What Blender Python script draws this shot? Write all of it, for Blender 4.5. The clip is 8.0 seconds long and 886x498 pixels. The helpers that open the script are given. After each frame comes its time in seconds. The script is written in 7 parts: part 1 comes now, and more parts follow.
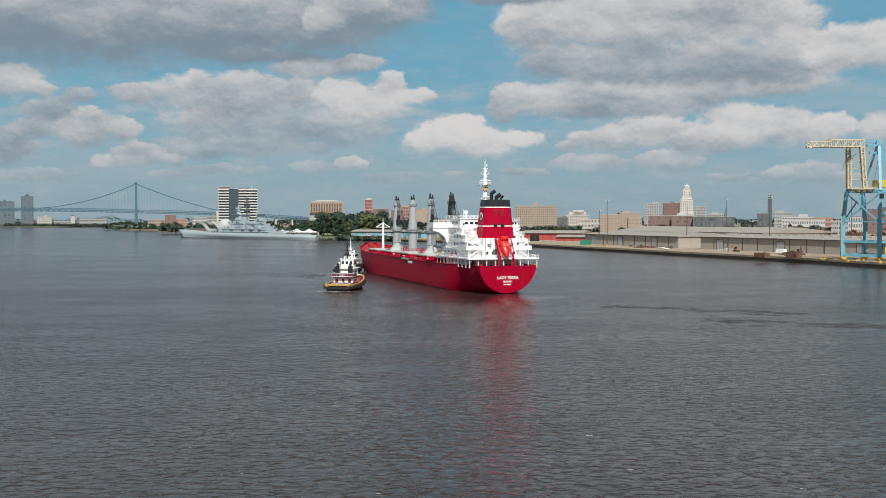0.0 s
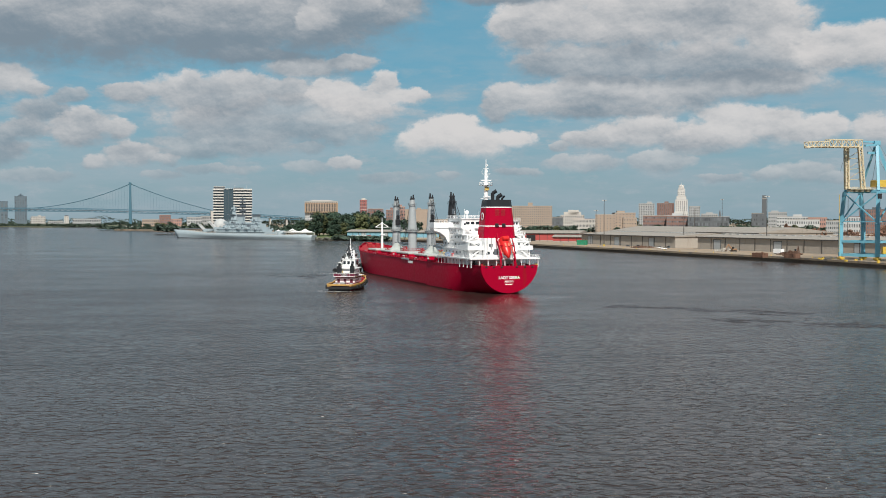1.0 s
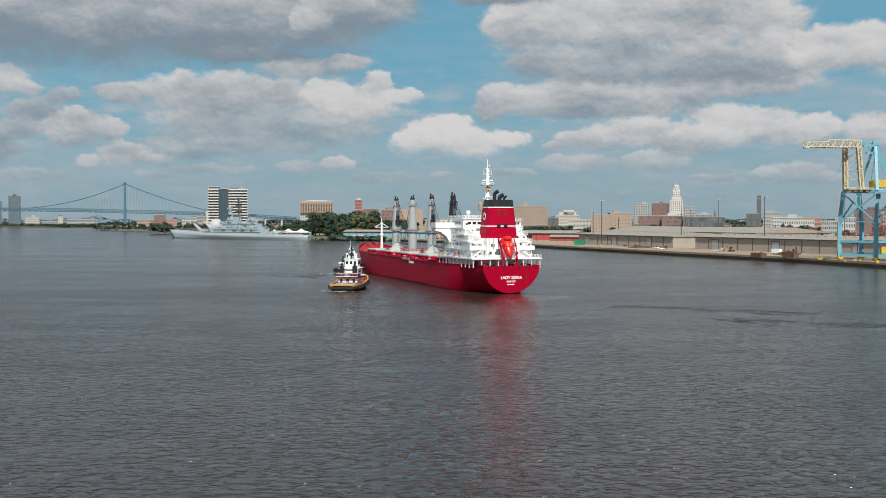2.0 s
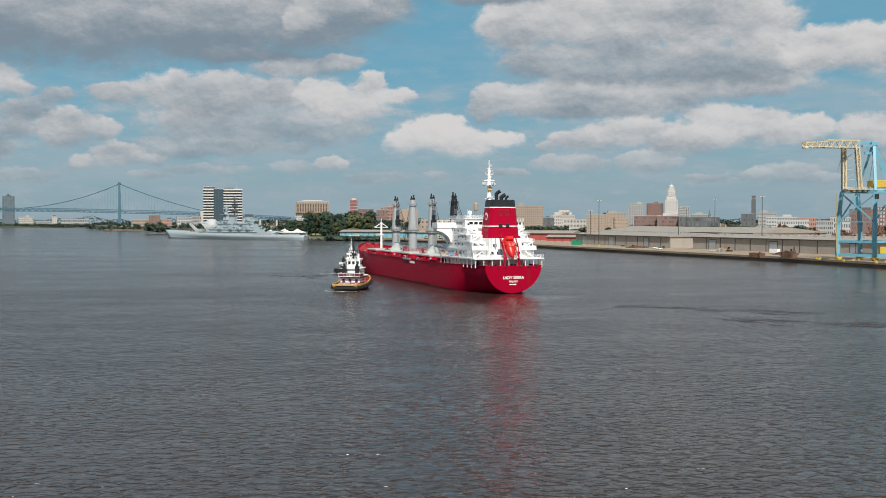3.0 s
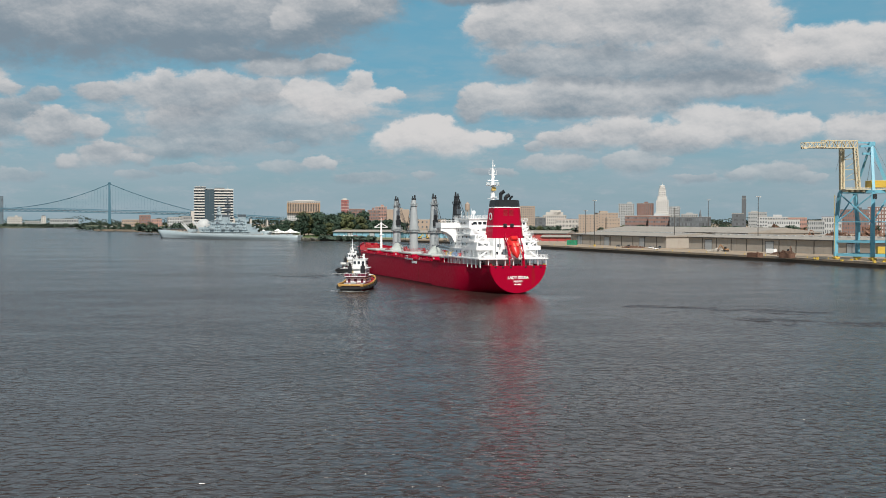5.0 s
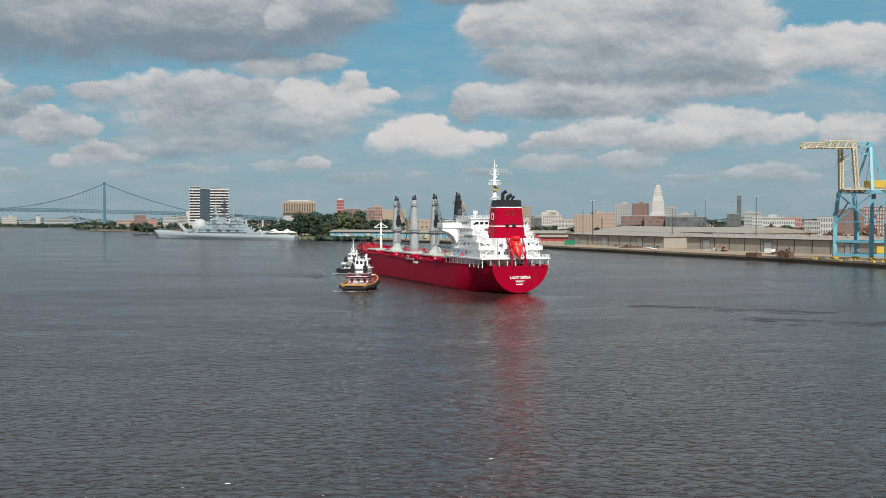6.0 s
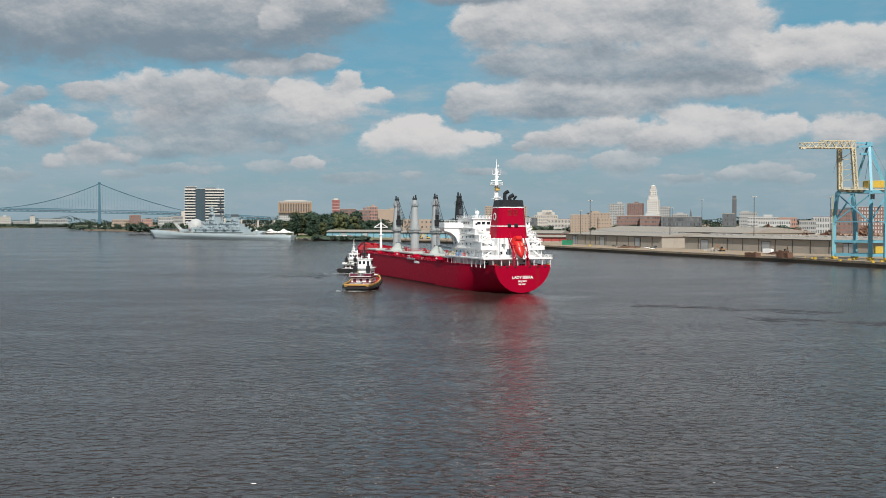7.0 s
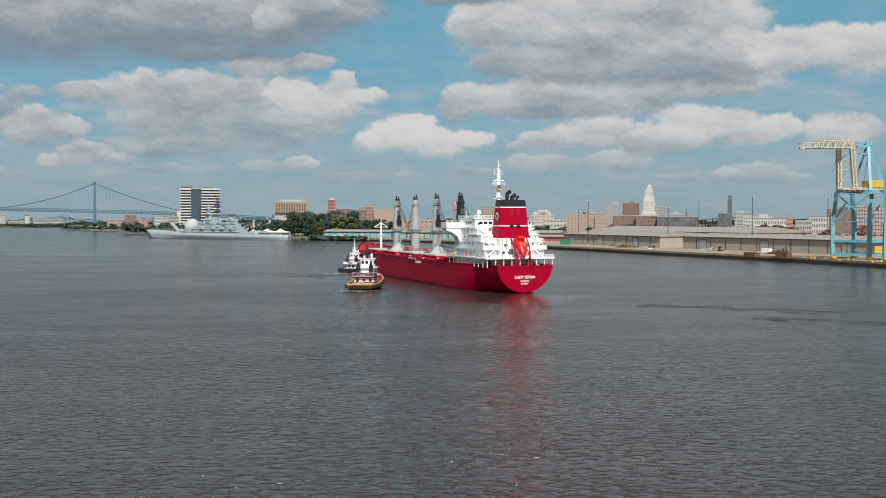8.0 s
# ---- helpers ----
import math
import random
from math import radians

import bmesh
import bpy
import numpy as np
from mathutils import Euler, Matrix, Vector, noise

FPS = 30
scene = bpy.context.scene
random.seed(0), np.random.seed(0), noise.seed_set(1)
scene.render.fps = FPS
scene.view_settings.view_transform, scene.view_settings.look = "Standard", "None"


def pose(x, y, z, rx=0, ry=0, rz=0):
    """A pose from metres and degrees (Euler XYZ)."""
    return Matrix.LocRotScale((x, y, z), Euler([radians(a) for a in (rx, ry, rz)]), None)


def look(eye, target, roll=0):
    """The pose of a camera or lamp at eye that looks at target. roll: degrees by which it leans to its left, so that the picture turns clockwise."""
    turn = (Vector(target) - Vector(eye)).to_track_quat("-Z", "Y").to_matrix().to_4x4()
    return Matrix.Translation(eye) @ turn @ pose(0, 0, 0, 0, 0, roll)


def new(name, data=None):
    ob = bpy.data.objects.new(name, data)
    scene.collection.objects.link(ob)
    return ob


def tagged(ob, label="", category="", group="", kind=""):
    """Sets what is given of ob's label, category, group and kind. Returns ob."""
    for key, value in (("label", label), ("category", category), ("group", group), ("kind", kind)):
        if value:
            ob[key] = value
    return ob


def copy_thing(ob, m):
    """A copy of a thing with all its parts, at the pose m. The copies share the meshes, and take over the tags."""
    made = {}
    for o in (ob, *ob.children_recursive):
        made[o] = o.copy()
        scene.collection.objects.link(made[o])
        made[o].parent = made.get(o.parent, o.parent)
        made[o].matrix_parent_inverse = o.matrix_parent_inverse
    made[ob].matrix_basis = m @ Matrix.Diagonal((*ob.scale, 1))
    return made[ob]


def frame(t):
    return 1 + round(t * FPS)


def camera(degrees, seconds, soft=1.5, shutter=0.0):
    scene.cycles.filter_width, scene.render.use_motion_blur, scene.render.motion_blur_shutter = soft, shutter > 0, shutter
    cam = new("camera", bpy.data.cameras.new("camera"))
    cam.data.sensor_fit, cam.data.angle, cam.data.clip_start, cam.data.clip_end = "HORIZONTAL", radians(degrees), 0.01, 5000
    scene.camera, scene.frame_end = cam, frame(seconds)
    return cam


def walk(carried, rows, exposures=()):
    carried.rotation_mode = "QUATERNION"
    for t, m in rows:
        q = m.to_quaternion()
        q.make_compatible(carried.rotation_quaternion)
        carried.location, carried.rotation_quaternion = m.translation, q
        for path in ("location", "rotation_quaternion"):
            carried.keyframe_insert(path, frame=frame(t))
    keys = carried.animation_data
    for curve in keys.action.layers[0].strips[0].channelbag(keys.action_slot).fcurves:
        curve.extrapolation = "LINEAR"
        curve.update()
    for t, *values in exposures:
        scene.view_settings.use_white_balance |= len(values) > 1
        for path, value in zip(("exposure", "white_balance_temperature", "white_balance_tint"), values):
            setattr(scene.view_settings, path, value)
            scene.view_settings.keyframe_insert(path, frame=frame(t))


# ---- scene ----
cam = camera(43.44, 8.0, soft=0.95)
# the drone slides to its left, 29.5 m over the river, and turns slowly to its right
PATH = [
    (0, 0.0, 0.0, 1.616), (0.5, -1.71, 0.172, 1.616), (1, -3.48, 0.342, 1.616), (1.5, -5.28, 0.503, 1.615),
    (3, -10.73, 0.996, 1.610), (3.5, -12.52, 1.149, 1.609), (4, -14.30, 1.300, 1.609), (4.5, -16.09, 1.453, 1.608),
    (6, -21.41, 1.908, 1.609), (6.5, -23.17, 2.065, 1.609), (7, -24.97, 2.213, 1.610), (7.5, -26.75, 2.355, 1.614),
    (8, -28.49, 2.503, 1.620),
]
walk(cam, [(t, pose(x, 0, 29.5, 90 - down, 0, -right)) for t, x, right, down in PATH])

# ---------------------------------------------------------------- light and sky
SUN_AZ, SUN_EL = 175.0, 48.0          # degrees clockwise from +y, and above the horizon
sun_data = bpy.data.lights.new("sun", "SUN")
sun_data.energy, sun_data.angle, sun_data.color = 5.0, radians(0.6), (1.0, 0.95, 0.87)
sun = new("sun", sun_data)
sun_dir = Vector((math.sin(radians(SUN_AZ)) * math.cos(radians(SUN_EL)), math.cos(radians(SUN_AZ)) * math.cos(radians(SUN_EL)),
                  math.sin(radians(SUN_EL))))
sun.matrix_world = look(sun_dir * 300, (0, 0, 0))
scene.view_settings.exposure = 0.0


class Graph:
    """Short hand for node trees."""

    def __init__(self, tree):
        self.tree = tree

    def add(self, kind, **props):
        n = self.tree.nodes.new(kind)
        for k, v in props.items():
            if k == "operation":
                n.operation = v
            elif k == "clamp":
                n.use_clamp = v
            elif k == "blend":
                n.data_type, n.blend_type = "RGBA", v
        return n

    def link(self, a, b):
        if hasattr(a, "is_output"):
            self.tree.links.new(a, b)
        else:
            b.default_value = a

    def math(self, op, a, b=0.0, c=0.0, clamp=False):
        n = self.add("ShaderNodeMath", operation=op, clamp=clamp)
        for i, v in enumerate((a, b, c)):
            self.link(v, n.inputs[i])
        return n.outputs[0]

    def vec(self, op, a, b=(0, 0, 0), c=(0, 0, 0)):
        n = self.add("ShaderNodeVectorMath", operation=op)
        self.link(a, n.inputs[0]), self.link(b, n.inputs[1])
        if op == "MULTIPLY_ADD":
            self.link(c, n.inputs[2])
        return n.outputs["Value"] if op in ("LENGTH", "DOT_PRODUCT") else n.outputs["Vector"]

    def join(self, x, y, z=0.0):
        n = self.add("ShaderNodeCombineXYZ")
        for i, v in enumerate((x, y, z)):
            self.link(v, n.inputs[i])
        return n.outputs[0]

    def noise(self, vector, scale, detail=4.0, rough=0.55, color=False, distortion=0.0):
        n = self.add("ShaderNodeTexNoise")
        self.link(vector, n.inputs["Vector"])
        n.inputs["Scale"].default_value, n.inputs["Detail"].default_value = scale, detail
        n.inputs["Roughness"].default_value, n.inputs["Distortion"].default_value = rough, distortion
        return n.outputs["Color" if color else "Fac"]

    def smooth(self, v, lo, hi, out0=0.0, out1=1.0):
        n = self.add("ShaderNodeMapRange")
        n.interpolation_type = "SMOOTHSTEP"
        for k, x in (("Value", v), ("From Min", lo), ("From Max", hi), ("To Min", out0), ("To Max", out1)):
            self.link(x, n.inputs[k])
        return n.outputs[0]

    def mix(self, fac, a, b, blend="MIX"):
        n = self.add("ShaderNodeMix", blend=blend)
        self.link(fac, n.inputs["Factor"])
        for sock, v in zip([s for s in n.inputs if s.type == "RGBA"], (a, b)):
            self.link((*v, 1) if isinstance(v, tuple) and len(v) == 3 else v, sock)
        return [s for s in n.outputs if s.type == "RGBA"][0]


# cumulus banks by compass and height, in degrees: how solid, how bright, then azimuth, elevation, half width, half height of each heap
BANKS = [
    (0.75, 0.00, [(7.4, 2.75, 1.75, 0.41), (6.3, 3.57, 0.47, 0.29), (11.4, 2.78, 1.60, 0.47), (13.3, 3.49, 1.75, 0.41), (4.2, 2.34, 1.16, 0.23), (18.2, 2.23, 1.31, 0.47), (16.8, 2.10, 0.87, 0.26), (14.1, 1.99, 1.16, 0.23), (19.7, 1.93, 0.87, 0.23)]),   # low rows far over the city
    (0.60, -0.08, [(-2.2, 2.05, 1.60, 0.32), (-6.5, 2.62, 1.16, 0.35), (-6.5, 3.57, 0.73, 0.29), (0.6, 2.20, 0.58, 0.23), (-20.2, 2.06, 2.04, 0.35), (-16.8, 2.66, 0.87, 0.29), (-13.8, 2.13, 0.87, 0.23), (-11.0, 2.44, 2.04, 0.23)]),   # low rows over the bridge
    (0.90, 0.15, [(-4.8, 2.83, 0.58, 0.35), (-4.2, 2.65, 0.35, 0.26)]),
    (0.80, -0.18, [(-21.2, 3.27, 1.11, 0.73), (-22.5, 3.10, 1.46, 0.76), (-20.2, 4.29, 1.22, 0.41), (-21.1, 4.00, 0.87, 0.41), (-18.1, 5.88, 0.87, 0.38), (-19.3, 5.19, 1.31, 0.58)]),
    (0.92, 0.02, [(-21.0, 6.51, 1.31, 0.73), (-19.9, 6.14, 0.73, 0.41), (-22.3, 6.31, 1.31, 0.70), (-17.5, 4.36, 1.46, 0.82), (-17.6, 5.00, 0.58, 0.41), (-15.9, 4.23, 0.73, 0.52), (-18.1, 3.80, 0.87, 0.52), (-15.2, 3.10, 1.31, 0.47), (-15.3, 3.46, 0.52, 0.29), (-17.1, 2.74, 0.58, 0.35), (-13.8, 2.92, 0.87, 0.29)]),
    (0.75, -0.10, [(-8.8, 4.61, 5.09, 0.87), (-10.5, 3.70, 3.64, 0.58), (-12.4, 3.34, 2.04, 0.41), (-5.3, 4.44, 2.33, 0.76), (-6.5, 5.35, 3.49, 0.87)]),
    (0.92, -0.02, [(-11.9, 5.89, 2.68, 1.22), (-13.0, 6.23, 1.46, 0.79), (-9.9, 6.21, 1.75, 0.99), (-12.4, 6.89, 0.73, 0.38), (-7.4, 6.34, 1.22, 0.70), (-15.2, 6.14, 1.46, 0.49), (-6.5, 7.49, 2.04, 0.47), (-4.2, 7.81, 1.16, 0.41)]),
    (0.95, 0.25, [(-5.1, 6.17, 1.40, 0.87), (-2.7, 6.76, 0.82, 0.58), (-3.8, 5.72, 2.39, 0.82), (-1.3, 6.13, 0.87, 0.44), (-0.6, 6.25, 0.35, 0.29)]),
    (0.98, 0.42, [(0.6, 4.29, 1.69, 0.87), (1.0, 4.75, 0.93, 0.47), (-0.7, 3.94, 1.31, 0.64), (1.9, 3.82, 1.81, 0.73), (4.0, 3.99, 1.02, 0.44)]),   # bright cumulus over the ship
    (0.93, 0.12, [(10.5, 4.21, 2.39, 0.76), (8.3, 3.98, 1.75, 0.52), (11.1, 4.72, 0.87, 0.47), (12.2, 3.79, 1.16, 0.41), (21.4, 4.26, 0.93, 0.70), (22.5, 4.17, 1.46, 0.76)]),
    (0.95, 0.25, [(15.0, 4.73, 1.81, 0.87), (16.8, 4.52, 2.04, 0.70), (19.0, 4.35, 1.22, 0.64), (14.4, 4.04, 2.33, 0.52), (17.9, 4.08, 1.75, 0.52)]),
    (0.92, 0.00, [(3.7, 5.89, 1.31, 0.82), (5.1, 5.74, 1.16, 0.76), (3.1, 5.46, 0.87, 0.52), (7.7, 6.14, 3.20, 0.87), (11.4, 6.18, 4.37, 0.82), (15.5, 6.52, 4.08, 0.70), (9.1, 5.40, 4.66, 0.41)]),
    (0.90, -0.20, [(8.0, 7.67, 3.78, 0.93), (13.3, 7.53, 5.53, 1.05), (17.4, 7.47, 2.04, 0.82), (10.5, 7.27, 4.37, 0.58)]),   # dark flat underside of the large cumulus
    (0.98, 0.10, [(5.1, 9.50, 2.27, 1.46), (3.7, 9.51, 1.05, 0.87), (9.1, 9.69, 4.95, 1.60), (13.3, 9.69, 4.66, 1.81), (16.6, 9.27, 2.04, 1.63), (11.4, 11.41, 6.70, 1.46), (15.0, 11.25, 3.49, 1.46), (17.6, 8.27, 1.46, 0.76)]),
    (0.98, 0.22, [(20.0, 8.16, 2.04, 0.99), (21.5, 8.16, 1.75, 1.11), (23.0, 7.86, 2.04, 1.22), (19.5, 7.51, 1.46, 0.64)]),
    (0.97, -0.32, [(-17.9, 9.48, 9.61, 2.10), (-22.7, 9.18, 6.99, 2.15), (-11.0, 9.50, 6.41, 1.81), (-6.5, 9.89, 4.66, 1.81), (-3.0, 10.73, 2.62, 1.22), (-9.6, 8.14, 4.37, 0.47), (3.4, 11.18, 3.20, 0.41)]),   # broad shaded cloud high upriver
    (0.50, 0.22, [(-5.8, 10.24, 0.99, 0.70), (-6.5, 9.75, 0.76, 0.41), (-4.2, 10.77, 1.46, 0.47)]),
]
world = bpy.data.worlds.new("sky")
scene.world = world
world.use_nodes = True
world.node_tree.nodes.clear()
g = Graph(world.node_tree)
out, back = g.add("ShaderNodeOutputWorld"), g.add("ShaderNodeBackground")
sky = g.add("ShaderNodeTexSky")
sky.sky_type, sky.sun_disc = "NISHITA", False
sky.sun_elevation, sky.sun_rotation = radians(SUN_EL), radians(SUN_AZ)
sky.air_density, sky.dust_density, sky.ozone_density = 1.0, 0.6, 2.0
way = g.add("ShaderNodeTexCoord").outputs["Generated"]
sep = g.add("ShaderNodeSeparateXYZ")
g.link(way, sep.inputs[0])
az = g.math("MULTIPLY", g.math("ARCTAN2", sep.outputs[0], sep.outputs[1]), 57.2958)
el = g.math("MULTIPLY", g.math("ARCSINE", sep.outputs[2]), 57.2958)
# cloud masses shrink towards the horizon
flat = g.join(az, g.math("MULTIPLY", el, 1.45))


def heaps(vector, scale):
    """Rounded lumps on lumps, as a cumulus has them."""
    n = g.add("ShaderNodeTexVoronoi")
    n.feature, n.normalize = "SMOOTH_F1", True
    g.link(vector, n.inputs["Vector"])
    for k, v in (("Scale", scale), ("Detail", 3.0), ("Roughness", 0.6), ("Lacunarity", 2.2), ("Smoothness", 0.35)):
        n.inputs[k].default_value = v
    return g.math("SUBTRACT", 1.0, n.outputs["Distance"])


bend = g.vec("SUBTRACT", g.noise(flat, 0.8, 5.0, 0.6, color=True), (0.5, 0.5, 0.5))
bent = g.vec("MULTIPLY_ADD", bend, (0.9, 0.6, 0.0), flat)
spot = g.vec("MULTIPLY_ADD", bend, (1.5, 0.75, 0.0), g.join(az, el))
lumps = heaps(bent, 0.85)
relief = g.math("SUBTRACT", lumps, heaps(g.vec("ADD", bent, (0.10, 0.32, 0.0)), 0.85))
wisps = g.noise(flat, 0.55, 7.0, 0.6)
soft_light = g.noise(g.vec("MULTIPLY", flat, (0.7, 1.0, 1.0)), 0.45, 4.0, 0.5)
fine = g.noise(flat, 2.6, 6.0, 0.62)
crumbs = heaps(g.vec("MULTIPLY_ADD", bend, (0.5, 0.4, 0.0), flat), 2.3)
relief = g.math("MULTIPLY_ADD", g.math("SUBTRACT", crumbs, heaps(g.vec("ADD", g.vec("MULTIPLY_ADD", bend, (0.5, 0.4, 0.0), flat), (0.03, 0.12, 0.0)), 2.3)), 0.6, relief)
rough_edge = g.math("ADD", g.math("MULTIPLY", g.math("SUBTRACT", lumps, 0.62), 0.75), g.math("MULTIPLY", g.math("SUBTRACT", wisps, 0.5), 1.0))
rough_edge = g.math("MULTIPLY_ADD", g.math("SUBTRACT", fine, 0.5), 0.22, rough_edge)
rough_edge = g.math("MULTIPLY_ADD", g.math("SUBTRACT", crumbs, 0.62), 0.32, rough_edge)
# clear air: the sky's own gradient, paler and greyer low down
air = g.mix(1.0, sky.outputs[0], (0.068, 0.078, 0.085), "MULTIPLY")
air = g.mix(0.75, air, g.mix(g.smooth(el, 0.5, 9.0), (0.20, 0.34, 0.42), (0.11, 0.35, 0.475)))
# a thin veil low down
veil = g.noise(g.join(g.math("MULTIPLY", az, 0.16), g.math("MULTIPLY", el, 0.75)), 1.0, 6.0, 0.6)
veil = g.math("MULTIPLY", g.smooth(veil, 0.34, 0.66), g.smooth(el, 10.0, 3.5, 0.12, 0.62))
seen = g.mix(veil, air, (0.36, 0.44, 0.495))
# broken small puffs between the banks, thick and thin
scraps = g.noise(g.join(g.math("MULTIPLY", az, 0.42), g.math("MULTIPLY", el, 1.25)), 1.0, 7.0, 0.62)
scraps = g.math("MULTIPLY", g.smooth(scraps, 0.47, 0.68), g.smooth(el, 8.5, 5.0, 0.12, 0.62))
seen = g.mix(scraps, seen, g.mix(g.smooth(relief, -0.3, 0.4), (0.33, 0.40, 0.45), (0.50, 0.53, 0.555)))
DIM, LIT = (0.205, 0.262, 0.315), (0.66, 0.645, 0.64)
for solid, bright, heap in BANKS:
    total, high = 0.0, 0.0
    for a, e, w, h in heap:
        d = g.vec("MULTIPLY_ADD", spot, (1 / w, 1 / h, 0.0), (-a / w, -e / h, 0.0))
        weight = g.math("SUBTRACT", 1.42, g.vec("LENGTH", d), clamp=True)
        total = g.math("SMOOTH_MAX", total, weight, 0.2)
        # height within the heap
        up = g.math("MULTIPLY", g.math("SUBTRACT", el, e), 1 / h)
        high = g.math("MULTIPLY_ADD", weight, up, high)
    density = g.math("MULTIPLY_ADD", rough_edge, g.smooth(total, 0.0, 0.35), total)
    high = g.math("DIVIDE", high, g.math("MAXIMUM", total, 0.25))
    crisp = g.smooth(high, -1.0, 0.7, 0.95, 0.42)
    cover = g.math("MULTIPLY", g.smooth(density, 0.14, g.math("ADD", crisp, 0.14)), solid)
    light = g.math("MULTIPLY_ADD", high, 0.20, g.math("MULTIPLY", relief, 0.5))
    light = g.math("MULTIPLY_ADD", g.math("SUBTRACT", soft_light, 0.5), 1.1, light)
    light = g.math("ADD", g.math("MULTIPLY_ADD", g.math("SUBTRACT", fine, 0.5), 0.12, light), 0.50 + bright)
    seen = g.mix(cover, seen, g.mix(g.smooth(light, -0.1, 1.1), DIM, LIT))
# fair-weather cumulus all over the rest of the sky
dome = g.vec("DIVIDE", way, g.join(*[g.math("ADD", g.math("MAXIMUM", sep.outputs[2], 0.0), 0.12)] * 3))
rest = g.smooth(g.noise(dome, 1.1, 6.0, 0.55), 0.33, 0.52)
beyond = g.math("MAXIMUM", g.smooth(g.math("ABSOLUTE", az), 24.5, 30.0), g.smooth(el, 12.5, 15.0))
rest = g.math("MULTIPLY", rest, g.math("MULTIPLY", beyond, g.smooth(el, 0.5, 4.0)))
light = g.math("SUBTRACT", g.math("MULTIPLY_ADD", g.math("SUBTRACT", wisps, 0.5), 1.4, 0.5), g.smooth(el, 10.0, 30.0, 0.0, 0.75))
seen = g.mix(g.math("MULTIPLY", rest, 0.92), seen, g.mix(g.smooth(light, -0.1, 1.1), DIM, LIT))
# all pales into the haze over the horizon
seen = g.mix(g.smooth(el, 0.0, 4.5, 0.55, 0.0), seen, (0.27, 0.37, 0.43))
below = g.smooth(el, -1.2, -0.2)
g.link(g.mix(below, (0.05, 0.055, 0.06), seen), back.inputs[0])
back.inputs[1].default_value = 1.0
g.link(back.outputs[0], out.inputs[0])

# ---------------------------------------------------------------- materials
def mat(name, color, rough=0.6, metal=0.0, vary=0.12, size=3.0, stain=None, stain_at=0.62, bump=0.0, bump_size=0.5, streak=False, per_object=0.0, gloss=0.5):
    """A painted, stained or grained surface: two sizes of noise in metres, stains of a second colour, fine relief."""
    m = bpy.data.materials.new(name)
    m.use_nodes = True
    g = Graph(m.node_tree)
    b = m.node_tree.nodes["Principled BSDF"]
    at = g.add("ShaderNodeTexCoord").outputs["Object"]
    wide = g.noise(at, 1.0 / size, 3.0)
    grain = g.noise(at, 7.0 / size, 4.0, 0.65)
    k = g.math("ADD", g.math("MULTIPLY", g.math("SUBTRACT", wide, 0.5), 2.0 * vary), g.math("MULTIPLY", g.math("SUBTRACT", grain, 0.5), 1.2 * vary))
    k = g.math("ADD", k, 1.0)
    if per_object:
        k = g.math("MULTIPLY", k, g.math("ADD", g.math("MULTIPLY", g.add("ShaderNodeObjectInfo").outputs["Random"], per_object), 1.0 - per_object / 2))
    tone = g.vec("MULTIPLY", g.join(k, k, k), color)
    if stain:
        place = g.vec("MULTIPLY", at, (1.0, 1.0, 0.12 if streak else 1.0))
        tone = g.mix(g.smooth(g.noise(place, 2.2 / size, 5.0, 0.65), stain_at, stain_at + 0.14), tone, stain)
    g.link(tone, b.inputs["Base Color"])
    g.link(g.smooth(grain, 0.2, 0.8, max(0.03, rough - 0.1), min(1.0, rough + 0.1)), b.inputs["Roughness"])
    b.inputs["Metallic"].default_value = metal
    b.inputs["Specular IOR Level"].default_value = gloss
    if bump:
        n = g.add("ShaderNodeBump")
        n.inputs["Strength"].default_value, n.inputs["Distance"].default_value = 0.8, bump
        g.link(g.noise(at, 1.0 / bump_size, 5.0, 0.6), n.inputs["Height"])
        g.link(n.outputs[0], b.inputs["Normal"])
    return m


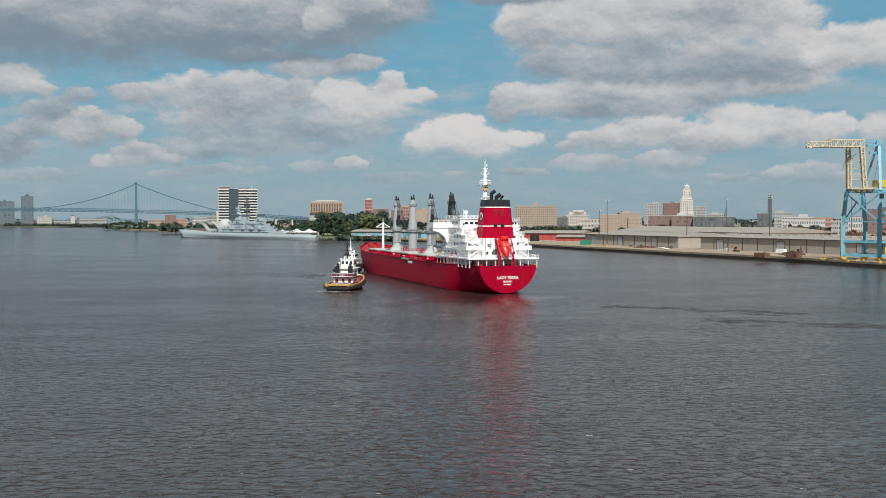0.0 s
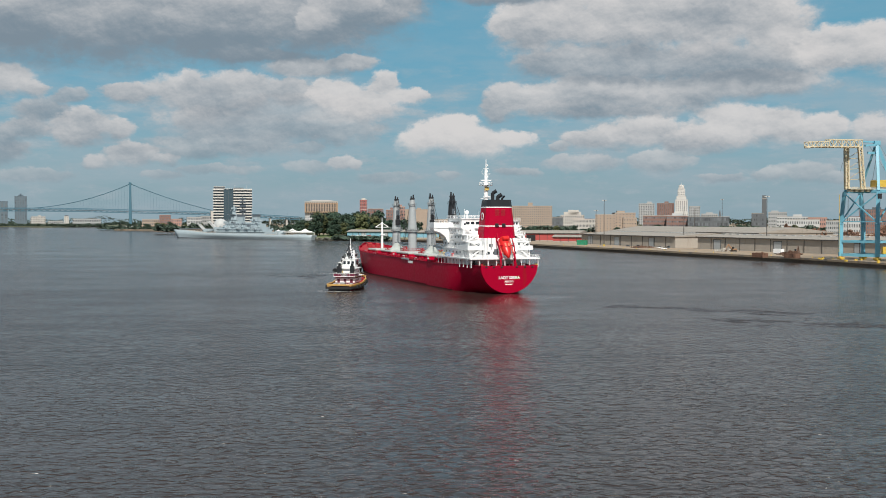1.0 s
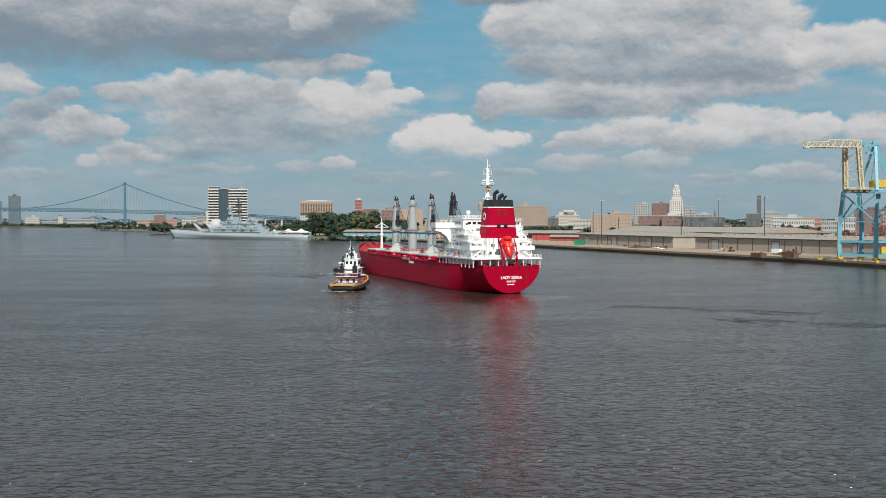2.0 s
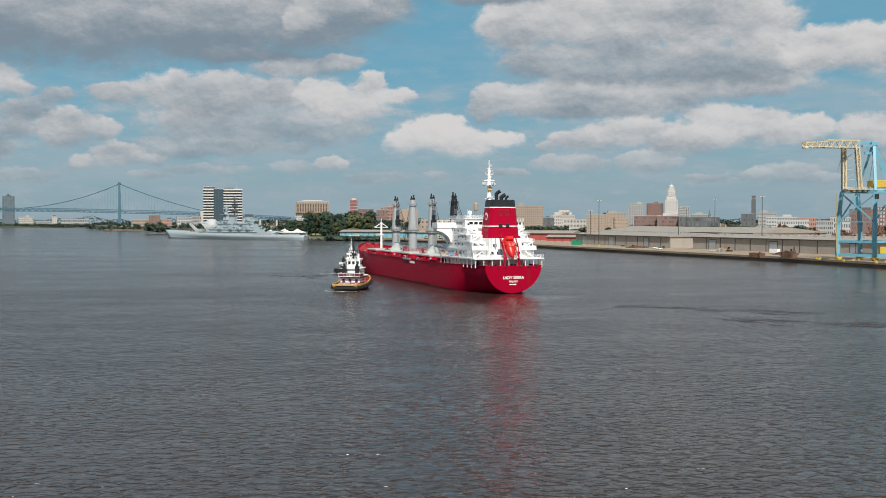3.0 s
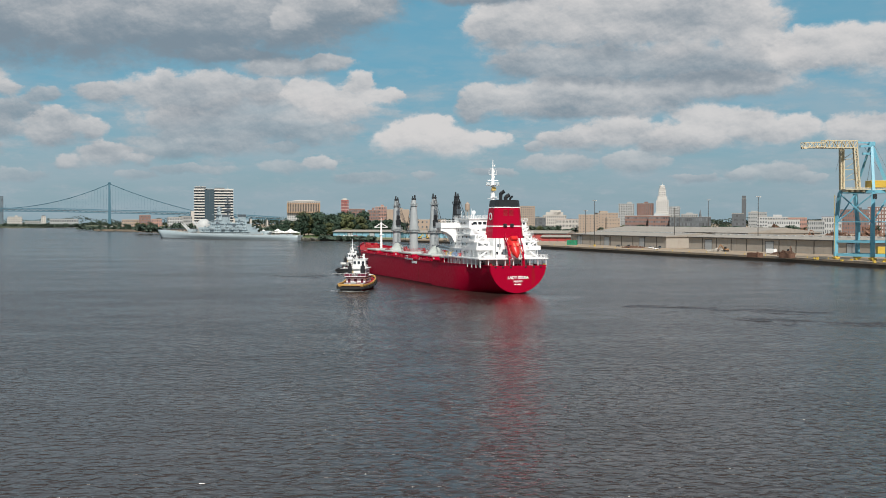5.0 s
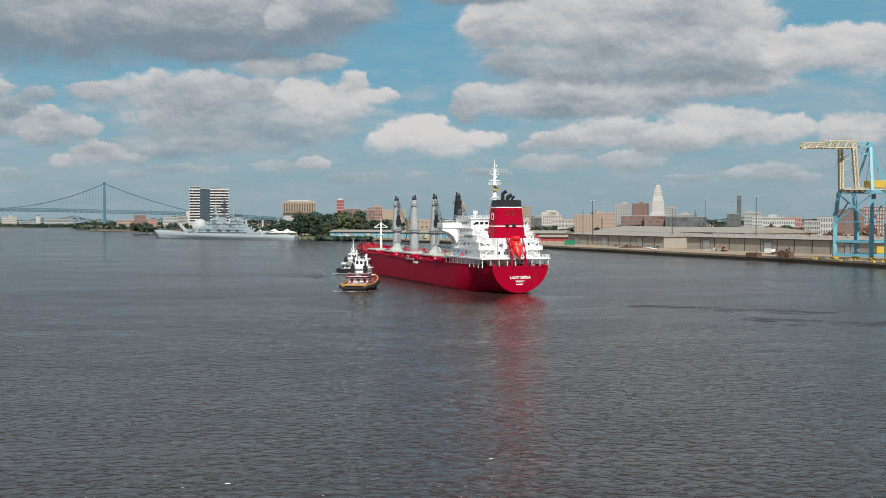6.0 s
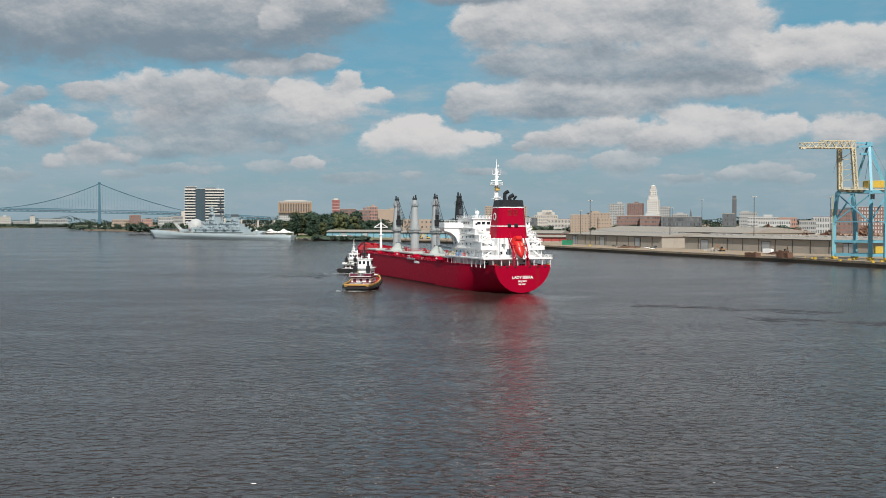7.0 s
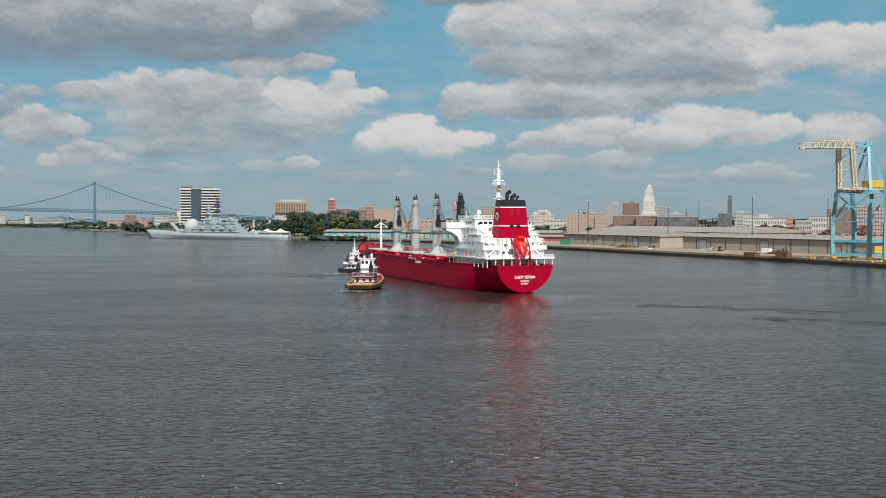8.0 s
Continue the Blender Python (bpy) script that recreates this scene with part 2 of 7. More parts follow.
def water_material():
    """River water: brown body, wind ripples at several sizes, calmer and rougher lanes."""
    m = bpy.data.materials.new("river_water")
    m.use_nodes = True
    g = Graph(m.node_tree)
    b = m.node_tree.nodes["Principled BSDF"]
    at = g.add("ShaderNodeTexCoord").outputs["Object"]
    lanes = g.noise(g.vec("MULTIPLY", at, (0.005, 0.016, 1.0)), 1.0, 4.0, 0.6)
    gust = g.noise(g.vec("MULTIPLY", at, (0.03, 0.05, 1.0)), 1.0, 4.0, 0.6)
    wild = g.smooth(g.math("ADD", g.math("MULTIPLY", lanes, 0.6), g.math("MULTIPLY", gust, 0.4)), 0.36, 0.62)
    swell = g.noise(g.vec("MULTIPLY", at, (0.12, 0.19, 1.0)), 1.0, 2.0, 0.5, distortion=0.5)
    chop = g.noise(g.vec("MULTIPLY", at, (0.44, 0.62, 1.0)), 1.0, 1.5, 0.5, distortion=0.4)
    fine = g.noise(g.vec("MULTIPLY", at, (1.7, 2.3, 1.0)), 1.0, 2.0, 0.5)
    high = g.math("ADD", g.math("MULTIPLY", swell, 0.50), g.math("MULTIPLY", chop, 0.55))
    high = g.math("ADD", high, g.math("MULTIPLY", fine, 0.06))
    high = g.math("MULTIPLY", high, g.math("MULTIPLY_ADD", wild, 0.5, 0.75))
    # short steep wavelets, thrown up in patches
    crest = g.smooth(g.noise(g.vec("MULTIPLY", at, (0.52, 0.70, 1.0)), 1.0, 1.5, 0.5, distortion=0.5), 0.48, 0.72)
    patch = g.smooth(g.noise(g.vec("MULTIPLY", at, (0.05, 0.09, 1.0)), 1.0, 3.0, 0.6), 0.28, 0.52)
    high = g.math("ADD", high, g.math("MULTIPLY", g.math("MULTIPLY", crest, patch), 0.85))
    # the chop dies down towards the far reach
    place = g.add("ShaderNodeSeparateXYZ")
    g.link(at, place.inputs[0])
    high = g.math("MULTIPLY", high, g.smooth(place.outputs[1], 140.0, 520.0, 1.0, 0.35))
    # smooth water pressed flat behind the ship's quarter
    lee = g.vec("MULTIPLY_ADD", at, (1 / 34, 1 / 34, 0.0), (-12 / 34, -404 / 34, 0.0))
    lee = g.math("ADD", g.vec("LENGTH", lee), g.math("MULTIPLY", g.math("SUBTRACT", gust, 0.5), 1.6))
    slick = g.math("MULTIPLY", g.smooth(lee, 1.0, 0.5), 0.6)
    high = g.math("MULTIPLY", high, g.math("SUBTRACT", 1.0, g.math("MULTIPLY", slick, 0.8)))
    n = g.add("ShaderNodeBump")
    n.inputs["Strength"].default_value, n.inputs["Distance"].default_value = 1.0, 0.45
    g.link(high, n.inputs["Height"]), g.link(n.outputs[0], b.inputs["Normal"])
    # body colour slightly darker in the rougher lanes
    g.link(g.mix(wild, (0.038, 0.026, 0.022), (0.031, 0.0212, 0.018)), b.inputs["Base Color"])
    # roughness set by y: rising to mid river, falling again on the far reach
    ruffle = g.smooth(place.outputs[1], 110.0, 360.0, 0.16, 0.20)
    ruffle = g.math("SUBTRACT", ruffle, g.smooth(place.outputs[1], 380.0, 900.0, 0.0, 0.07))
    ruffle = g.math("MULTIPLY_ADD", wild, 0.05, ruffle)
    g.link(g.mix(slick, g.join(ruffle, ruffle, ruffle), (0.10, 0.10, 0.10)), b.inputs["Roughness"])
    b.inputs["IOR"].default_value = 1.43
    return m


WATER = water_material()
RED = mat("hull_red_paint", (0.385, 0.001, 0.026), 0.5, gloss=0.10, vary=0.10, size=9, stain=(0.30, 0.012, 0.018), stain_at=0.60, streak=True)
BOOT = mat("dark_antifouling", (0.09, 0.010, 0.014), 0.7, gloss=0.1, vary=0.25, size=5, stain=(0.05, 0.02, 0.018))
DECK_RED = mat("deck_red_oxide", (0.34, 0.018, 0.024), 0.7, vary=0.2, size=4, stain=(0.22, 0.03, 0.03))
WHITE = mat("white_ship_paint", (0.88, 0.88, 0.875), 0.42, vary=0.05, size=3, stain=(0.62, 0.57, 0.50), stain_at=0.68, streak=True)
GREY = mat("grey_crane_paint", (0.36, 0.385, 0.395), 0.5, vary=0.1, size=3, stain=(0.27, 0.27, 0.26), stain_at=0.64, streak=True)
HATCH = mat("pale_grey_hatch_paint", (0.47, 0.50, 0.48), 0.6, vary=0.12, size=3, stain=(0.35, 0.30, 0.26))
BLACK = mat("black_paint", (0.018, 0.019, 0.022), 0.45, vary=0.2, size=2)
GLASS = mat("dark_window_glass", (0.02, 0.028, 0.035), 0.08, vary=0.1, size=1)
ORANGE = mat("orange_red_lifeboat_shell", (0.60, 0.016, 0.014), 0.35, vary=0.06, size=1)
GROUND = mat("dusty_quay_ground", (0.33, 0.25, 0.175), 0.9, vary=0.25, size=14, stain=(0.22, 0.19, 0.16), stain_at=0.5, bump=0.05)
CITYLAND = mat("far_ground", (0.12, 0.13, 0.08), 0.95, vary=0.3, size=40, stain=(0.2, 0.18, 0.15))
YELLOW = mat("yellow_machine_paint", (0.60, 0.40, 0.06), 0.5, vary=0.15, size=1.5, stain=(0.25, 0.16, 0.08))
GOLD = mat("ochre_bulwark_paint", (0.52, 0.31, 0.09), 0.5, vary=0.1, size=2)
MAROON = mat("maroon_paint", (0.13, 0.02, 0.045), 0.5, vary=0.1, size=2)
RUBBER = mat("black_rubber", (0.02, 0.02, 0.02), 0.85, vary=0.2, size=1)
GREEN_DECK = mat("green_grey_deck_paint", (0.14, 0.19, 0.14), 0.7, vary=0.2, size=2)
TEAL = mat("sky_blue_crane_paint", (0.15, 0.39, 0.50), 0.5, vary=0.14, size=4, stain=(0.20, 0.26, 0.28), stain_at=0.6, streak=True)
CREAM = mat("cream_rusted_paint", (0.62, 0.54, 0.38), 0.6, vary=0.15, size=2.5, stain=(0.30, 0.14, 0.06), stain_at=0.56)
SHED = mat("beige_corrugated_cladding", (0.38, 0.34, 0.295), 0.65, vary=0.08, size=6, stain=(0.33, 0.285, 0.24), stain_at=0.56, streak=True)
SHED_ROOF = mat("pale_flat_roofing", (0.31, 0.28, 0.245), 0.8, vary=0.12, size=12, stain=(0.24, 0.21, 0.18), stain_at=0.52)
DARK_TRIM = mat("dark_bronze_trim", (0.06, 0.055, 0.05), 0.5)
SHUTTER = mat("grey_roller_shutter", (0.42, 0.44, 0.45), 0.55, vary=0.08, size=2)
RED_SHED = mat("faded_red_cladding", (0.42, 0.075, 0.07), 0.65, vary=0.12, size=6, stain=(0.33, 0.12, 0.10), streak=True)
BLUE_SHED = mat("faded_blue_cladding", (0.20, 0.40, 0.50), 0.65, vary=0.12, size=6, stain=(0.35, 0.42, 0.44), streak=True)
TIMBER = mat("dark_timber", (0.15, 0.115, 0.085), 0.85, vary=0.35, size=1.2, stain=(0.10, 0.08, 0.05), per_object=0.6)
CONCRETE = mat("weathered_concrete", (0.38, 0.35, 0.31), 0.85, vary=0.15, size=4, stain=(0.25, 0.22, 0.19))
RUST = mat("rusty_steel", (0.14, 0.075, 0.05), 0.85, vary=0.35, size=1.0, stain=(0.10, 0.05, 0.035), bump=0.04, per_object=0.5)
STEEL = mat("galvanised_steel", (0.22, 0.23, 0.24), 0.5, metal=0.4)
HAZE_GREY = mat("naval_grey_paint", (0.35, 0.42, 0.455), 0.55, vary=0.08, size=9, stain=(0.27, 0.32, 0.34), streak=True)
NAVY_DARK = mat("dark_naval_grey", (0.10, 0.12, 0.14), 0.6, vary=0.15, size=4)
BRIDGE_BLUE = mat("pale_blue_bridge_paint", (0.058, 0.15, 0.205), 0.55, vary=0.1, size=20)
# red dulled so that distant haze is part of the brick colour
BRICK = mat("red_brick_wall", (0.22, 0.13, 0.11), 0.85, vary=0.12, size=8, stain=(0.24, 0.11, 0.09))
PINK_BRICK = mat("pinkish_brick_wall", (0.38, 0.22, 0.18), 0.85, vary=0.1, size=8)
TAN = mat("tan_brick_wall", (0.34, 0.27, 0.215), 0.85, vary=0.1, size=8, stain=(0.34, 0.25, 0.18))
STONE = mat("pale_limestone", (0.48, 0.455, 0.42), 0.8, vary=0.08, size=6, stain=(0.39, 0.36, 0.32), streak=True)
OFFICE = mat("white_office_panels", (0.45, 0.46, 0.46), 0.6, vary=0.05, size=8)
SLATE = mat("dark_grey_cladding", (0.10, 0.11, 0.12), 0.55, vary=0.12, size=6)
MID_GREY = mat("grey_render_wall", (0.34, 0.35, 0.35), 0.8, vary=0.1, size=8)
COPPER = mat("ochre_copper_panels", (0.33, 0.225, 0.14), 0.55, vary=0.12, size=5)
PALE_STONE = mat("white_stone", (0.57, 0.555, 0.53), 0.8, vary=0.06, size=6, stain=(0.46, 0.43, 0.40), streak=True)
RED_BRICK = mat("deep_red_brick_wall", (0.30, 0.095, 0.085), 0.85, vary=0.12, size=8)
# concrete of the far towers, with the blue of the haze mixed into it
BLUE_GREY = mat("hazed_blue_concrete", (0.12, 0.165, 0.20), 0.7, vary=0.12, size=10)
TENT = mat("white_tent_fabric", (0.85, 0.84, 0.81), 0.75, vary=0.04, size=4)
BARK = mat("brown_bark", (0.09, 0.065, 0.045), 0.95, vary=0.3, size=0.6)


def leaf_material(name, color):
    m = mat(name, color, 0.7, vary=0.3, size=5, per_object=0.5, gloss=0.25)
    return m


LEAF = leaf_material("green_foliage", (0.037, 0.064, 0.042))
LEAF_OLIVE = leaf_material("olive_foliage", (0.085, 0.095, 0.042))
LEAF_FAR = leaf_material("dark_green_foliage", (0.052, 0.075, 0.055))
FOAM = mat("white_wake_foam", (0.55, 0.56, 0.55), 0.6, vary=0.2, size=0.8)
# glass greyed to put distant haze into the colour of the city windows
CITY_GLASS = mat("hazed_city_glazing", (0.12, 0.13, 0.14), 0.25, vary=0.2, size=6, per_object=0.9)
PILE = mat("weathered_timber_pile", (0.32, 0.24, 0.16), 0.85, vary=0.3, size=1.0, stain=(0.08, 0.06, 0.045), stain_at=0.5, per_object=0.7)

# ---------------------------------------------------------------- mesh helpers
def part(name, bm, material, parent=None, label="", smooth=False):
    me = bpy.data.meshes.new(name)
    bm.to_mesh(me), bm.free()
    for m in (material if isinstance(material, (list, tuple)) else [material]):
        me.materials.append(m)
    if smooth:
        me.shade_smooth()
    ob = new(name, me)
    if parent:
        ob.parent = parent
    return tagged(ob, label)


def share(name, me, parent, m):
    """One more object on a mesh that exists."""
    ob = new(name, me)
    ob.parent, ob.matrix_basis = parent, m
    return ob


def thing(name, label, category, m=None, group="", kind=""):
    ob = new(name)
    ob.matrix_basis = m or Matrix()
    return tagged(ob, label, category, group, kind)


def add_box(bm, x0, x1, y0, y1, z0, z1, bevel=0.0, mi=0):
    co = [(x0, y0, z0), (x1, y0, z0), (x1, y1, z0), (x0, y1, z0), (x0, y0, z1), (x1, y0, z1), (x1, y1, z1), (x0, y1, z1)]
    v = [bm.verts.new(c) for c in co]
    fs = [bm.faces.new([v[i] for i in q]) for q in ((3, 2, 1, 0), (4, 5, 6, 7), (0, 1, 5, 4), (1, 2, 6, 5), (2, 3, 7, 6), (3, 0, 4, 7))]
    for f in fs:
        f.material_index = mi
    if bevel:
        bmesh.ops.bevel(bm, geom=list({e for f in fs for e in f.edges}), offset=bevel, segments=1, affect="EDGES")
    return v


def add_prism(bm, outline, z0, z1, mi=0, top=None):
    """Upright prism over an outline; top: another outline with as many points for a tapered body."""
    lo = [bm.verts.new((x, y, z0)) for x, y in outline]
    hi = [bm.verts.new((x, y, z1)) for x, y in (top or outline)]
    n = len(lo)
    fs = [bm.faces.new((lo[i], lo[(i + 1) % n], hi[(i + 1) % n], hi[i])) for i in range(n)]
    fs += [bm.faces.new(hi), bm.faces.new(lo[::-1])]
    for f in fs:
        f.material_index = mi


def add_tube(bm, a, b, r0, r1=None, seg=8, mi=0):
    a, b = Vector(a), Vector(b)
    r1 = r0 if r1 is None else r1
    q = (b - a).to_track_quat("Z", "Y").to_matrix()
    rings = []
    for c, r in ((a, r0), (b, r1)):
        rings.append([bm.verts.new(c + q @ Vector((r * math.cos(2 * math.pi * i / seg), r * math.sin(2 * math.pi * i / seg), 0))) for i in range(seg)])
    fs = [bm.faces.new((rings[0][i], rings[0][(i + 1) % seg], rings[1][(i + 1) % seg], rings[1][i])) for i in range(seg)]
    fs += [bm.faces.new(rings[1]), bm.faces.new(rings[0][::-1])]
    for f in fs:
        f.material_index = mi


def add_beam(bm, a, b, w, h=None, mi=0):
    """A square bar from a to b."""
    a, b = Vector(a), Vector(b)
    h = h or w
    q = (b - a).to_track_quat("Z", "Y").to_matrix()
    rings = [[bm.verts.new(c + q @ Vector((sx * w / 2, sy * h / 2, 0))) for sx, sy in ((-1, -1), (1, -1), (1, 1), (-1, 1))] for c in (a, b)]
    fs = [bm.faces.new((rings[0][i], rings[0][(i + 1) % 4], rings[1][(i + 1) % 4], rings[1][i])) for i in range(4)]
    fs += [bm.faces.new(rings[1]), bm.faces.new(rings[0][::-1])]
    for f in fs:
        f.material_index = mi


def add_torus(bm, R, r, n=14, k=6):
    """A ring about the x axis."""
    ring = [[bm.verts.new((r * math.sin(2 * math.pi * j / k), (R + r * math.cos(2 * math.pi * j / k)) * math.cos(2 * math.pi * i / n),
                           (R + r * math.cos(2 * math.pi * j / k)) * math.sin(2 * math.pi * i / n))) for j in range(k)] for i in range(n)]
    for i in range(n):
        for j in range(k):
            bm.faces.new((ring[i][j], ring[(i + 1) % n][j], ring[(i + 1) % n][(j + 1) % k], ring[i][(j + 1) % k])).smooth = True
    bmesh.ops.recalc_face_normals(bm, faces=bm.faces)


def add_ball(bm, c, rx, ry=None, rz=None, u=10, v=6, mi=0):
    r = bmesh.ops.create_uvsphere(bm, u_segments=u, v_segments=v, radius=1.0)
    bmesh.ops.transform(bm, matrix=Matrix.Translation(c) @ Matrix.Diagonal((rx, ry or rx, rz or rx, 1)), verts=r["verts"])
    for f in {f for w in r["verts"] for f in w.link_faces}:
        f.material_index = mi


def add_rail(bm, pts, height=1.1, r=0.05, step=2.0, closed=False):
    """Guard rail along points: three bars and stanchions."""
    pts = [Vector(p) for p in pts] + ([Vector(pts[0])] if closed else [])
    for a, b in zip(pts, pts[1:]):
        for k in (1.0, 0.66, 0.33):
            up = Vector((0, 0, height * k))
            add_beam(bm, a + up, b + up, r * (2.0 if k == 1 else 1.3))
        n = max(1, round((b - a).length / step))
        for i in range(n + 1):
            p = a.lerp(b, i / n)
            add_beam(bm, p, p + Vector((0, 0, height)), r * 2)

# ---------------------------------------------------------------- water and land
bm = bmesh.new()
add_box(bm, -20000, 20000, -20000, 20000, -6.0, 0.0)
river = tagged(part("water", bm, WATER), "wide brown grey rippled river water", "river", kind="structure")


def land(name, outline, z, material, label):
    bm = bmesh.new()
    add_prism(bm, outline, -5.0, z)
    return tagged(part(name, bm, material), label, "ground", kind="structure")


quay_edge = [(420, 190), (258, 648), (234.4, 735), (181.8, 868), (154, 948), (114.8, 1050), (96, 1105), (20, 1300), (-60, 1398)]
ground = land("ground", quay_edge + [(-167, 1475), (-230, 1700), (-330, 1900), (-430, 2150), (-560, 2300), (-660, 2480), (-752, 2590), (-760, 2900), (-1000, 3700), (-1000, 9000), (9000, 9000), (9000, 190)],
              3.0, GROUND, "dusty brown quay and city ground")
far_bank = land("ground_far_bank", [(-9000, 3000), (-1560, 3300), (-1390, 3510), (-1151, 3330), (-1050, 3700), (-1100, 9000), (-9000, 9000)], 2.5, CITYLAND, "low wooded far river bank")

# ---------------------------------------------------------------- bulk carrier
def lerp_table(table, x):
    for (a, va), (b, vb) in zip(table, table[1:]):
        if x <= b:
            k = max(0.0, (x - a) / (b - a))
            k = k * k * (3 - 2 * k)
            return va + (vb - va) * k
    return table[-1][1]


def words(name, text, size, parent, m, material):
    """Raised lettering in the built-in font, as a mesh."""
    cu = bpy.data.curves.new(name, "FONT")
    cu.body, cu.size, cu.extrude, cu.align_x, cu.offset = text, size, 0.02, "CENTER", 0.03 * size
    tmp = new(name, cu)
    me = bpy.data.meshes.new_from_object(tmp.evaluated_get(bpy.context.evaluated_depsgraph_get()))
    bpy.data.objects.remove(tmp), bpy.data.curves.remove(cu)
    me.materials.clear(), me.materials.append(material)
    ob = new(name, me)
    ob.parent, ob.matrix_basis = parent, m
    return ob


HULL_L = 234.0


def deck_z(y):
    return lerp_table([(0, 11.0), (10, 10.9), (60, 10.6), (160, 10.9), (186, 11.1), (206, 12.9), (HULL_L, 14.9)], y)


def hull_half(y, u):
    """Half breadth and height of the hull at station y; u runs 0 at the keel to 1 at the deck edge."""
    beam = lerp_table([(0, 11.6), (34, 15.4), (168, 15.4), (196, 13.5), (210, 10.4), (222, 6.0), (230, 2.5), (HULL_L, 0.3)], y)
    deep = lerp_table([(0, 10.8), (10, 12.0), (34, 17.0), (HULL_L, 19.0)], y)
    power = lerp_table([(0, 1.95), (14, 2.3), (44, 7.0), (150, 7.0), (HULL_L, 3.5)], y)
    k = 1 - u
    half = beam * max(0.0, 1 - k ** power) ** (1 / power)
    fine = lerp_table([(0, 0), (150, 0), (215, 0.22), (HULL_L, 0.55)], y)     # the bow narrows towards the waterline
    half *= 1 - fine * min(1.0, k * 1.5) * 0.85
    return half, deck_z(y) - deep * k


def hull_y(y, u):
    rake = 4.0 * max(0.0, (y - 200) / (HULL_L - 200)) ** 2 * (u - 0.6)
    return y + rake - (1.2 * u if y == 0 else 0.0)


def deck_outline(y, inset):
    return hull_half(y, 1.0)[0] - inset


def window_row(parent, me, xs, y, z, turn=0):
    for x in xs:
        share("window", me, parent, pose(x, y, z, 0, 0, turn))


def pane_mesh(w, h, material=None, depth=0.08):
    bm = bmesh.new()
    add_box(bm, -w / 2, w / 2, -depth, depth, -h / 2, h / 2)
    me = bpy.data.meshes.new("window")
    bm.to_mesh(me), bm.free()
    me.materials.append(material or GLASS)
    return me


def deck_crane(ship, a, black=False, jib=0.0):
    """Pedestal crane: tapered column, slewing house with winch head, cab and a luffing jib laid low."""
    crane = new("deck_crane")
    crane.parent, crane.matrix_basis = ship, pose(0, a, 10.0, 0, 0, jib)
    tagged(crane, "dark painted deck crane mast" if black else "grey pedestal deck crane with black cab")
    skin = BLACK if black else GREY
    bm = bmesh.new()
    for z0, z1, r0, r1 in ((0, 12.5, 2.3, 2.1), (12.5, 13.1, 3.0, 3.0), (13.1, 15.5, 2.4, 2.3), (15.5, 25.5, 2.2, 1.55), (25.5, 28.5, 1.5, 1.1)):
        add_tube(bm, (0, 0, z0), (0, 0, z1), r0, r1, 16)
    for s in (-1, 1):
        add_beam(bm, (s * 1.3, -1.2, 13), (s * 0.8, -0.6, 28), 0.4, 0.7)
    part("column", bm, skin, crane, smooth=False)
    bm = bmesh.new()
    add_box(bm, -1.0, 1.0, -1.0, 1.0, 28.5, 29.4, 0.15)
    add_tube(bm, (-0.5, 0, 29.4), (-0.5, 0, 31.0), 0.45, 0.35)
    add_tube(bm, (0.6, 0, 29.4), (0.6, 0, 30.4), 0.35, 0.3)
    part("sheave_head", bm, BLACK, crane, "black sheave head")
    bm = bmesh.new()
    add_box(bm, -1.2, 1.2, -3.3, -1.6, 15.6, 18.6, 0.2)
    add_box(bm, -0.8, 0.8, -3.0, -1.6, 18.7, 20.8, 0.2)
    part("cab", bm, BLACK, crane, "black glazed cab")
    # ladder cage, dark panels and cable guides up the after side
    bm = bmesh.new()
    for x in (-0.35, 0.35):
        add_beam(bm, (x, -2.5, 0), (x, -2.3, 15.0), 0.12), add_beam(bm, (x, -2.3, 21.0), (x, -1.4, 28.0), 0.12)
    for k in range(20):
        add_beam(bm, (-0.35, -2.5 + k * 0.01, 0.6 + k * 0.7), (0.35, -2.5 + k * 0.01, 0.6 + k * 0.7), 0.08)
    part("ladder", bm, NAVY_DARK, crane)
    bm = bmesh.new()
    add_box(bm, -0.7, 0.7, -2.35, -1.2, 21.0, 23.4, 0.1)
    part("winch_panel", bm, NAVY_DARK, crane)
    for z, r in ((13.15, 3.3), (25.5, 2.0)):
        bm = bmesh.new()
        add_tube(bm, (0, 0, z), (0, 0, z + 0.15), r, r, 16)
        add_rail(bm, [(r * math.cos(i * math.pi / 5), r * math.sin(i * math.pi / 5), z + 0.15) for i in range(10)], closed=True, step=1.5)
        part("gallery", bm, skin, crane)
    bm = bmesh.new()
    tip = Vector((0, -24.0, 5.6))
    for s in (-1, 1):
        add_beam(bm, (s * 1.3, -2.2, 6.4), tip + Vector((s * 0.5, 0, 0)), 0.35, 0.5)
    for i in range(9):
        k = i / 9
        p = Vector((0, -2.2, 6.4)).lerp(tip, k)
        w, w2 = 1.6 - 1.1 * k, 1.6 - 1.1 * (k + 1 / 9)
        q = Vector((0, -2.2, 6.4)).lerp(tip, k + 1 / 9)
        add_beam(bm, p + Vector((-w, 0, 0)), q + Vector((w2, 0, 0)), 0.16)
    part("jib", bm, NAVY_DARK, crane)
    bm = bmesh.new()
    for s in (-0.4, 0.4):
        add_beam(bm, (s, -0.4, 29.2), tip + Vector((s, 0, 0.5)), 0.12)
        add_beam(bm, (s * 2, -0.4, 28.9), tip + Vector((s * 0.4, 3, 1.0)), 0.10)
    part("cable", bm, BLACK, crane)
    return crane


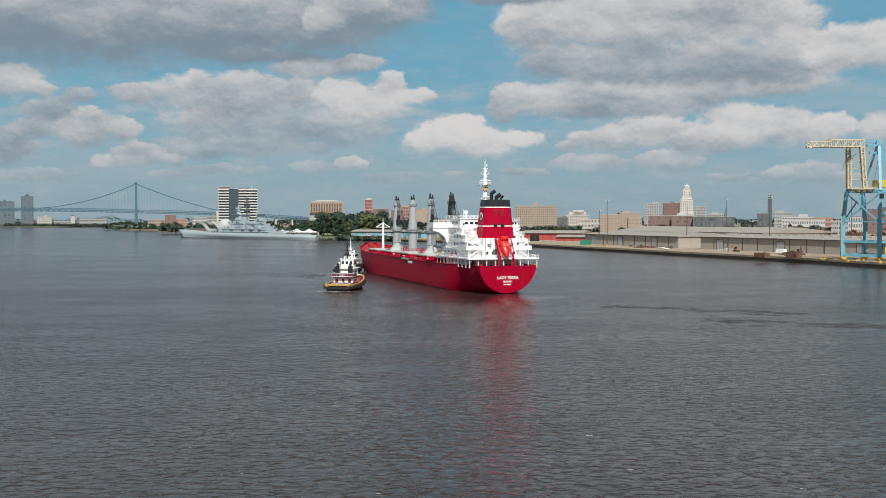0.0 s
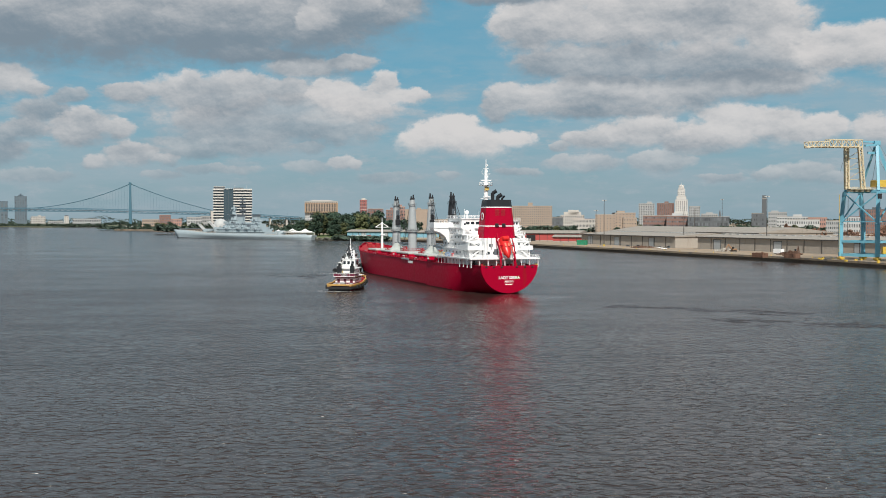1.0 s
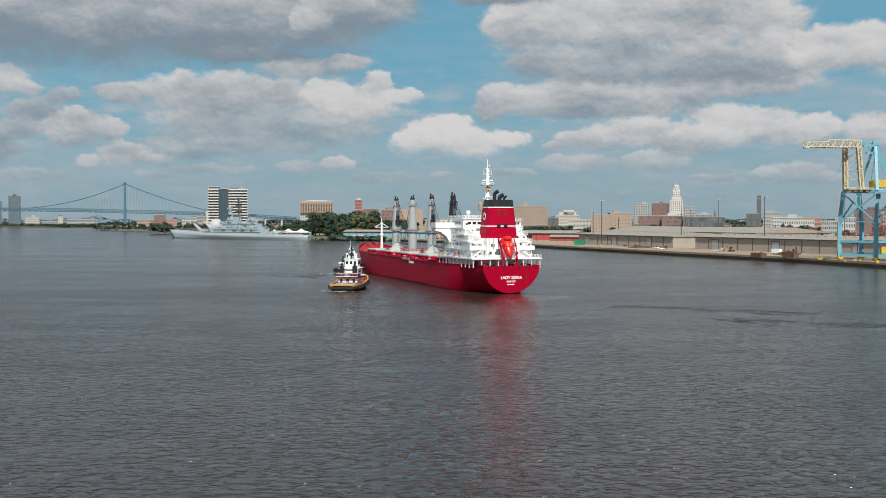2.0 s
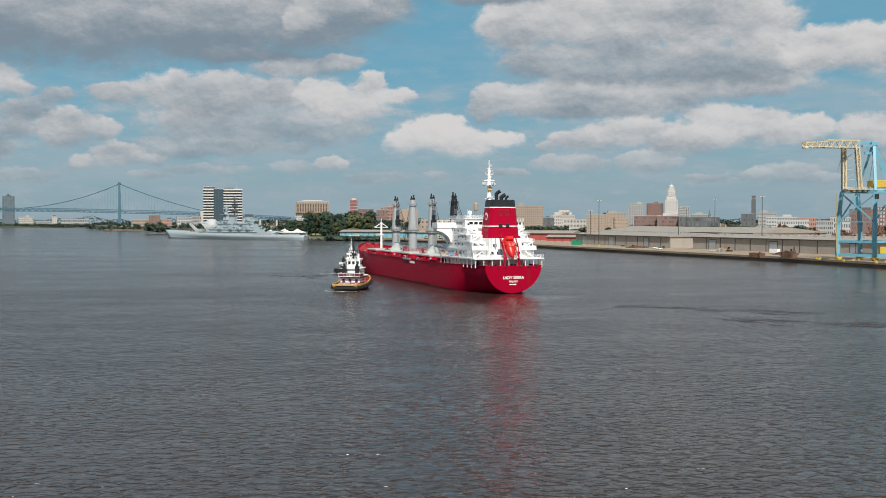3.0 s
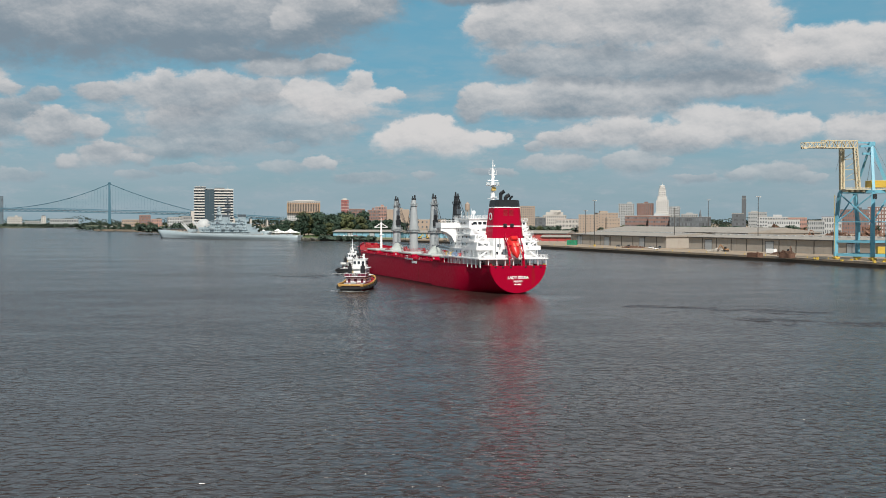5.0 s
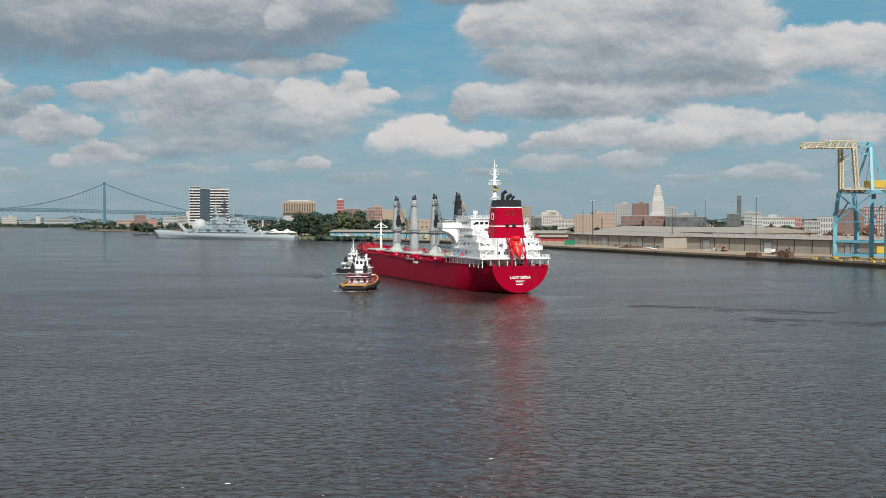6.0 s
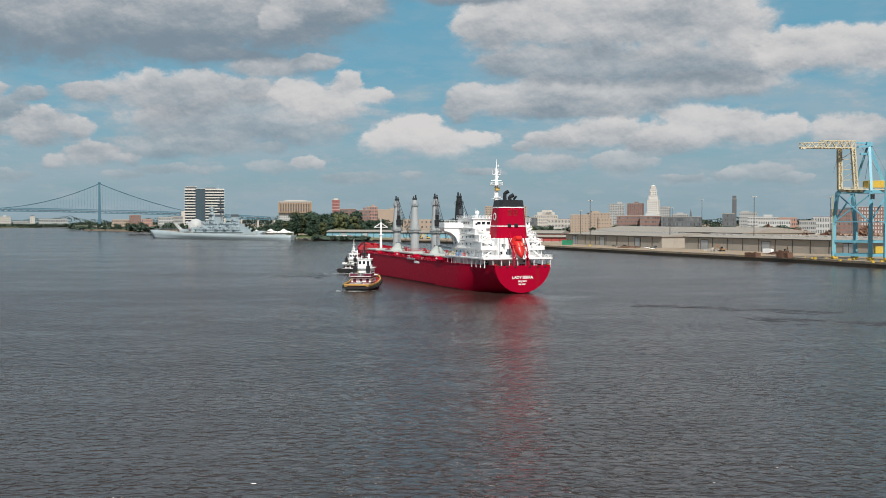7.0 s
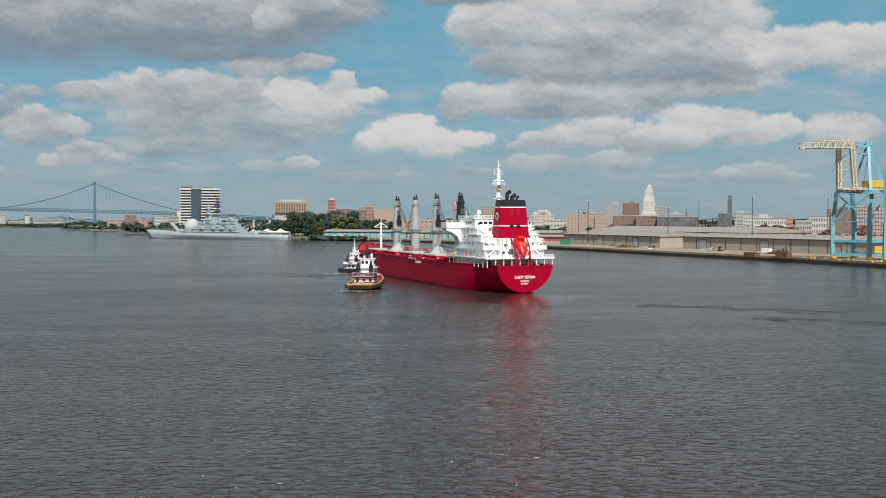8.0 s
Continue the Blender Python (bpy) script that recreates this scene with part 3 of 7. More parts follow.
def bulk_carrier():
    ship = thing("bulk_carrier", "red bulk carrier with white deckhouse and deck cranes afloat", "cargo ship")
    ys = [0, 1, 2, 3.5, 5, 7, 9, 11.5, 14, 17, 20, 23.5, 27, 31, 35, 40, 45, 52, 60, 70, 80, 100, 120, 140, 152, 160, 168, 176, 182, 186, 189, 193, 198, 202, 206, 211, 216, 220, 224, 227, 230, 232, HULL_L]
    us = [0, 0.04, 0.08, 0.12, 0.16, 0.21, 0.26, 0.30, 0.34, 0.37, 0.40, 0.43, 0.46, 0.51, 0.56, 0.61, 0.66, 0.71, 0.76, 0.81, 0.86, 0.93, 1.0]
    bm = bmesh.new()
    grid = []
    for y in ys:
        grid.append([[bm.verts.new((s * hull_half(y, u)[0], hull_y(y, u), hull_half(y, u)[1])) for u in us] for s in (-1, 1)])
    for i in range(len(ys) - 1):
        for s in (0, 1):
            for j in range(len(us) - 1):
                q = (grid[i][s][j], grid[i + 1][s][j], grid[i + 1][s][j + 1], grid[i][s][j + 1])
                f = bm.faces.new(q if s else q[::-1])
                f.smooth = True
                if sum(v.co.z for v in q) / 4 < 0.6 and ys[i] >= 27:
                    f.material_index = 1
    bm.faces.new(grid[0][0][::-1] + grid[0][1])
    bmesh.ops.recalc_face_normals(bm, faces=bm.faces)
    part("hull", bm, [RED, BOOT], ship, "dark red painted steel hull")
    # deck, 1 m under the bulwark top
    bm = bmesh.new()
    rows = [[bm.verts.new((s * max(0.1, deck_outline(y, 0.12)), hull_y(y, 1.0) + (0.3 if y == 0 else 0), deck_z(y) - 1.0)) for s in (-1, 1)] for y in ys]
    for a, b in zip(rows, rows[1:]):
        bm.faces.new((a[0], a[1], b[1], b[0]))
    part("main_deck", bm, DECK_RED, ship, "red oxide steel main deck")
    # bulwark cap and frames along both sides
    bm = bmesh.new()
    for s in (-1, 1):
        for a, b in zip(ys, ys[1:]):
            add_beam(bm, (s * deck_outline(a, 0), hull_y(a, 1), deck_z(a)), (s * deck_outline(b, 0), hull_y(b, 1), deck_z(b)), 0.35, 0.25)
        y = 50.0
        while y < 192:
            x = s * (deck_outline(y, 0.5))
            add_box(bm, x - 0.35, x + 0.35, y, y + 0.3, deck_z(y) - 1, deck_z(y) + 0.5)
            add_box(bm, x - 0.15, x + 0.15, y, y + 4.6, deck_z(y) + 0.5, deck_z(y) + 0.72)
            y += 4.6
    part("bulwark", bm, RED, ship, "red bulwark cap with stays")
    # hatches: red coamings with pale covers, two of them folded up
    for i, (a, b) in enumerate(((50, 67), (77, 99), (109, 131), (142, 163), (173, 192))):
        hatch = new("hatch")
        hatch.parent = ship
        bm = bmesh.new()
        add_box(bm, -9.5, 9.5, a, b, 9.5, 12.0)
        for y in np.arange(a + 1, b, 2.4):
            for s in (-1, 1):
                add_box(bm, s * 9.75 - 0.25, s * 9.75 + 0.25, y, y + 0.2, 9.5, 11.9)
        part("coaming", bm, RED, hatch, "red hatch coaming")
        bm = bmesh.new()
        n = 4
        step = (b - a) / n
        for j in range(n):
            add_box(bm, -10.0, 10.0, a + j * step + 0.08, a + (j + 1) * step - 0.08, 12.02, 12.75, 0.1)
        part("cover", bm, HATCH, hatch, "pale grey steel hatch cover")
        if i in (1, 3):
            bm = bmesh.new()
            y0 = b - 3.0
            for dy in (0.0, 1.1, 2.2):
                tri = [(-6.2, 12.77), (-5.2, 12.77), (-2.0, 16.4), (-1.2, 16.4), (2.4, 12.77)]
                f0 = [bm.verts.new((x, y0 + dy, z)) for x, z in tri]
                f1 = [bm.verts.new((x, y0 + dy + 0.6, z)) for x, z in tri]
                bm.faces.new(f0), bm.faces.new(f1[::-1])
                for k in range(5):
                    bm.faces.new((f0[(k + 1) % 5], f0[k], f1[k], f1[(k + 1) % 5]))
            bmesh.ops.recalc_face_normals(bm, faces=bm.faces)
            part("folded_cover", bm, HATCH, hatch, "pale grey hatch cover folded up")
    for a, black, jib in ((71.5, True, 2), (104, False, -3), (137, False, 176), (168, False, 4)):
        deck_crane(ship, a, black, jib)
    # pipes, vents and lockers along the main deck
    rnd = random.Random(8)
    for s in (-1, 1):
        bm = bmesh.new()
        for k in (10.9, 11.5, 12.3):
            add_tube(bm, (s * k, 49, 10.3), (s * k, 192, 10.5), 0.16, seg=6)
        part("deck_pipe", bm, DECK_RED, ship)
        for k in range(34):
            bm = bmesh.new()
            y = 50 + k * 4.0 + rnd.random() * 2
            x = s * (12.8 + rnd.random() * 1.6)
            if k % 3 == 0:
                add_tube(bm, (x, y, 9.6), (x, y, 11.6), 0.22, 0.22, 8), add_tube(bm, (x, y, 11.5), (x, y, 12.1), 0.5, 0.35, 8)
            elif k % 3 == 1:
                add_box(bm, x - 0.5, x + 0.5, y - 0.6, y + 0.6, 9.6, 11.2 + rnd.random() * 0.6, 0.08)
            else:
                add_box(bm, x - 0.7, x + 0.7, y - 0.3, y + 0.3, 9.6, 10.7), add_tube(bm, (x - 0.6, y, 10.9), (x + 0.6, y, 10.9), 0.45, seg=8)
            part("deck_gear", bm, (DECK_RED, RED, DECK_RED, GREY, RED)[k % 5], ship)
    # crane houses between the hatches
    for a in (71.5, 104, 137, 168):
        bm = bmesh.new()
        add_box(bm, -5.5, 5.5, a - 3.4, a + 3.4, 9.6, 12.9, 0.12)
        add_box(bm, -7.5, -5.6, a - 1.0, a + 1.4, 9.6, 11.8, 0.1)
        add_tube(bm, (5.0, a - 1.5, 12.9), (5.0, a - 1.5, 14.2), 0.4)
        add_tube(bm, (-4.4, a + 1.5, 12.9), (-4.4, a + 1.5, 14.0), 0.35)
        add_rail(bm, [(-5.4, a - 3.3, 12.9), (5.4, a - 3.3, 12.9), (5.4, a + 3.3, 12.9), (-5.4, a + 3.3, 12.9)], closed=True)
        part("winch_house", bm, DECK_RED, ship)
    # foremast on the forecastle
    fore = new("foremast")
    fore.parent, fore.matrix_basis = ship, pose(0, 199, 12.0)
    bm = bmesh.new()
    add_tube(bm, (0, 0, -1.0), (0, 0, 15), 0.75, 0.5, 10)
    add_tube(bm, (0, 0, 15), (0, 0, 17.4), 0.18, 0.12)
    part("pole", bm, WHITE, fore)
    for a, b, wd in (((-3.8, 0, 12.2), (0, 0, 14.6), 0.35), ((3.8, 0, 12.2), (0, 0, 14.6), 0.35), ((-3.9, 0, 12.2), (3.9, 0, 12.2), 0.3)):
        bm = bmesh.new()
        add_beam(bm, a, b, wd)
        part("crosstree", bm, WHITE, fore)
    bm = bmesh.new()
    add_box(bm, -1.2, 1.2, -1.0, 1.0, 8.0, 8.25)
    part("platform", bm, WHITE, fore)
    for x, y in ((-3.5, -4), (3.5, -4), (-2.5, 4), (2.5, 4)):
        bm = bmesh.new()
        add_tube(bm, (x - 0.9, y, 15.2), (x + 0.9, y, 15.2), 0.8, seg=10)
        add_box(bm, x - 1.1, x + 1.1, y - 0.7, y + 0.7, 13.7, 14.7, 0.1)
        part("windlass", bm, DECK_RED, ship).matrix_basis = pose(0, 216, -0.9)

    # ---- deckhouse
    house = new("deckhouse")
    house.parent = ship
    tagged(house, "white painted steel deckhouse with open decks")
    tiers = [  # half width, aft, fore, floor, ceiling
        (10.6, 15.0, 46.0, 10.0, 13.5), (12.4, 19.0, 45.5, 13.75, 17.0), (12.2, 21.0, 45.0, 17.25, 20.0), (12.0, 22.0, 45.0, 20.25, 22.7),
        (11.8, 23.0, 45.0, 22.95, 25.2)]
    small = pane_mesh(0.75, 0.8)
    for half, a, b, z0, z1 in tiers:
        bm = bmesh.new()
        add_box(bm, -half, half, a, b, z0, z1, 0.08)
        tier = part("tier", bm, WHITE, house)
        zc = z0 + (z1 - z0) * 0.58
        window_row(tier, small, [x for x in np.arange(-half + 1.6, half - 1, 3.3) if abs(x) > 6.6], a, zc)
        for y in np.arange(a + 3.2, b - 1, 4.6):
            share("window", small, tier, pose(-half, y, zc, 0, 0, 90)), share("window", small, tier, pose(half, y, zc, 0, 0, 90))
    door = pane_mesh(0.85, 1.9, GREY)
    for x, a, z in ((-8.2, 15, 11.2), (8.2, 15, 11.2), (-7.4, 19, 14.9), (9.5, 22, 18.3), (-9.6, 23, 21.3)):
        share("door", door, house, pose(x, a, z))
    decks = [(14.6, 3.6, 47.0, 13.5, 0.25), (13.6, 9.0, 27.0, 17.0, 0.25), (13.0, 13.0, 28.0, 20.0, 0.22), (12.9, 18.0, 28.5, 22.7, 0.22), (12.8, 28.6, 45.0, 17.0, 0.2)]
    for half, a, b, z, t in decks:
        bm = bmesh.new()
        add_box(bm, -half, half, a, b, z, z + t)
        add_box(bm, -half - 0.06, half + 0.06, a - 0.06, a + 0.06, z - 0.25, z + t + 0.004)
        for s in (-1, 1):
            add_box(bm, s * half - 0.06, s * half + 0.06, a, b, z - 0.25, z + t + 0.004)
        part("deck_slab", bm, WHITE, house)
        bm = bmesh.new()
        add_rail(bm, [(-half + 0.1, a + 0.1, z + t), (half - 0.1, a + 0.1, z + t), (half - 0.1, b - 0.1, z + t), (-half + 0.1, b - 0.1, z + t)], closed=True, step=1.6)
        part("rail", bm, WHITE, house)
    # solid white bulwarks on two decks
    for x0, x1, y0, y1, z0, z1 in ((-13.6, -7.0, 8.9, 9.0, 17.25, 18.4), (8.6, 13.6, 8.9, 9.0, 17.25, 18.4),
                                   (-13.65, -13.55, 9.0, 20, 17.25, 18.4), (13.55, 13.65, 9.0, 20, 17.25, 18.4), (-13.05, -12.95, 19.0, 28, 20.22, 21.3), (12.95, 13.05, 19.0, 28, 20.22, 21.3)):
        bm = bmesh.new()
        add_box(bm, x0, x1, y0, y1, z0, z1)
        part("bulwark_plate", bm, WHITE, house)
    # pillars of the open poop deck
    bm = bmesh.new()
    add_beam(bm, (0, 0, 0), (0, 0, 3.5), 0.28)
    first = part("pillar", bm, WHITE, house)
    first.matrix_basis = pose(-13.9, 4.2, 10.0)
    spots = [(x, 4.2, 10.0) for x in np.linspace(-13.9, 13.9, 9)[1:]] + [(s * 14.2, y, 10.0) for y in np.arange(8, 47, 4.8) for s in (-1, 1)]
    spots += [(x, y, 13.6) for x in (-12.6, 12.6) for y in (10, 15)]
    for spot_at in spots:
        share("pillar", first.data, house, pose(*spot_at))
    # mooring gear and stores in the shade under the poop
    rnd = random.Random(5)
    for i in range(16):
        bm = bmesh.new()
        x, y = -13 + i * 1.75, 5 + rnd.random() * 5
        add_box(bm, x, x + 0.6 + rnd.random() * 0.7, y, y + 0.9, 10.0, 10.8 + rnd.random() * 1.0, 0.08)
        if i % 3 == 0:
            add_tube(bm, (x, y - 1.5, 10), (x, y - 1.5, 11.2), 0.35, 0.4)
        part("mooring_gear", bm, (GREY, BLACK, DECK_RED, YELLOW)[i % 4 if i % 7 else 1], ship, "winches and bollards in the shade")
    # bridge with wings on curved brackets
    bm = bmesh.new()
    add_box(bm, -18.6, 18.6, 38.0, 45.0, 25.2, 25.5), add_box(bm, -12.2, 12.2, 22.0, 45.2, 25.2, 25.5)
    for s in (-1, 1):
        for y in (38.0, 44.9):
            add_box(bm, min(s * 9.0, s * 18.6), max(s * 9.0, s * 18.6), y, y + 0.1, 25.5, 27.5)
        add_box(bm, s * 18.55 - 0.08, s * 18.55 + 0.08, 38, 45, 25.5, 27.5)
        prof = [(18.6, 25.2), (18.6, 24.2), (16.0, 23.4), (13.6, 21.6), (12.2, 18.6), (10.9, 18.6), (10.9, 25.2)]
        for y in (38.3, 44.2):
            f0 = [bm.verts.new((s * x, y, z)) for x, z in prof]
            f1 = [bm.verts.new((s * x, y + 0.5, z)) for x, z in prof]
            bm.faces.new(f0), bm.faces.new(f1[::-1])
            for i in range(len(prof)):
                j = (i + 1) % len(prof)
                bm.faces.new((f0[j], f0[i], f1[i], f1[j]))
    bmesh.ops.recalc_face_normals(bm, faces=bm.faces)
    part("bridge_wing", bm, WHITE, house, "white bridge wings on curved brackets")
    bm = bmesh.new()
    add_box(bm, -10.2, 10.2, 27.0, 45.2, 25.5, 29.0, 0.1), add_box(bm, -10.8, 10.8, 26.4, 45.6, 29.0, 29.25)
    wheel = part("wheelhouse", bm, WHITE, house)
    band = pane_mesh(1.5, 1.1)
    for x in np.arange(-7.6, 8, 2.1):
        share("window", band, wheel, pose(x, 27.0, 27.3)), share("window", band, wheel, pose(x, 45.2, 27.3))
    for y in np.arange(30, 42, 2.1):
        for s in (-1, 1):
            share("window", band, wheel, pose(s * 10.2, y, 27.3, 0, 0, 90))
    bm = bmesh.new()
    add_rail(bm, [(-10.6, 26.6, 29.25), (10.6, 26.6, 29.25), (10.6, 45.5, 29.25), (-10.6, 45.5, 29.25)], closed=True, step=1.5)
    add_rail(bm, [(-18.5, 38.1, 27.5), (-9.5, 38.1, 27.5)], 0.9), add_rail(bm, [(9.5, 38.1, 27.5), (18.5, 38.1, 27.5)], 0.9)
    part("rail", bm, WHITE, house)
    bm = bmesh.new()
    for x, y, r in ((-6, 33, 0.9), (5.5, 38, 0.7), (-3.5, 40, 0.55)):
        add_tube(bm, (x, y, 29.25), (x, y, 31.0), 0.25), add_ball(bm, (x, y, 31.6), r)
    for x, y, h in ((-8, 30, 4), (7.5, 31, 5), (8.5, 41, 3.6), (-8.6, 41, 3.2), (2, 41, 3.5)):
        add_tube(bm, (x, y, 29.2), (x, y, 29.2 + h), 0.09, 0.05, 6)
    part("antenna", bm, WHITE, house)
    # stairs on the after side
    for x0, z0, x1, z1, y in ((-12.6, 13.75, -8.2, 17.0, 9.9), (-7.6, 17.2, -12.2, 20.0, 10.3), (-12.2, 20.2, -7.8, 22.7, 14.0), (-7.6, 22.9, -11.4, 25.2, 18.9),
                              (7.8, 17.2, 12.4, 20.0, 10.2), (12.4, 20.2, 8.0, 22.7, 13.9), (12.6, 13.75, 8.2, 17.0, 9.9), (8.0, 22.9, 12.4, 25.2, 18.8)):
        bm = bmesh.new()
        for dy in (-0.45, 0.45):
            add_beam(bm, (x0, y + dy, z0), (x1, y + dy, z1), 0.2, 0.45)
            add_beam(bm, (x0, y + dy, z0 + 1), (x1, y + dy, z1 + 1), 0.09)
        for i in range(1, 11):
            p = Vector((x0, y, z0)).lerp(Vector((x1, y, z1)), i / 11)
            add_box(bm, p.x - 0.14, p.x + 0.14, y - 0.45, y + 0.45, p.z - 0.02, p.z + 0.02)
        part("stair", bm, WHITE, house)
    # lockers, vents and a store house that break up the after side
    for x0, x1, y0, y1, z0, z1 in ((-12.0, -7.0, 10.8, 19.0, 13.75, 16.98), (-12.6, -7.0, 11.2, 20.9, 17.25, 19.98), (-12.0, -7.0, 15.0, 20.9, 20.25, 22.68), (-11.8, -7.0, 20.0, 22.9, 22.95, 25.15), (7.0, 12.4, 10.8, 19.0, 13.75, 16.98),
                                   (-12.4, -11.2, 21.0, 23.0, 20.2, 21.8), (-11.6, -9.8, 23.0, 26.4, 25.5, 27.8)):
        bm = bmesh.new()
        add_box(bm, x0, x1, y0, y1, z0, z1, 0.08)
        blk = part("deck_store", bm, WHITE, house)
        share("window", small, blk, pose((x0 + x1) / 2 + 0.5, y0, z0 + (z1 - z0) * 0.6))
    # taller block on the starboard side of the funnel
    for x0, x1, y0, z0, z1 in ((7.0, 13.2, 11.2, 17.25, 19.98), (7.0, 12.6, 14.9, 20.25, 22.68), (7.0, 12.6, 19.9, 22.95, 25.15), (8.4, 12.4, 20.5, 25.5, 28.2)):
        bm = bmesh.new()
        add_box(bm, x0, x1, y0, 21.9, z0, z1, 0.08), add_box(bm, x0 - 0.2, x1 + 0.3, y0 - 0.5, 21.8, z1 - 0.18, z1 - 0.004)
        blk = part("side_house", bm, WHITE, house)
        for x in (x0 + 1.6, x1 - 1.2):
            share("window", small, blk, pose(x, y0, z0 + (z1 - z0) * 0.6))
        bm = bmesh.new()
        add_rail(bm, [(x0, y0 - 0.4, z1), (x1 + 0.2, y0 - 0.4, z1), (x1 + 0.2, 21.5, z1)], 1.1, 0.05, 1.5)
        part("rail", bm, WHITE, house)
    # engine casing and funnel
    bm = bmesh.new()
    add_box(bm, -6.8, 6.8, 8.2, 22.0, 13.75, 21.4, 0.1)
    casing = part("casing", bm, WHITE, house)
    window_row(casing, pane_mesh(0.9, 1.1), (-5.3, -3.0, 5.9), 8.2, 15.6)
    share("door", pane_mesh(1.0, 2.0, GREY), casing, pose(-0.8, 8.2, 14.9))
    funnel = new("funnel")
    funnel.parent = ship
    tagged(funnel, "red funnel with white bands and black top")

    def ring(z, mn):
        k = (z - 21.4) / 15.0
        hw, a, b = 6.6 - 1.5 * k, 9.0 + 0.6 * k, 19.5 - 1.5 * k
        c = 1.3
        return [(-hw + c + mn, a - mn), (hw - c - mn, a - mn), (hw + mn, a + c), (hw + mn, b - c), (hw - c, b + mn), (-hw + c, b + mn), (-hw - mn, b - c), (-hw - mn, a + c)]
    for name, z0, z1, m, grow in (("funnel_body", 21.4, 33.4, RED, 0.0), ("black_top", 33.8, 36.4, BLACK, 0.0), ("white_band", 33.4, 33.8, WHITE, 0.05), ("white_band", 26.0, 26.4, WHITE, 0.06)):
        bm = bmesh.new()
        add_prism(bm, ring(z0, grow), z0, z1, top=ring(z1, grow))
        part(name, bm, m, funnel)
    bm = bmesh.new()
    add_prism(bm, ring(36.4, -0.25), 36.4, 36.55, top=ring(36.4, -0.25))
    for x, y, h, r in ((-1.9, 13, 2.9, 0.72), (0.4, 13.5, 1.5, 0.80), (1.9, 12.5, 0.9, 0.4)):
        add_tube(bm, (x, y, 36.5), (x, y, 36.5 + h), r, r, 10)
        add_tube(bm, (x, y, 36.5 + h - 0.3), (x + 0.9 * r * 2, y - 0.8, 36.5 + h + 0.7), r, r, 10)
    part("exhaust_pipe", bm, BLACK, funnel, "black exhaust pipes")
    louvre = bmesh.new()
    for i in range(6):
        add_box(louvre, -0.85, 0.85, -0.06, 0.06, i * 0.42, i * 0.42 + 0.22)
    first = part("louvre", louvre, DECK_RED, funnel)
    first.matrix_basis = pose(-1.3, 9.36, 30.4)
    share("louvre", first.data, funnel, pose(1.2, 9.36, 30.4))
    bm = bmesh.new()
    add_box(bm, -0.7, 0.7, -0.5, 0.1, 0, 1.3, 0.1)
    vent = part("vent_box", bm, BLACK, funnel)
    vent.matrix_basis = pose(-1.6, 9.15, 25.9)
    share("vent_box", vent.data, funnel, pose(1.3, 9.15, 25.9))
    bm = bmesh.new()
    add_tube(bm, (0, 0, 0), (-0.12, 0, 0), 1.5, seg=20)
    add_tube(bm, (-0.12, 0, 0), (-0.16, 0, 0), 0.9, seg=20, mi=1)
    disc = part("emblem", bm, [WHITE, RED], funnel, "round white funnel emblem")
    disc.matrix_basis = pose(-5.92, 13.6, 30.0)
    # radar mast
    mast = new("radar_mast")
    mast.parent, mast.matrix_basis = ship, pose(1.3, 30, 29.25)
    tagged(mast, "white radar mast with platforms")
    bm = bmesh.new()
    add_tube(bm, (0, 0, 0), (0, 0, 13.6), 1.1, 0.8, 10), add_tube(bm, (0, 0, 13.6), (0, 0, 20.5), 0.72, 0.55, 8), add_tube(bm, (0, 0, 20.5), (0, 0, 24.2), 0.25, 0.13, 6)
    part("pole", bm, WHITE, mast)
    bm = bmesh.new()
    add_tube(bm, (0, 0, 13.4), (0, 0, 13.7), 2.6, 2.9, 14)
    add_rail(bm, [(2.8 * math.cos(i * math.pi / 4), 2.8 * math.sin(i * math.pi / 4), 13.7) for i in range(8)], closed=True)
    add_box(bm, -2.2, 2.2, -0.8, 0.8, 8.0, 8.2), add_box(bm, -1.6, 1.6, -0.6, 0.6, 5.0, 5.2)
    part("platform", bm, WHITE, mast)
    bm = bmesh.new()
    add_box(bm, -2.3, 2.3, -0.25, 0.25, 15.4, 15.8, 0.05), add_beam(bm, (-1.8, 0, 18.2), (1.8, 0, 18.2), 0.2), add_box(bm, -1.5, 1.5, -1.3, -0.9, 8.6, 8.95)
    add_beam(bm, (-1.2, 0, 20.4), (1.2, 0, 20.4), 0.16)
    for z in (16.8, 19.0, 21.4):
        add_box(bm, 0.45, 0.85, -0.3, 0.2, z, z + 0.7)
    for s in (-1, 1):
        add_tube(bm, (s * 1.7, 0, 18.2), (s * 1.7, 0, 20), 0.07, 0.05, 5)
    part("radar", bm, WHITE, mast)
    bm = bmesh.new()
    add_box(bm, -0.9, 0.9, -1.5, -0.7, 11.4, 12.8, 0.1)
    part("lamp_box", bm, mat("yellow_paint", (0.62, 0.42, 0.12), 0.5), mast, "yellow lamp box")
    # free-fall lifeboat on its ramp
    davit = new("lifeboat_davit")
    davit.parent, davit.matrix_basis = ship, pose(0.5, 0, 0)
    tagged(davit, "red steel lifeboat launching frame")
    bm = bmesh.new()
    for s in (-1, 1):
        add_beam(bm, (s * 2.7, 9.4, 22.6), (s * 2.6, 1.2, 13.6), 0.4, 0.5)
        add_beam(bm, (s * 2.7, 2.4, 13.8), (s * 2.9, 2.0, 10.0), 0.4)
        add_beam(bm, (s * 3.1, 1.2, 10.0), (s * 3.1, 3.6, 18.6), 0.35)
        add_beam(bm, (s * 2.7, 9.0, 22.2), (s * 2.7, 9.0, 13.8), 0.35)
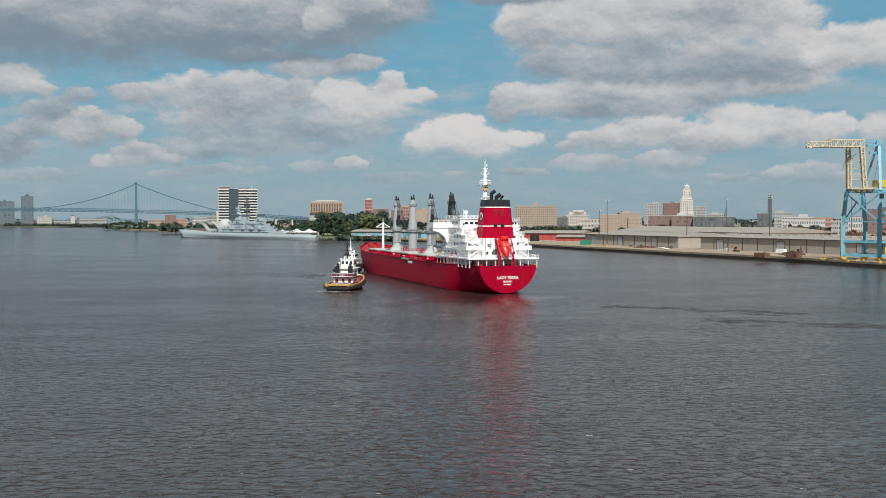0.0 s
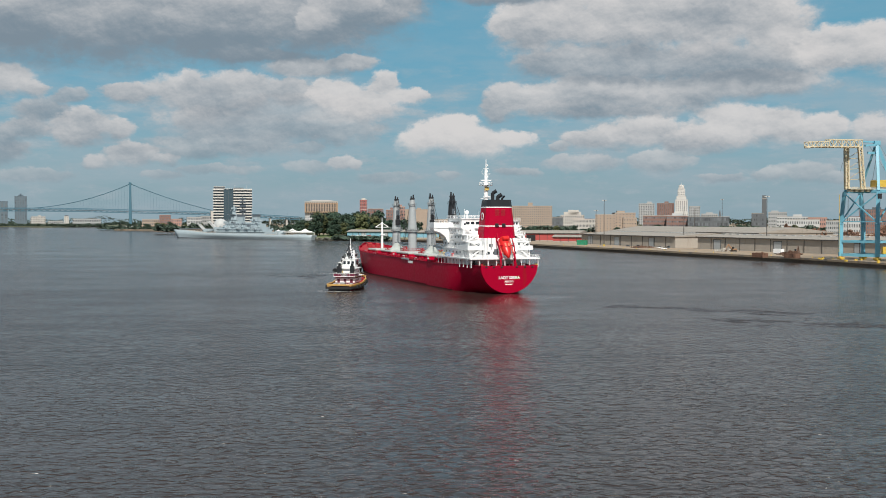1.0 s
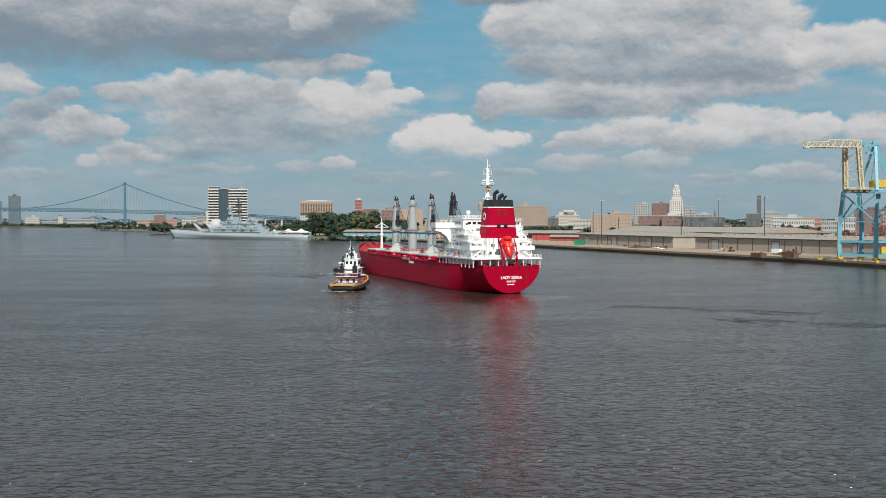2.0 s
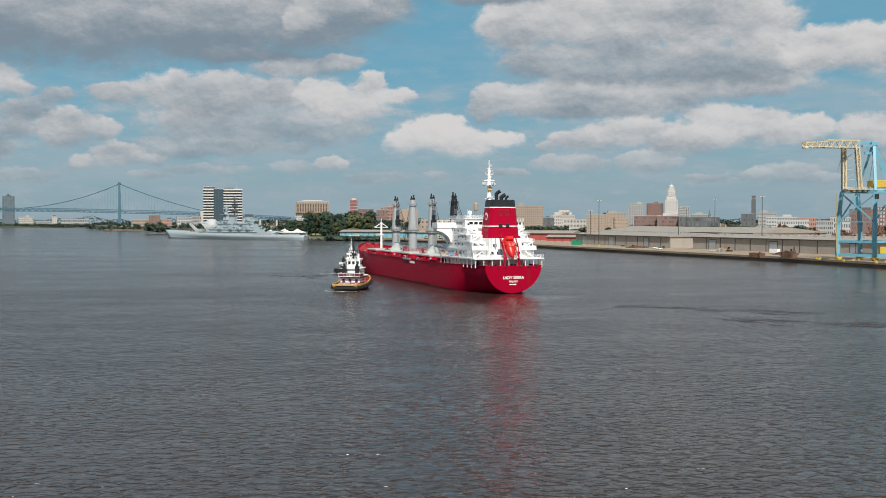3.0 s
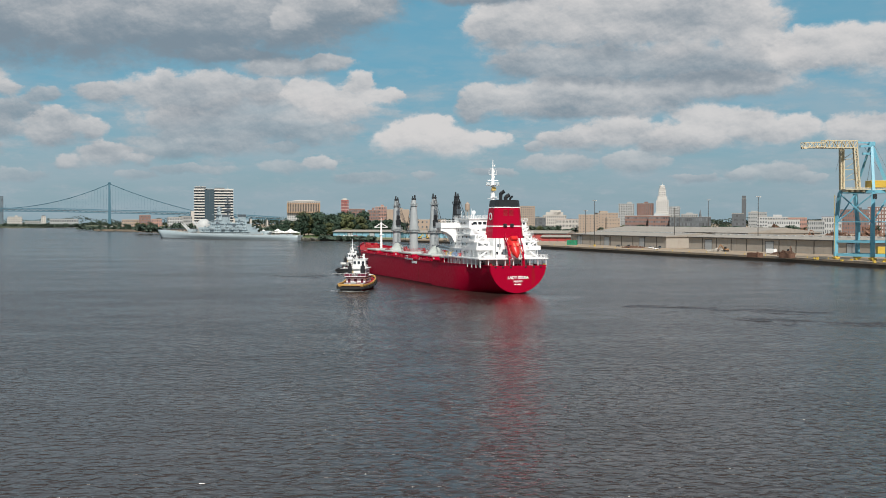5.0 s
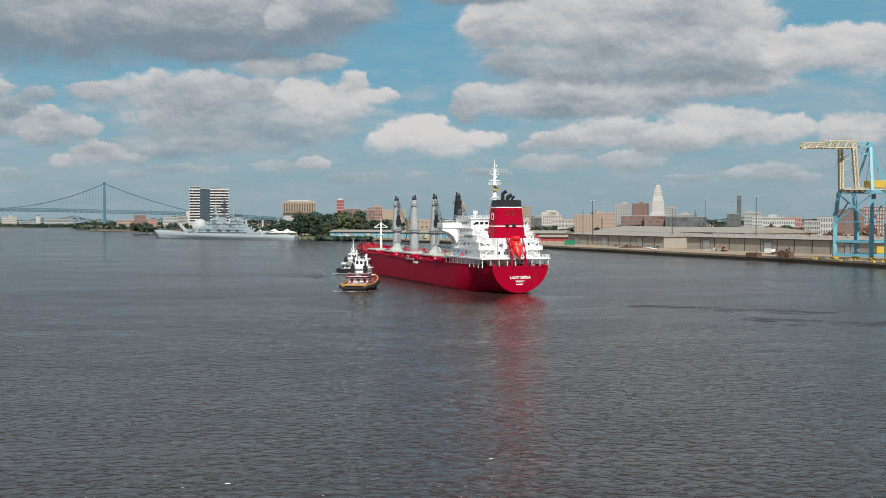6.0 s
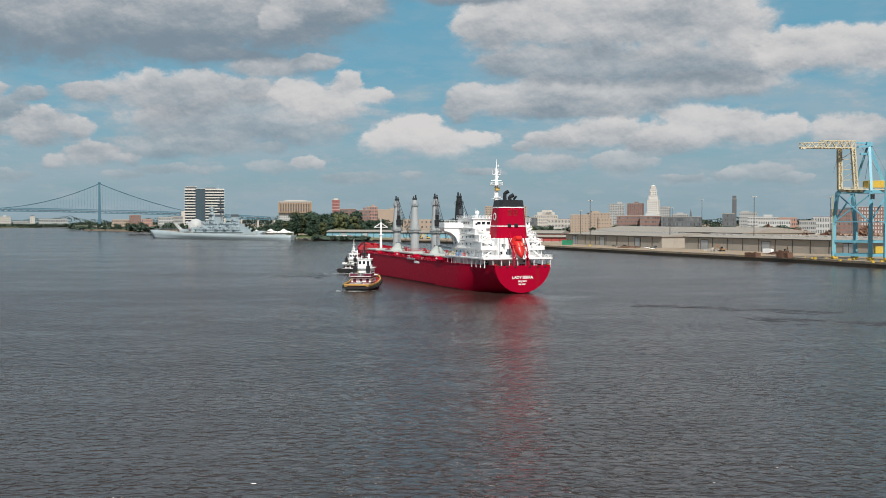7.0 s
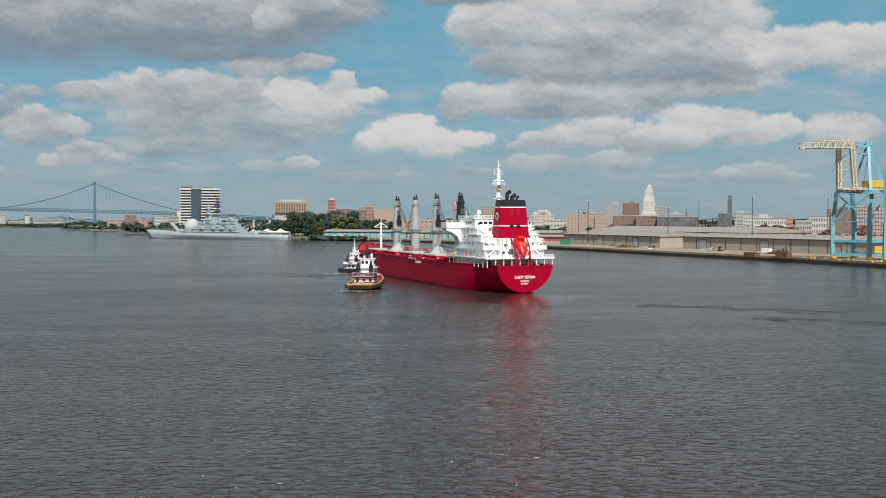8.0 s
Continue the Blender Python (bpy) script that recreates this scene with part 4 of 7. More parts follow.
        add_beam(bm, (s * 3.1, 3.6, 18.6), (s * 2.8, 7.0, 23.4), 0.3)
    for y, z in ((9.2, 22.4), (7.0, 23.4), (3.6, 18.6)):
        add_beam(bm, (-3.1, y, z), (3.1, y, z), 0.35)
    part("frame", bm, RED, davit)
    boat = new("lifeboat")
    boat.parent = davit
    boat.matrix_basis = pose(0, 4.6, 18.0, 50, 0, 0) @ Matrix.Diagonal((1.5, 1.12, 1.45, 1))
    bm = bmesh.new()
    secs = [(-4.8, 0.12, 0.15), (-4.1, 0.50, 0.55), (-2.9, 0.98, 0.95), (-0.9, 1.42, 1.3), (1.6, 1.5, 1.4), (3.2, 1.35, 1.3), (4.0, 1.0, 1.0)]
    rings = [[bm.verts.new((w * math.cos(k * math.pi / 6), y, hh * math.sin(k * math.pi / 6))) for k in range(12)] for y, w, hh in secs]
    for r0, r1 in zip(rings, rings[1:]):
        for k in range(12):
            bm.faces.new((r0[k], r0[(k + 1) % 12], r1[(k + 1) % 12], r1[k]))
    bm.faces.new(rings[0][::-1]), bm.faces.new(rings[-1])
    bmesh.ops.recalc_face_normals(bm, faces=bm.faces)
    part("shell", bm, ORANGE, boat, "orange red enclosed lifeboat", smooth=True)
    bm = bmesh.new()
    add_box(bm, -0.95, 0.95, 1.5, 3.2, 1.1, 2.0, 0.25)
    part("cockpit", bm, ORANGE, boat)
    bm = bmesh.new()
    for s in (-1, 1):
        add_beam(bm, (s * 1.56, -3.0, 0.1), (s * 1.56, 3.2, 0.1), 0.14)
        add_box(bm, s * 0.45 - 0.22, s * 0.45 + 0.22, -1.0, 0.4, 1.3, 1.42)
    part("fender_strip", bm, mat("pale_red_trim", (0.8, 0.16, 0.10), 0.5), boat)
    # stores crane and deck clutter beside the house
    bm = bmesh.new()
    rnd = random.Random(3)
    for i in range(22):
        s = -1 if i % 2 else 1
        x, y = s * (11.6 + rnd.random() * 2.0), 20 + rnd.random() * 26
        add_box(bm, x - 0.4, x + 0.4, y - 0.5, y + 0.5, 13.75, 14.4 + rnd.random(), 0.05)
    part("deck_box", bm, GREY, house)
    bm = bmesh.new()
    add_box(bm, -13.8, -12.2, 45, 46.6, 13.75, 15.4, 0.1)
    part("deck_box", bm, mat("ochre_paint", (0.66, 0.45, 0.10), 0.5), house, "ochre yellow locker")
    for s in (-1, 1):
        bm = bmesh.new()
        add_tube(bm, (s * 11, 47.5, 10), (s * 11, 47.5, 17.5), 0.5, 0.4, 10), add_beam(bm, (s * 11, 47.5, 17.3), (s * 11.5, 38.5, 19.0), 0.35)
        part("stores_crane", bm, WHITE, ship)
    # winches, drums and rafts that crowd the house decks
    blue_tarp = mat("blue_tarpaulin", (0.08, 0.20, 0.42), 0.6)
    for x, y, z, m in ((-13.2, 38, 13.75, blue_tarp), (-12.9, 41.5, 13.75, YELLOW), (-13.4, 34, 13.75, blue_tarp), (-13.0, 30, 13.75, ORANGE), (-12.8, 26, 13.75, GREY)):
        bm = bmesh.new()
        add_box(bm, x - 0.6, x + 0.6, y - 0.8, y + 0.8, z, z + 1.3, 0.12)
        add_tube(bm, (x - 0.3, y - 1.5, z), (x - 0.3, y - 1.5, z + 1.0), 0.35, 0.35, 10)
        part("deck_store", bm, m, house)
    raft = bmesh.new()
    add_tube(raft, (0, -0.8, 0.55), (0, 0.8, 0.55), 0.45, 0.45, 10)
    for y in (-0.5, 0.5):
        add_box(raft, -0.5, 0.5, y - 0.08, y + 0.08, 0, 0.2)
    first = part("life_raft", raft, WHITE, house, "white life raft canister in its cradle")
    first.matrix_basis = pose(-12.6, 12.0, 17.25)
    for x, y, z in ((-12.6, 15.0, 17.25), (12.6, 11.5, 17.25), (-12.2, 24.5, 20.22)):
        share("life_raft", first.data, house, pose(x, y, z))
    # pipes and cable trunks down the after walls
    for x, y, z0, z1 in ((-6.0, 8.0, 13.75, 21.4), (-4.2, 8.0, 17.0, 21.4), (4.6, 8.0, 13.75, 21.4), (-11.9, 11.0, 17.25, 20.0), (-11.2, 14.8, 20.25, 22.7), (12.2, 11.0, 17.25, 20.0)):
        bm = bmesh.new()
        add_tube(bm, (x, y, z0), (x, y, z1), 0.16, 0.16, 6)
        add_box(bm, x - 0.35, x + 0.35, y - 0.25, y + 0.1, z0 + 0.9, z0 + 1.8, 0.05)
        part("pipe", bm, MID_GREY, house)
    # flat dark panels for doorways and vents in the after walls, their shade painted
    for x, y, z, w, h in ((-4.4, 8.18, 18.6, 1.6, 1.1), (4.9, 8.18, 18.8, 1.2, 1.6), (-2.2, 8.18, 16.0, 1.6, 2.2), (-10.6, 10.76, 15.0, 0.9, 1.9), (10.8, 11.16, 18.4, 0.9, 1.9), (11.4, 19.86, 24.2, 1.2, 0.8), (-8.4, 11.16, 18.4, 0.9, 1.8), (-9.6, 14.96, 21.5, 1.6, 0.9)):
        share("doorway", pane_mesh(w, h, NAVY_DARK), house, pose(x, y, z))
    # fairleads along the poop bulwark
    lead = bmesh.new()
    add_box(lead, -0.45, 0.45, -0.12, 0.12, 0, 0.55, 0.08)
    first = part("fairlead", lead, BLACK, ship, "black mooring fairlead")
    first.matrix_basis = pose(-9.5, -1.15, 10.2)
    for x in (-6.5, -3.2, 3.0, 6.4, 9.4):
        share("fairlead", first.data, ship, pose(x, -1.2, 10.2))
    # name on the transom
    tilt = pose(0, 0, 0, 90 + 6.3, 0, 0)
    for name, text, size, z in (("ship_name", "LADY SERRA", 1.55, 6.75), ("home_port", "MAJURO", 0.95, 5.45)):
        z -= 0.9
        words(name, text, size, ship, pose(0, -1.2 * (1 - (11.0 - z) / 10.8) - 0.03, z) @ tilt, WHITE)
    bm = bmesh.new()
    for i in range(2):
        add_box(bm, -1.6 + i * 1.3, -0.6 + i * 1.9, -0.03, 0.03, 0, 0.5)
    bars = part("lettering_bar", bm, WHITE, ship, "white lettering bars")
    bars.matrix_basis = pose(0, -0.42, 3.55, -6.3, 0, 0)
    bm = bmesh.new()
    for i in range(7):
        add_box(bm, -0.05, 0.05, i * 1.15, i * 1.15 + 0.85, -0.55, 0.55)
    side = part("lettering_bar", bm, WHITE, ship, "small white lettering bars")
    side.matrix_basis = pose(-15.42, 82, 9.3)
    # accommodation ladder stowed along the side
    bm = bmesh.new()
    add_box(bm, -15.75, -15.5, 88, 100, 10.2, 10.9)
    part("gangway", bm, GREY, ship)
    return ship


carrier = bulk_carrier()

# ---------------------------------------------------------------- tugs
def tug(name, label, hull_mat, rim_mat, house_mat, trim_mat, deck_mat, length=30.0, beam=11.0):
    """Harbour tug; origin at the stern on the waterline, bow along +y."""
    t = thing(name, label, "tugboat")
    hb = beam / 2

    def half(y, u):
        k = y / length
        w = lerp_table([(0, 0.80), (0.10, 0.96), (0.30, 1.0), (0.65, 1.0), (0.85, 0.78), (0.95, 0.42), (1.0, 0.08)], k)
        return hb * w * (0.78 + 0.22 * u)

    def top(y):
        return lerp_table([(0, 2.3), (length * 0.4, 2.4), (length * 0.75, 3.6), (length, 4.8)], y)
    ys = [0, 0.6, 1.6, 3, 6, 10, 14, 18, 21, 24, 26, 28, 29.2, length]
    us = [0, 0.3, 0.5, 0.8, 1.0]
    bm = bmesh.new()
    grid = [[[bm.verts.new((s * half(y, u), y + (0.8 * (1 - u) if y < 1 else 0) - 1.2 * (1 - u) * (y > 25), -1.5 + (top(y) + 1.5) * u)) for u in us] for s in (-1, 1)] for y in ys]
    for i in range(len(ys) - 1):
        for s in (0, 1):
            for j in range(len(us) - 1):
                f = bm.faces.new((grid[i][s][j], grid[i + 1][s][j], grid[i + 1][s][j + 1], grid[i][s][j + 1]))
                f.material_index = 1 if us[j + 1] <= 0.5 else 0
                f.smooth = True
    bm.faces.new(grid[0][0] + grid[0][1][::-1])
    bm.faces.new(grid[-1][0] + grid[-1][1][::-1])
    bmesh.ops.recalc_face_normals(bm, faces=bm.faces)
    part("hull", bm, [hull_mat, BOOT], t)
    bm = bmesh.new()
    rows = [[bm.verts.new((s * half(y, 1) * 0.98, y, top(y) - 0.75)) for s in (-1, 1)] for y in ys]
    for a, b in zip(rows, rows[1:]):
        bm.faces.new((a[0], a[1], b[1], b[0]))
    part("deck", bm, deck_mat, t)
    bm = bmesh.new()
    for s in (-1, 1):
        for a, b in zip(ys, ys[1:]):
            add_beam(bm, (s * half(a, 1), a, top(a) - 0.05), (s * half(b, 1), b, top(b) - 0.05), 0.4, 0.55)
    add_beam(bm, (-half(0, 1), 0, top(0) - 0.05), (half(0, 1), 0, top(0) - 0.05), 0.4, 0.55)
    part("bulwark", bm, rim_mat, t)
    # painted margin of the after deck, and stripes on the house
    bm = bmesh.new()
    for s in (-1, 1):
        for a, b in zip(ys[:6], ys[1:6]):
            add_beam(bm, (s * (half(a, 1) - 0.75), a + 0.1, top(a) - 0.6), (s * (half(b, 1) - 0.75), b, top(b) - 0.6), 1.3, 0.3)
    add_box(bm, -half(0, 1) + 0.4, half(0, 1) - 0.4, 0.2, 1.7, top(0) - 0.75, top(0) - 0.45)
    part("deck_margin", bm, rim_mat, t)
    bm = bmesh.new()
    for z in (2.2, 4.2):
        add_box(bm, -3.65, 3.65, 8.95, 9.0, z, z + 0.45)
        for s in (-1, 1):
            add_box(bm, s * 3.62 - 0.04, s * 3.62 + 0.04, 9.0, 20.5, z, z + 0.45)
    part("house_stripe", bm, trim_mat, t)
    # tyre and rubber fenders
    bm = bmesh.new()
    for s in (-1, 1):
        for a, b in zip(ys, ys[1:]):
            add_beam(bm, (s * (half(a, 1) + 0.18), a, top(a) - 1.1), (s * (half(b, 1) + 0.18), b, top(b) - 1.1), 0.45, 0.55)
    add_beam(bm, (-half(0, 1), -0.3, top(0) - 1.15), (half(0, 1), -0.3, top(0) - 1.15), 0.5, 0.7)
    part("rubbing_strake", bm, RUBBER, t)
    bm = bmesh.new()
    add_torus(bm, 0.6, 0.24)
    first = part("tyre", bm, RUBBER, t)
    first.matrix_basis = pose(half(4, 1) + 0.45, 4, 1.3)
    for s in (-1, 1):
        for y in (4, 8.5, 13, 17.5, 21.5):
            if (s, y) != (1, 4):
                share("tyre", first.data, t, pose(s * (half(y, 1) + 0.45), y, top(y) - 1.1, 0, 0, 0))
    bm = bmesh.new()
    add_tube(bm, (-1.6, length + 0.1, 3.2), (1.6, length + 0.1, 3.2), 0.8, seg=10)
    part("bow_fender", bm, RUBBER, t)
    # deckhouse in two tiers, pilothouse, funnels, mast
    zd = 1.7
    bm = bmesh.new()
    add_prism(bm, [(-3.6, 9), (3.6, 9), (3.6, 21), (2.4, 23.4), (-2.4, 23.4), (-3.6, 21)], zd, 4.9)
    low = part("lower_house", bm, house_mat, t)
    bm = bmesh.new()
    add_prism(bm, [(-3.1, 12), (3.1, 12), (3.1, 20), (2.0, 22), (-2.0, 22), (-3.1, 20)], 5.1, 7.8)
    mid = part("upper_house", bm, WHITE, t)
    bm = bmesh.new()
    add_box(bm, -4.0, 4.0, 7.6, 23.6, 4.9, 5.1), add_box(bm, -3.5, 3.5, 11.2, 22.2, 7.8, 8.0)
    part("deck_slab", bm, WHITE, t)
    bm = bmesh.new()
    hexa = [(-2.3, 15.4), (2.3, 15.4), (2.6, 17), (2.2, 20), (-2.2, 20), (-2.6, 17)]
    add_prism(bm, hexa, 8.0, 11.2, top=[(x * 1.06, y) for x, y in hexa])
    pilot = part("pilothouse", bm, WHITE, t)
    bm = bmesh.new()
    add_prism(bm, [(x * 1.2, 17.6 + (y - 17.6) * 1.15) for x, y in hexa], 11.2, 11.45)
    part("pilothouse_roof", bm, WHITE, t)
    pane = pane_mesh(0.95, 1.2)
    for x in (-1.6, -0.05, 1.5):
        share("window", pane, pilot, pose(x, 15.4, 9.9)), share("window", pane, pilot, pose(x * 0.9, 20.05, 9.9))
    for y in (16.2, 17.6, 19.0):
        for s in (-1, 1):
            share("window", pane, pilot, pose(s * 2.62, y, 9.9, 0, 0, 90))
    cab_pane = pane_mesh(0.8, 0.7)
    for y in (13.4, 15.6, 17.8):
        for s in (-1, 1):
            share("window", cab_pane, mid, pose(s * 3.1, y, 6.5, 0, 0, 90)), share("window", cab_pane, low, pose(s * 3.6, y - 2, 3.5, 0, 0, 90))
    for x in (-2.0, 2.0):
        share("window", pane_mesh(1.2, 1.0, mat("amber_window_board", (0.55, 0.42, 0.22), 0.5)), mid, pose(x, 12.0, 6.6))
    for x in (-2.4, 0.0, 2.4):
        share("door", pane_mesh(1.0, 1.8, trim_mat), low, pose(x, 9.0, 3.1))
    bm = bmesh.new()
    for s in (-1, 1):
        add_box(bm, s * 4.02 - 0.03, s * 4.02 + 0.03, 7.6, 14, 5.1, 6.0)
    add_box(bm, -4.0, -1.2, 7.55, 7.63, 5.1, 6.0), add_box(bm, 1.2, 4.0, 7.55, 7.63, 5.1, 6.0)
    part("rail_board", bm, trim_mat, t)
    bm = bmesh.new()
    add_rail(bm, [(-3.4, 11.3, 8.0), (3.4, 11.3, 8.0), (3.4, 15.2, 8.0)], 1.0)
    add_rail(bm, [(-4.0, 14, 5.1), (-4.0, 7.6, 5.1), (4.0, 7.6, 5.1), (4.0, 14, 5.1)], 1.1)
    part("rail", bm, WHITE, t)
    for s in (-1, 1):
        bm = bmesh.new()
        add_prism(bm, [(s * 2.4 - 0.7, 9.6), (s * 2.4 + 0.7, 9.6), (s * 2.4 + 0.7, 11.4), (s * 2.4 - 0.7, 11.4)], 5.1, 8.9)
        add_tube(bm, (s * 2.4, 10.5, 8.9), (s * 2.4, 10.3, 9.9), 0.45)
        part("funnel", bm, BLACK, t)
    bm = bmesh.new()
    add_box(bm, -1.9, 1.9, 8.3, 9.2, 5.15, 6.3, 0.15)
    part("winch_cover", bm, BLACK, t)
    bm = bmesh.new()
    add_tube(bm, (0, 15.9, 11.45), (0, 15.9, 20.4), 0.28, 0.12, 8)
    add_beam(bm, (-1.6, 15.9, 14.6), (1.6, 15.9, 14.6), 0.2), add_beam(bm, (-1.1, 15.9, 17.0), (1.1, 15.9, 17.0), 0.16)
    add_box(bm, -0.7, 0.7, 15.3, 16.5, 12.6, 13.7, 0.1)
    for s in (-1, 1):
        add_beam(bm, (s * 1.4, 14.4, 11.4), (0, 15.9, 16.5), 0.14)
    part("mast", bm, BLACK if rim_mat is GOLD else WHITE, t)
    bm = bmesh.new()
    add_box(bm, -1.3, 1.3, 16.6, 17.0, 12.2, 12.5), add_tube(bm, (1.4, 17.6, 11.45), (1.4, 17.6, 12.6), 0.4), add_tube(bm, (-1.5, 18, 11.45), (-1.5, 18, 12.2), 0.35)
    add_ball(bm, (1.4, 17.6, 12.9), 0.45)
    part("radar", bm, WHITE, t)
    # towing gear and stores on the after deck
    bm = bmesh.new()
    add_tube(bm, (-0.9, 5.6, 2.4), (0.9, 5.6, 2.4), 0.8, seg=12)
    for s in (-1, 1):
        add_beam(bm, (s * 1.2, 2.2, 1.5), (s * 1.2, 2.2, 3.0), 0.3)
        add_box(bm, s * 3.0 - 0.6, s * 3.0 + 0.6, 5.2, 6.6, 1.5, 2.6, 0.08)
    add_beam(bm, (-1.2, 2.2, 2.8), (1.2, 2.2, 2.8), 0.3)
    part("towing_winch", bm, MID_GREY, t)
    return t


tug_escort = tug("tugboat", "black tug with ochre bulwark and white house beside the ship", BLACK, GOLD, WHITE, MAROON, DECK_RED)
tug_bow = tug("tugboat", "black tug with maroon house pushing at the ship's bow", BLACK, BLACK, MAROON, WHITE, GREEN_DECK,  28.0, 10.5)

tug_escort.scale = (1.12, 1.12, 1.08)
tug_bow.scale = (1.0, 1.0, 0.88)


def wake(parent_pose, n, seed, length, width):
    """Broken foam lying on the water, in many thin patches."""
    rnd = random.Random(seed)
    bm = bmesh.new()
    for _ in range(n):
        y, x = -rnd.random() ** 1.5 * length, rnd.gauss(0, width)
        a, b = 0.25 + rnd.random() * 0.9, 0.15 + rnd.random() * 0.35
        vs = [bm.verts.new((x + a * math.cos(k * 1.047) * (0.7 + 0.6 * rnd.random()), y + b * math.sin(k * 1.047) * (0.7 + 0.6 * rnd.random()), 0.03)) for k in range(6)]
        bm.faces.new(vs)
    ob = tagged(part("foam", bm, FOAM), "thin broken white wake foam on the water", "foam", kind="stuff")
    ob.matrix_basis = parent_pose
    return ob


foam_a = wake(pose(-42, 447, 0, 0, 0, -8), 60, 2, 7, 3.5)
foam_b = wake(pose(-54.6, 594, 0, 0, 0, -15), 90, 3, 12, 3.0)
foam_c = wake(pose(-43.5, 606, 0, 0, 0, 20), 70, 4, 8, 2.0)


def ripple_lines(name, label, x0, y0, x1, y1, n, seed, spread):
    """Low wake ridges on the river: long bent swells a hand's width high."""
    rnd = random.Random(seed)
    bm = bmesh.new()
    a, b = Vector((x0, y0, 0)), Vector((x1, y1, 0))
    d = (b - a).normalized()
    side = Vector((-d.y, d.x, 0))
    for k in range(n):
        c = rnd.random() * 0.85
        span = 0.05 + rnd.random() * 0.14
        off = rnd.gauss(0, spread)
        high, wide = 0.10 + 0.10 * rnd.random(), 0.6 + 0.6 * rnd.random()
        rows = []
        for i in range(15):
            u = i / 14
            p = a.lerp(b, min(1.0, c + span * u)) + side * (off + 2.2 * noise.noise((u * 3.0, k, seed)) + 0.7 * noise.noise((u * 11.0, k, seed)))
            f = math.sin(math.pi * u) ** 0.6
            rows.append([bm.verts.new(p + side * wide * s * f + Vector((0, 0, high * z * f - 0.02))) for s, z in ((-1, 0), (-0.4, 0.75), (0, 1), (0.4, 0.75), (1, 0))])
        for r0, r1 in zip(rows, rows[1:]):
            for j in range(4):
                bm.faces.new((r0[j], r1[j], r1[j + 1], r0[j + 1])).smooth = True
    bmesh.ops.recalc_face_normals(bm, faces=bm.faces)
    return tagged(part(name, bm, WATER), label, "wake", kind="stuff")


ripple_lines("wake_ripples", "dark low wake ripples on the river surface", 52, 372, 112, 338, 46, 1, 3.5)
ripple_lines("wake_ripples", "long dark wake ripples across the river", 76, 322, 126, 296, 60, 2, 3.5)
ripple_lines("wake_ripples", "dark wake ripples behind the tug", -90, 566, -58, 562, 40, 3, 6.0)

# ---------------------------------------------------------------- gantry cranes
def lattice(bm, a, b, w, h, bays, t):
    """Four-chord lattice girder from a to b."""
    a, b = Vector(a), Vector(b)
    d = (b - a).normalized()
    side = d.cross(Vector((0, 0, 1)))
    side = Vector((1, 0, 0)) if side.length < 0.1 else side.normalized()
    up = side.cross(d)
    c = [side * sx * w / 2 + up * sy * h / 2 for sx, sy in ((-1, -1), (1, -1), (1, 1), (-1, 1))]
    for o in c:
        add_beam(bm, a + o, b + o, t * 1.5)
    for i in range(bays + 1):
        p = a.lerp(b, i / bays)
        for k in range(4):
            add_beam(bm, p + c[k], p + c[(k + 1) % 4], t)
            if i < bays:
                q = a.lerp(b, (i + 1) / bays)
                x, y = (c[k], c[(k + 1) % 4]) if i % 2 else (c[(k + 1) % 4], c[k])
                add_beam(bm, p + x, q + y, t * 0.8)


def bogie(parent, x, y, z=0.0):
    bm = bmesh.new()
    add_box(bm, x - 1.4, x + 1.4, y - 3.4, y + 3.4, z + 0.7, z + 1.7, 0.15)
    for k in (-2.6, -0.9, 0.9, 2.6):
        add_tube(bm, (x - 0.5, y + k, z + 0.5), (x + 0.5, y + k, z + 0.5), 0.5, seg=12)
    add_box(bm, x - 0.9, x + 0.9, y - 1.0, y + 1.0, z + 1.7, z + 2.4)
    part("bogie", bm, YELLOW, parent, "yellow wheel bogie")


def portal(parent, legs, z_low, z_mid, z_sill, z_top, lean):
    """Four legs on bogies, tied low down, with braces."""
    for i, (x, y) in enumerate(legs):
        bogie(parent, x, y)
        bm = bmesh.new()
        dx, dy = lean[i]
        add_beam(bm, (x, y, 2.3), (x, y, z_mid), 2.3, 2.0)
        add_beam(bm, (x, y, z_mid), (x + dx, y + dy, z_top), 2.1, 1.8)
        add_box(bm, x - 1.35, x + 1.35, y - 1.2, y + 1.2, z_mid - 0.4, z_mid + 0.4)
        part("leg", bm, TEAL, parent)
    for i in range(4):
        (x0, y0), (x1, y1) = legs[i], legs[(i + 1) % 4]
        bm = bmesh.new()
        add_beam(bm, (x0, y0, z_low), (x1, y1, z_low), 1.5, 1.7)
        add_beam(bm, (x0, y0, z_sill), (x1, y1, z_sill), 1.3, 1.4)
        part("tie_beam", bm, TEAL, parent)


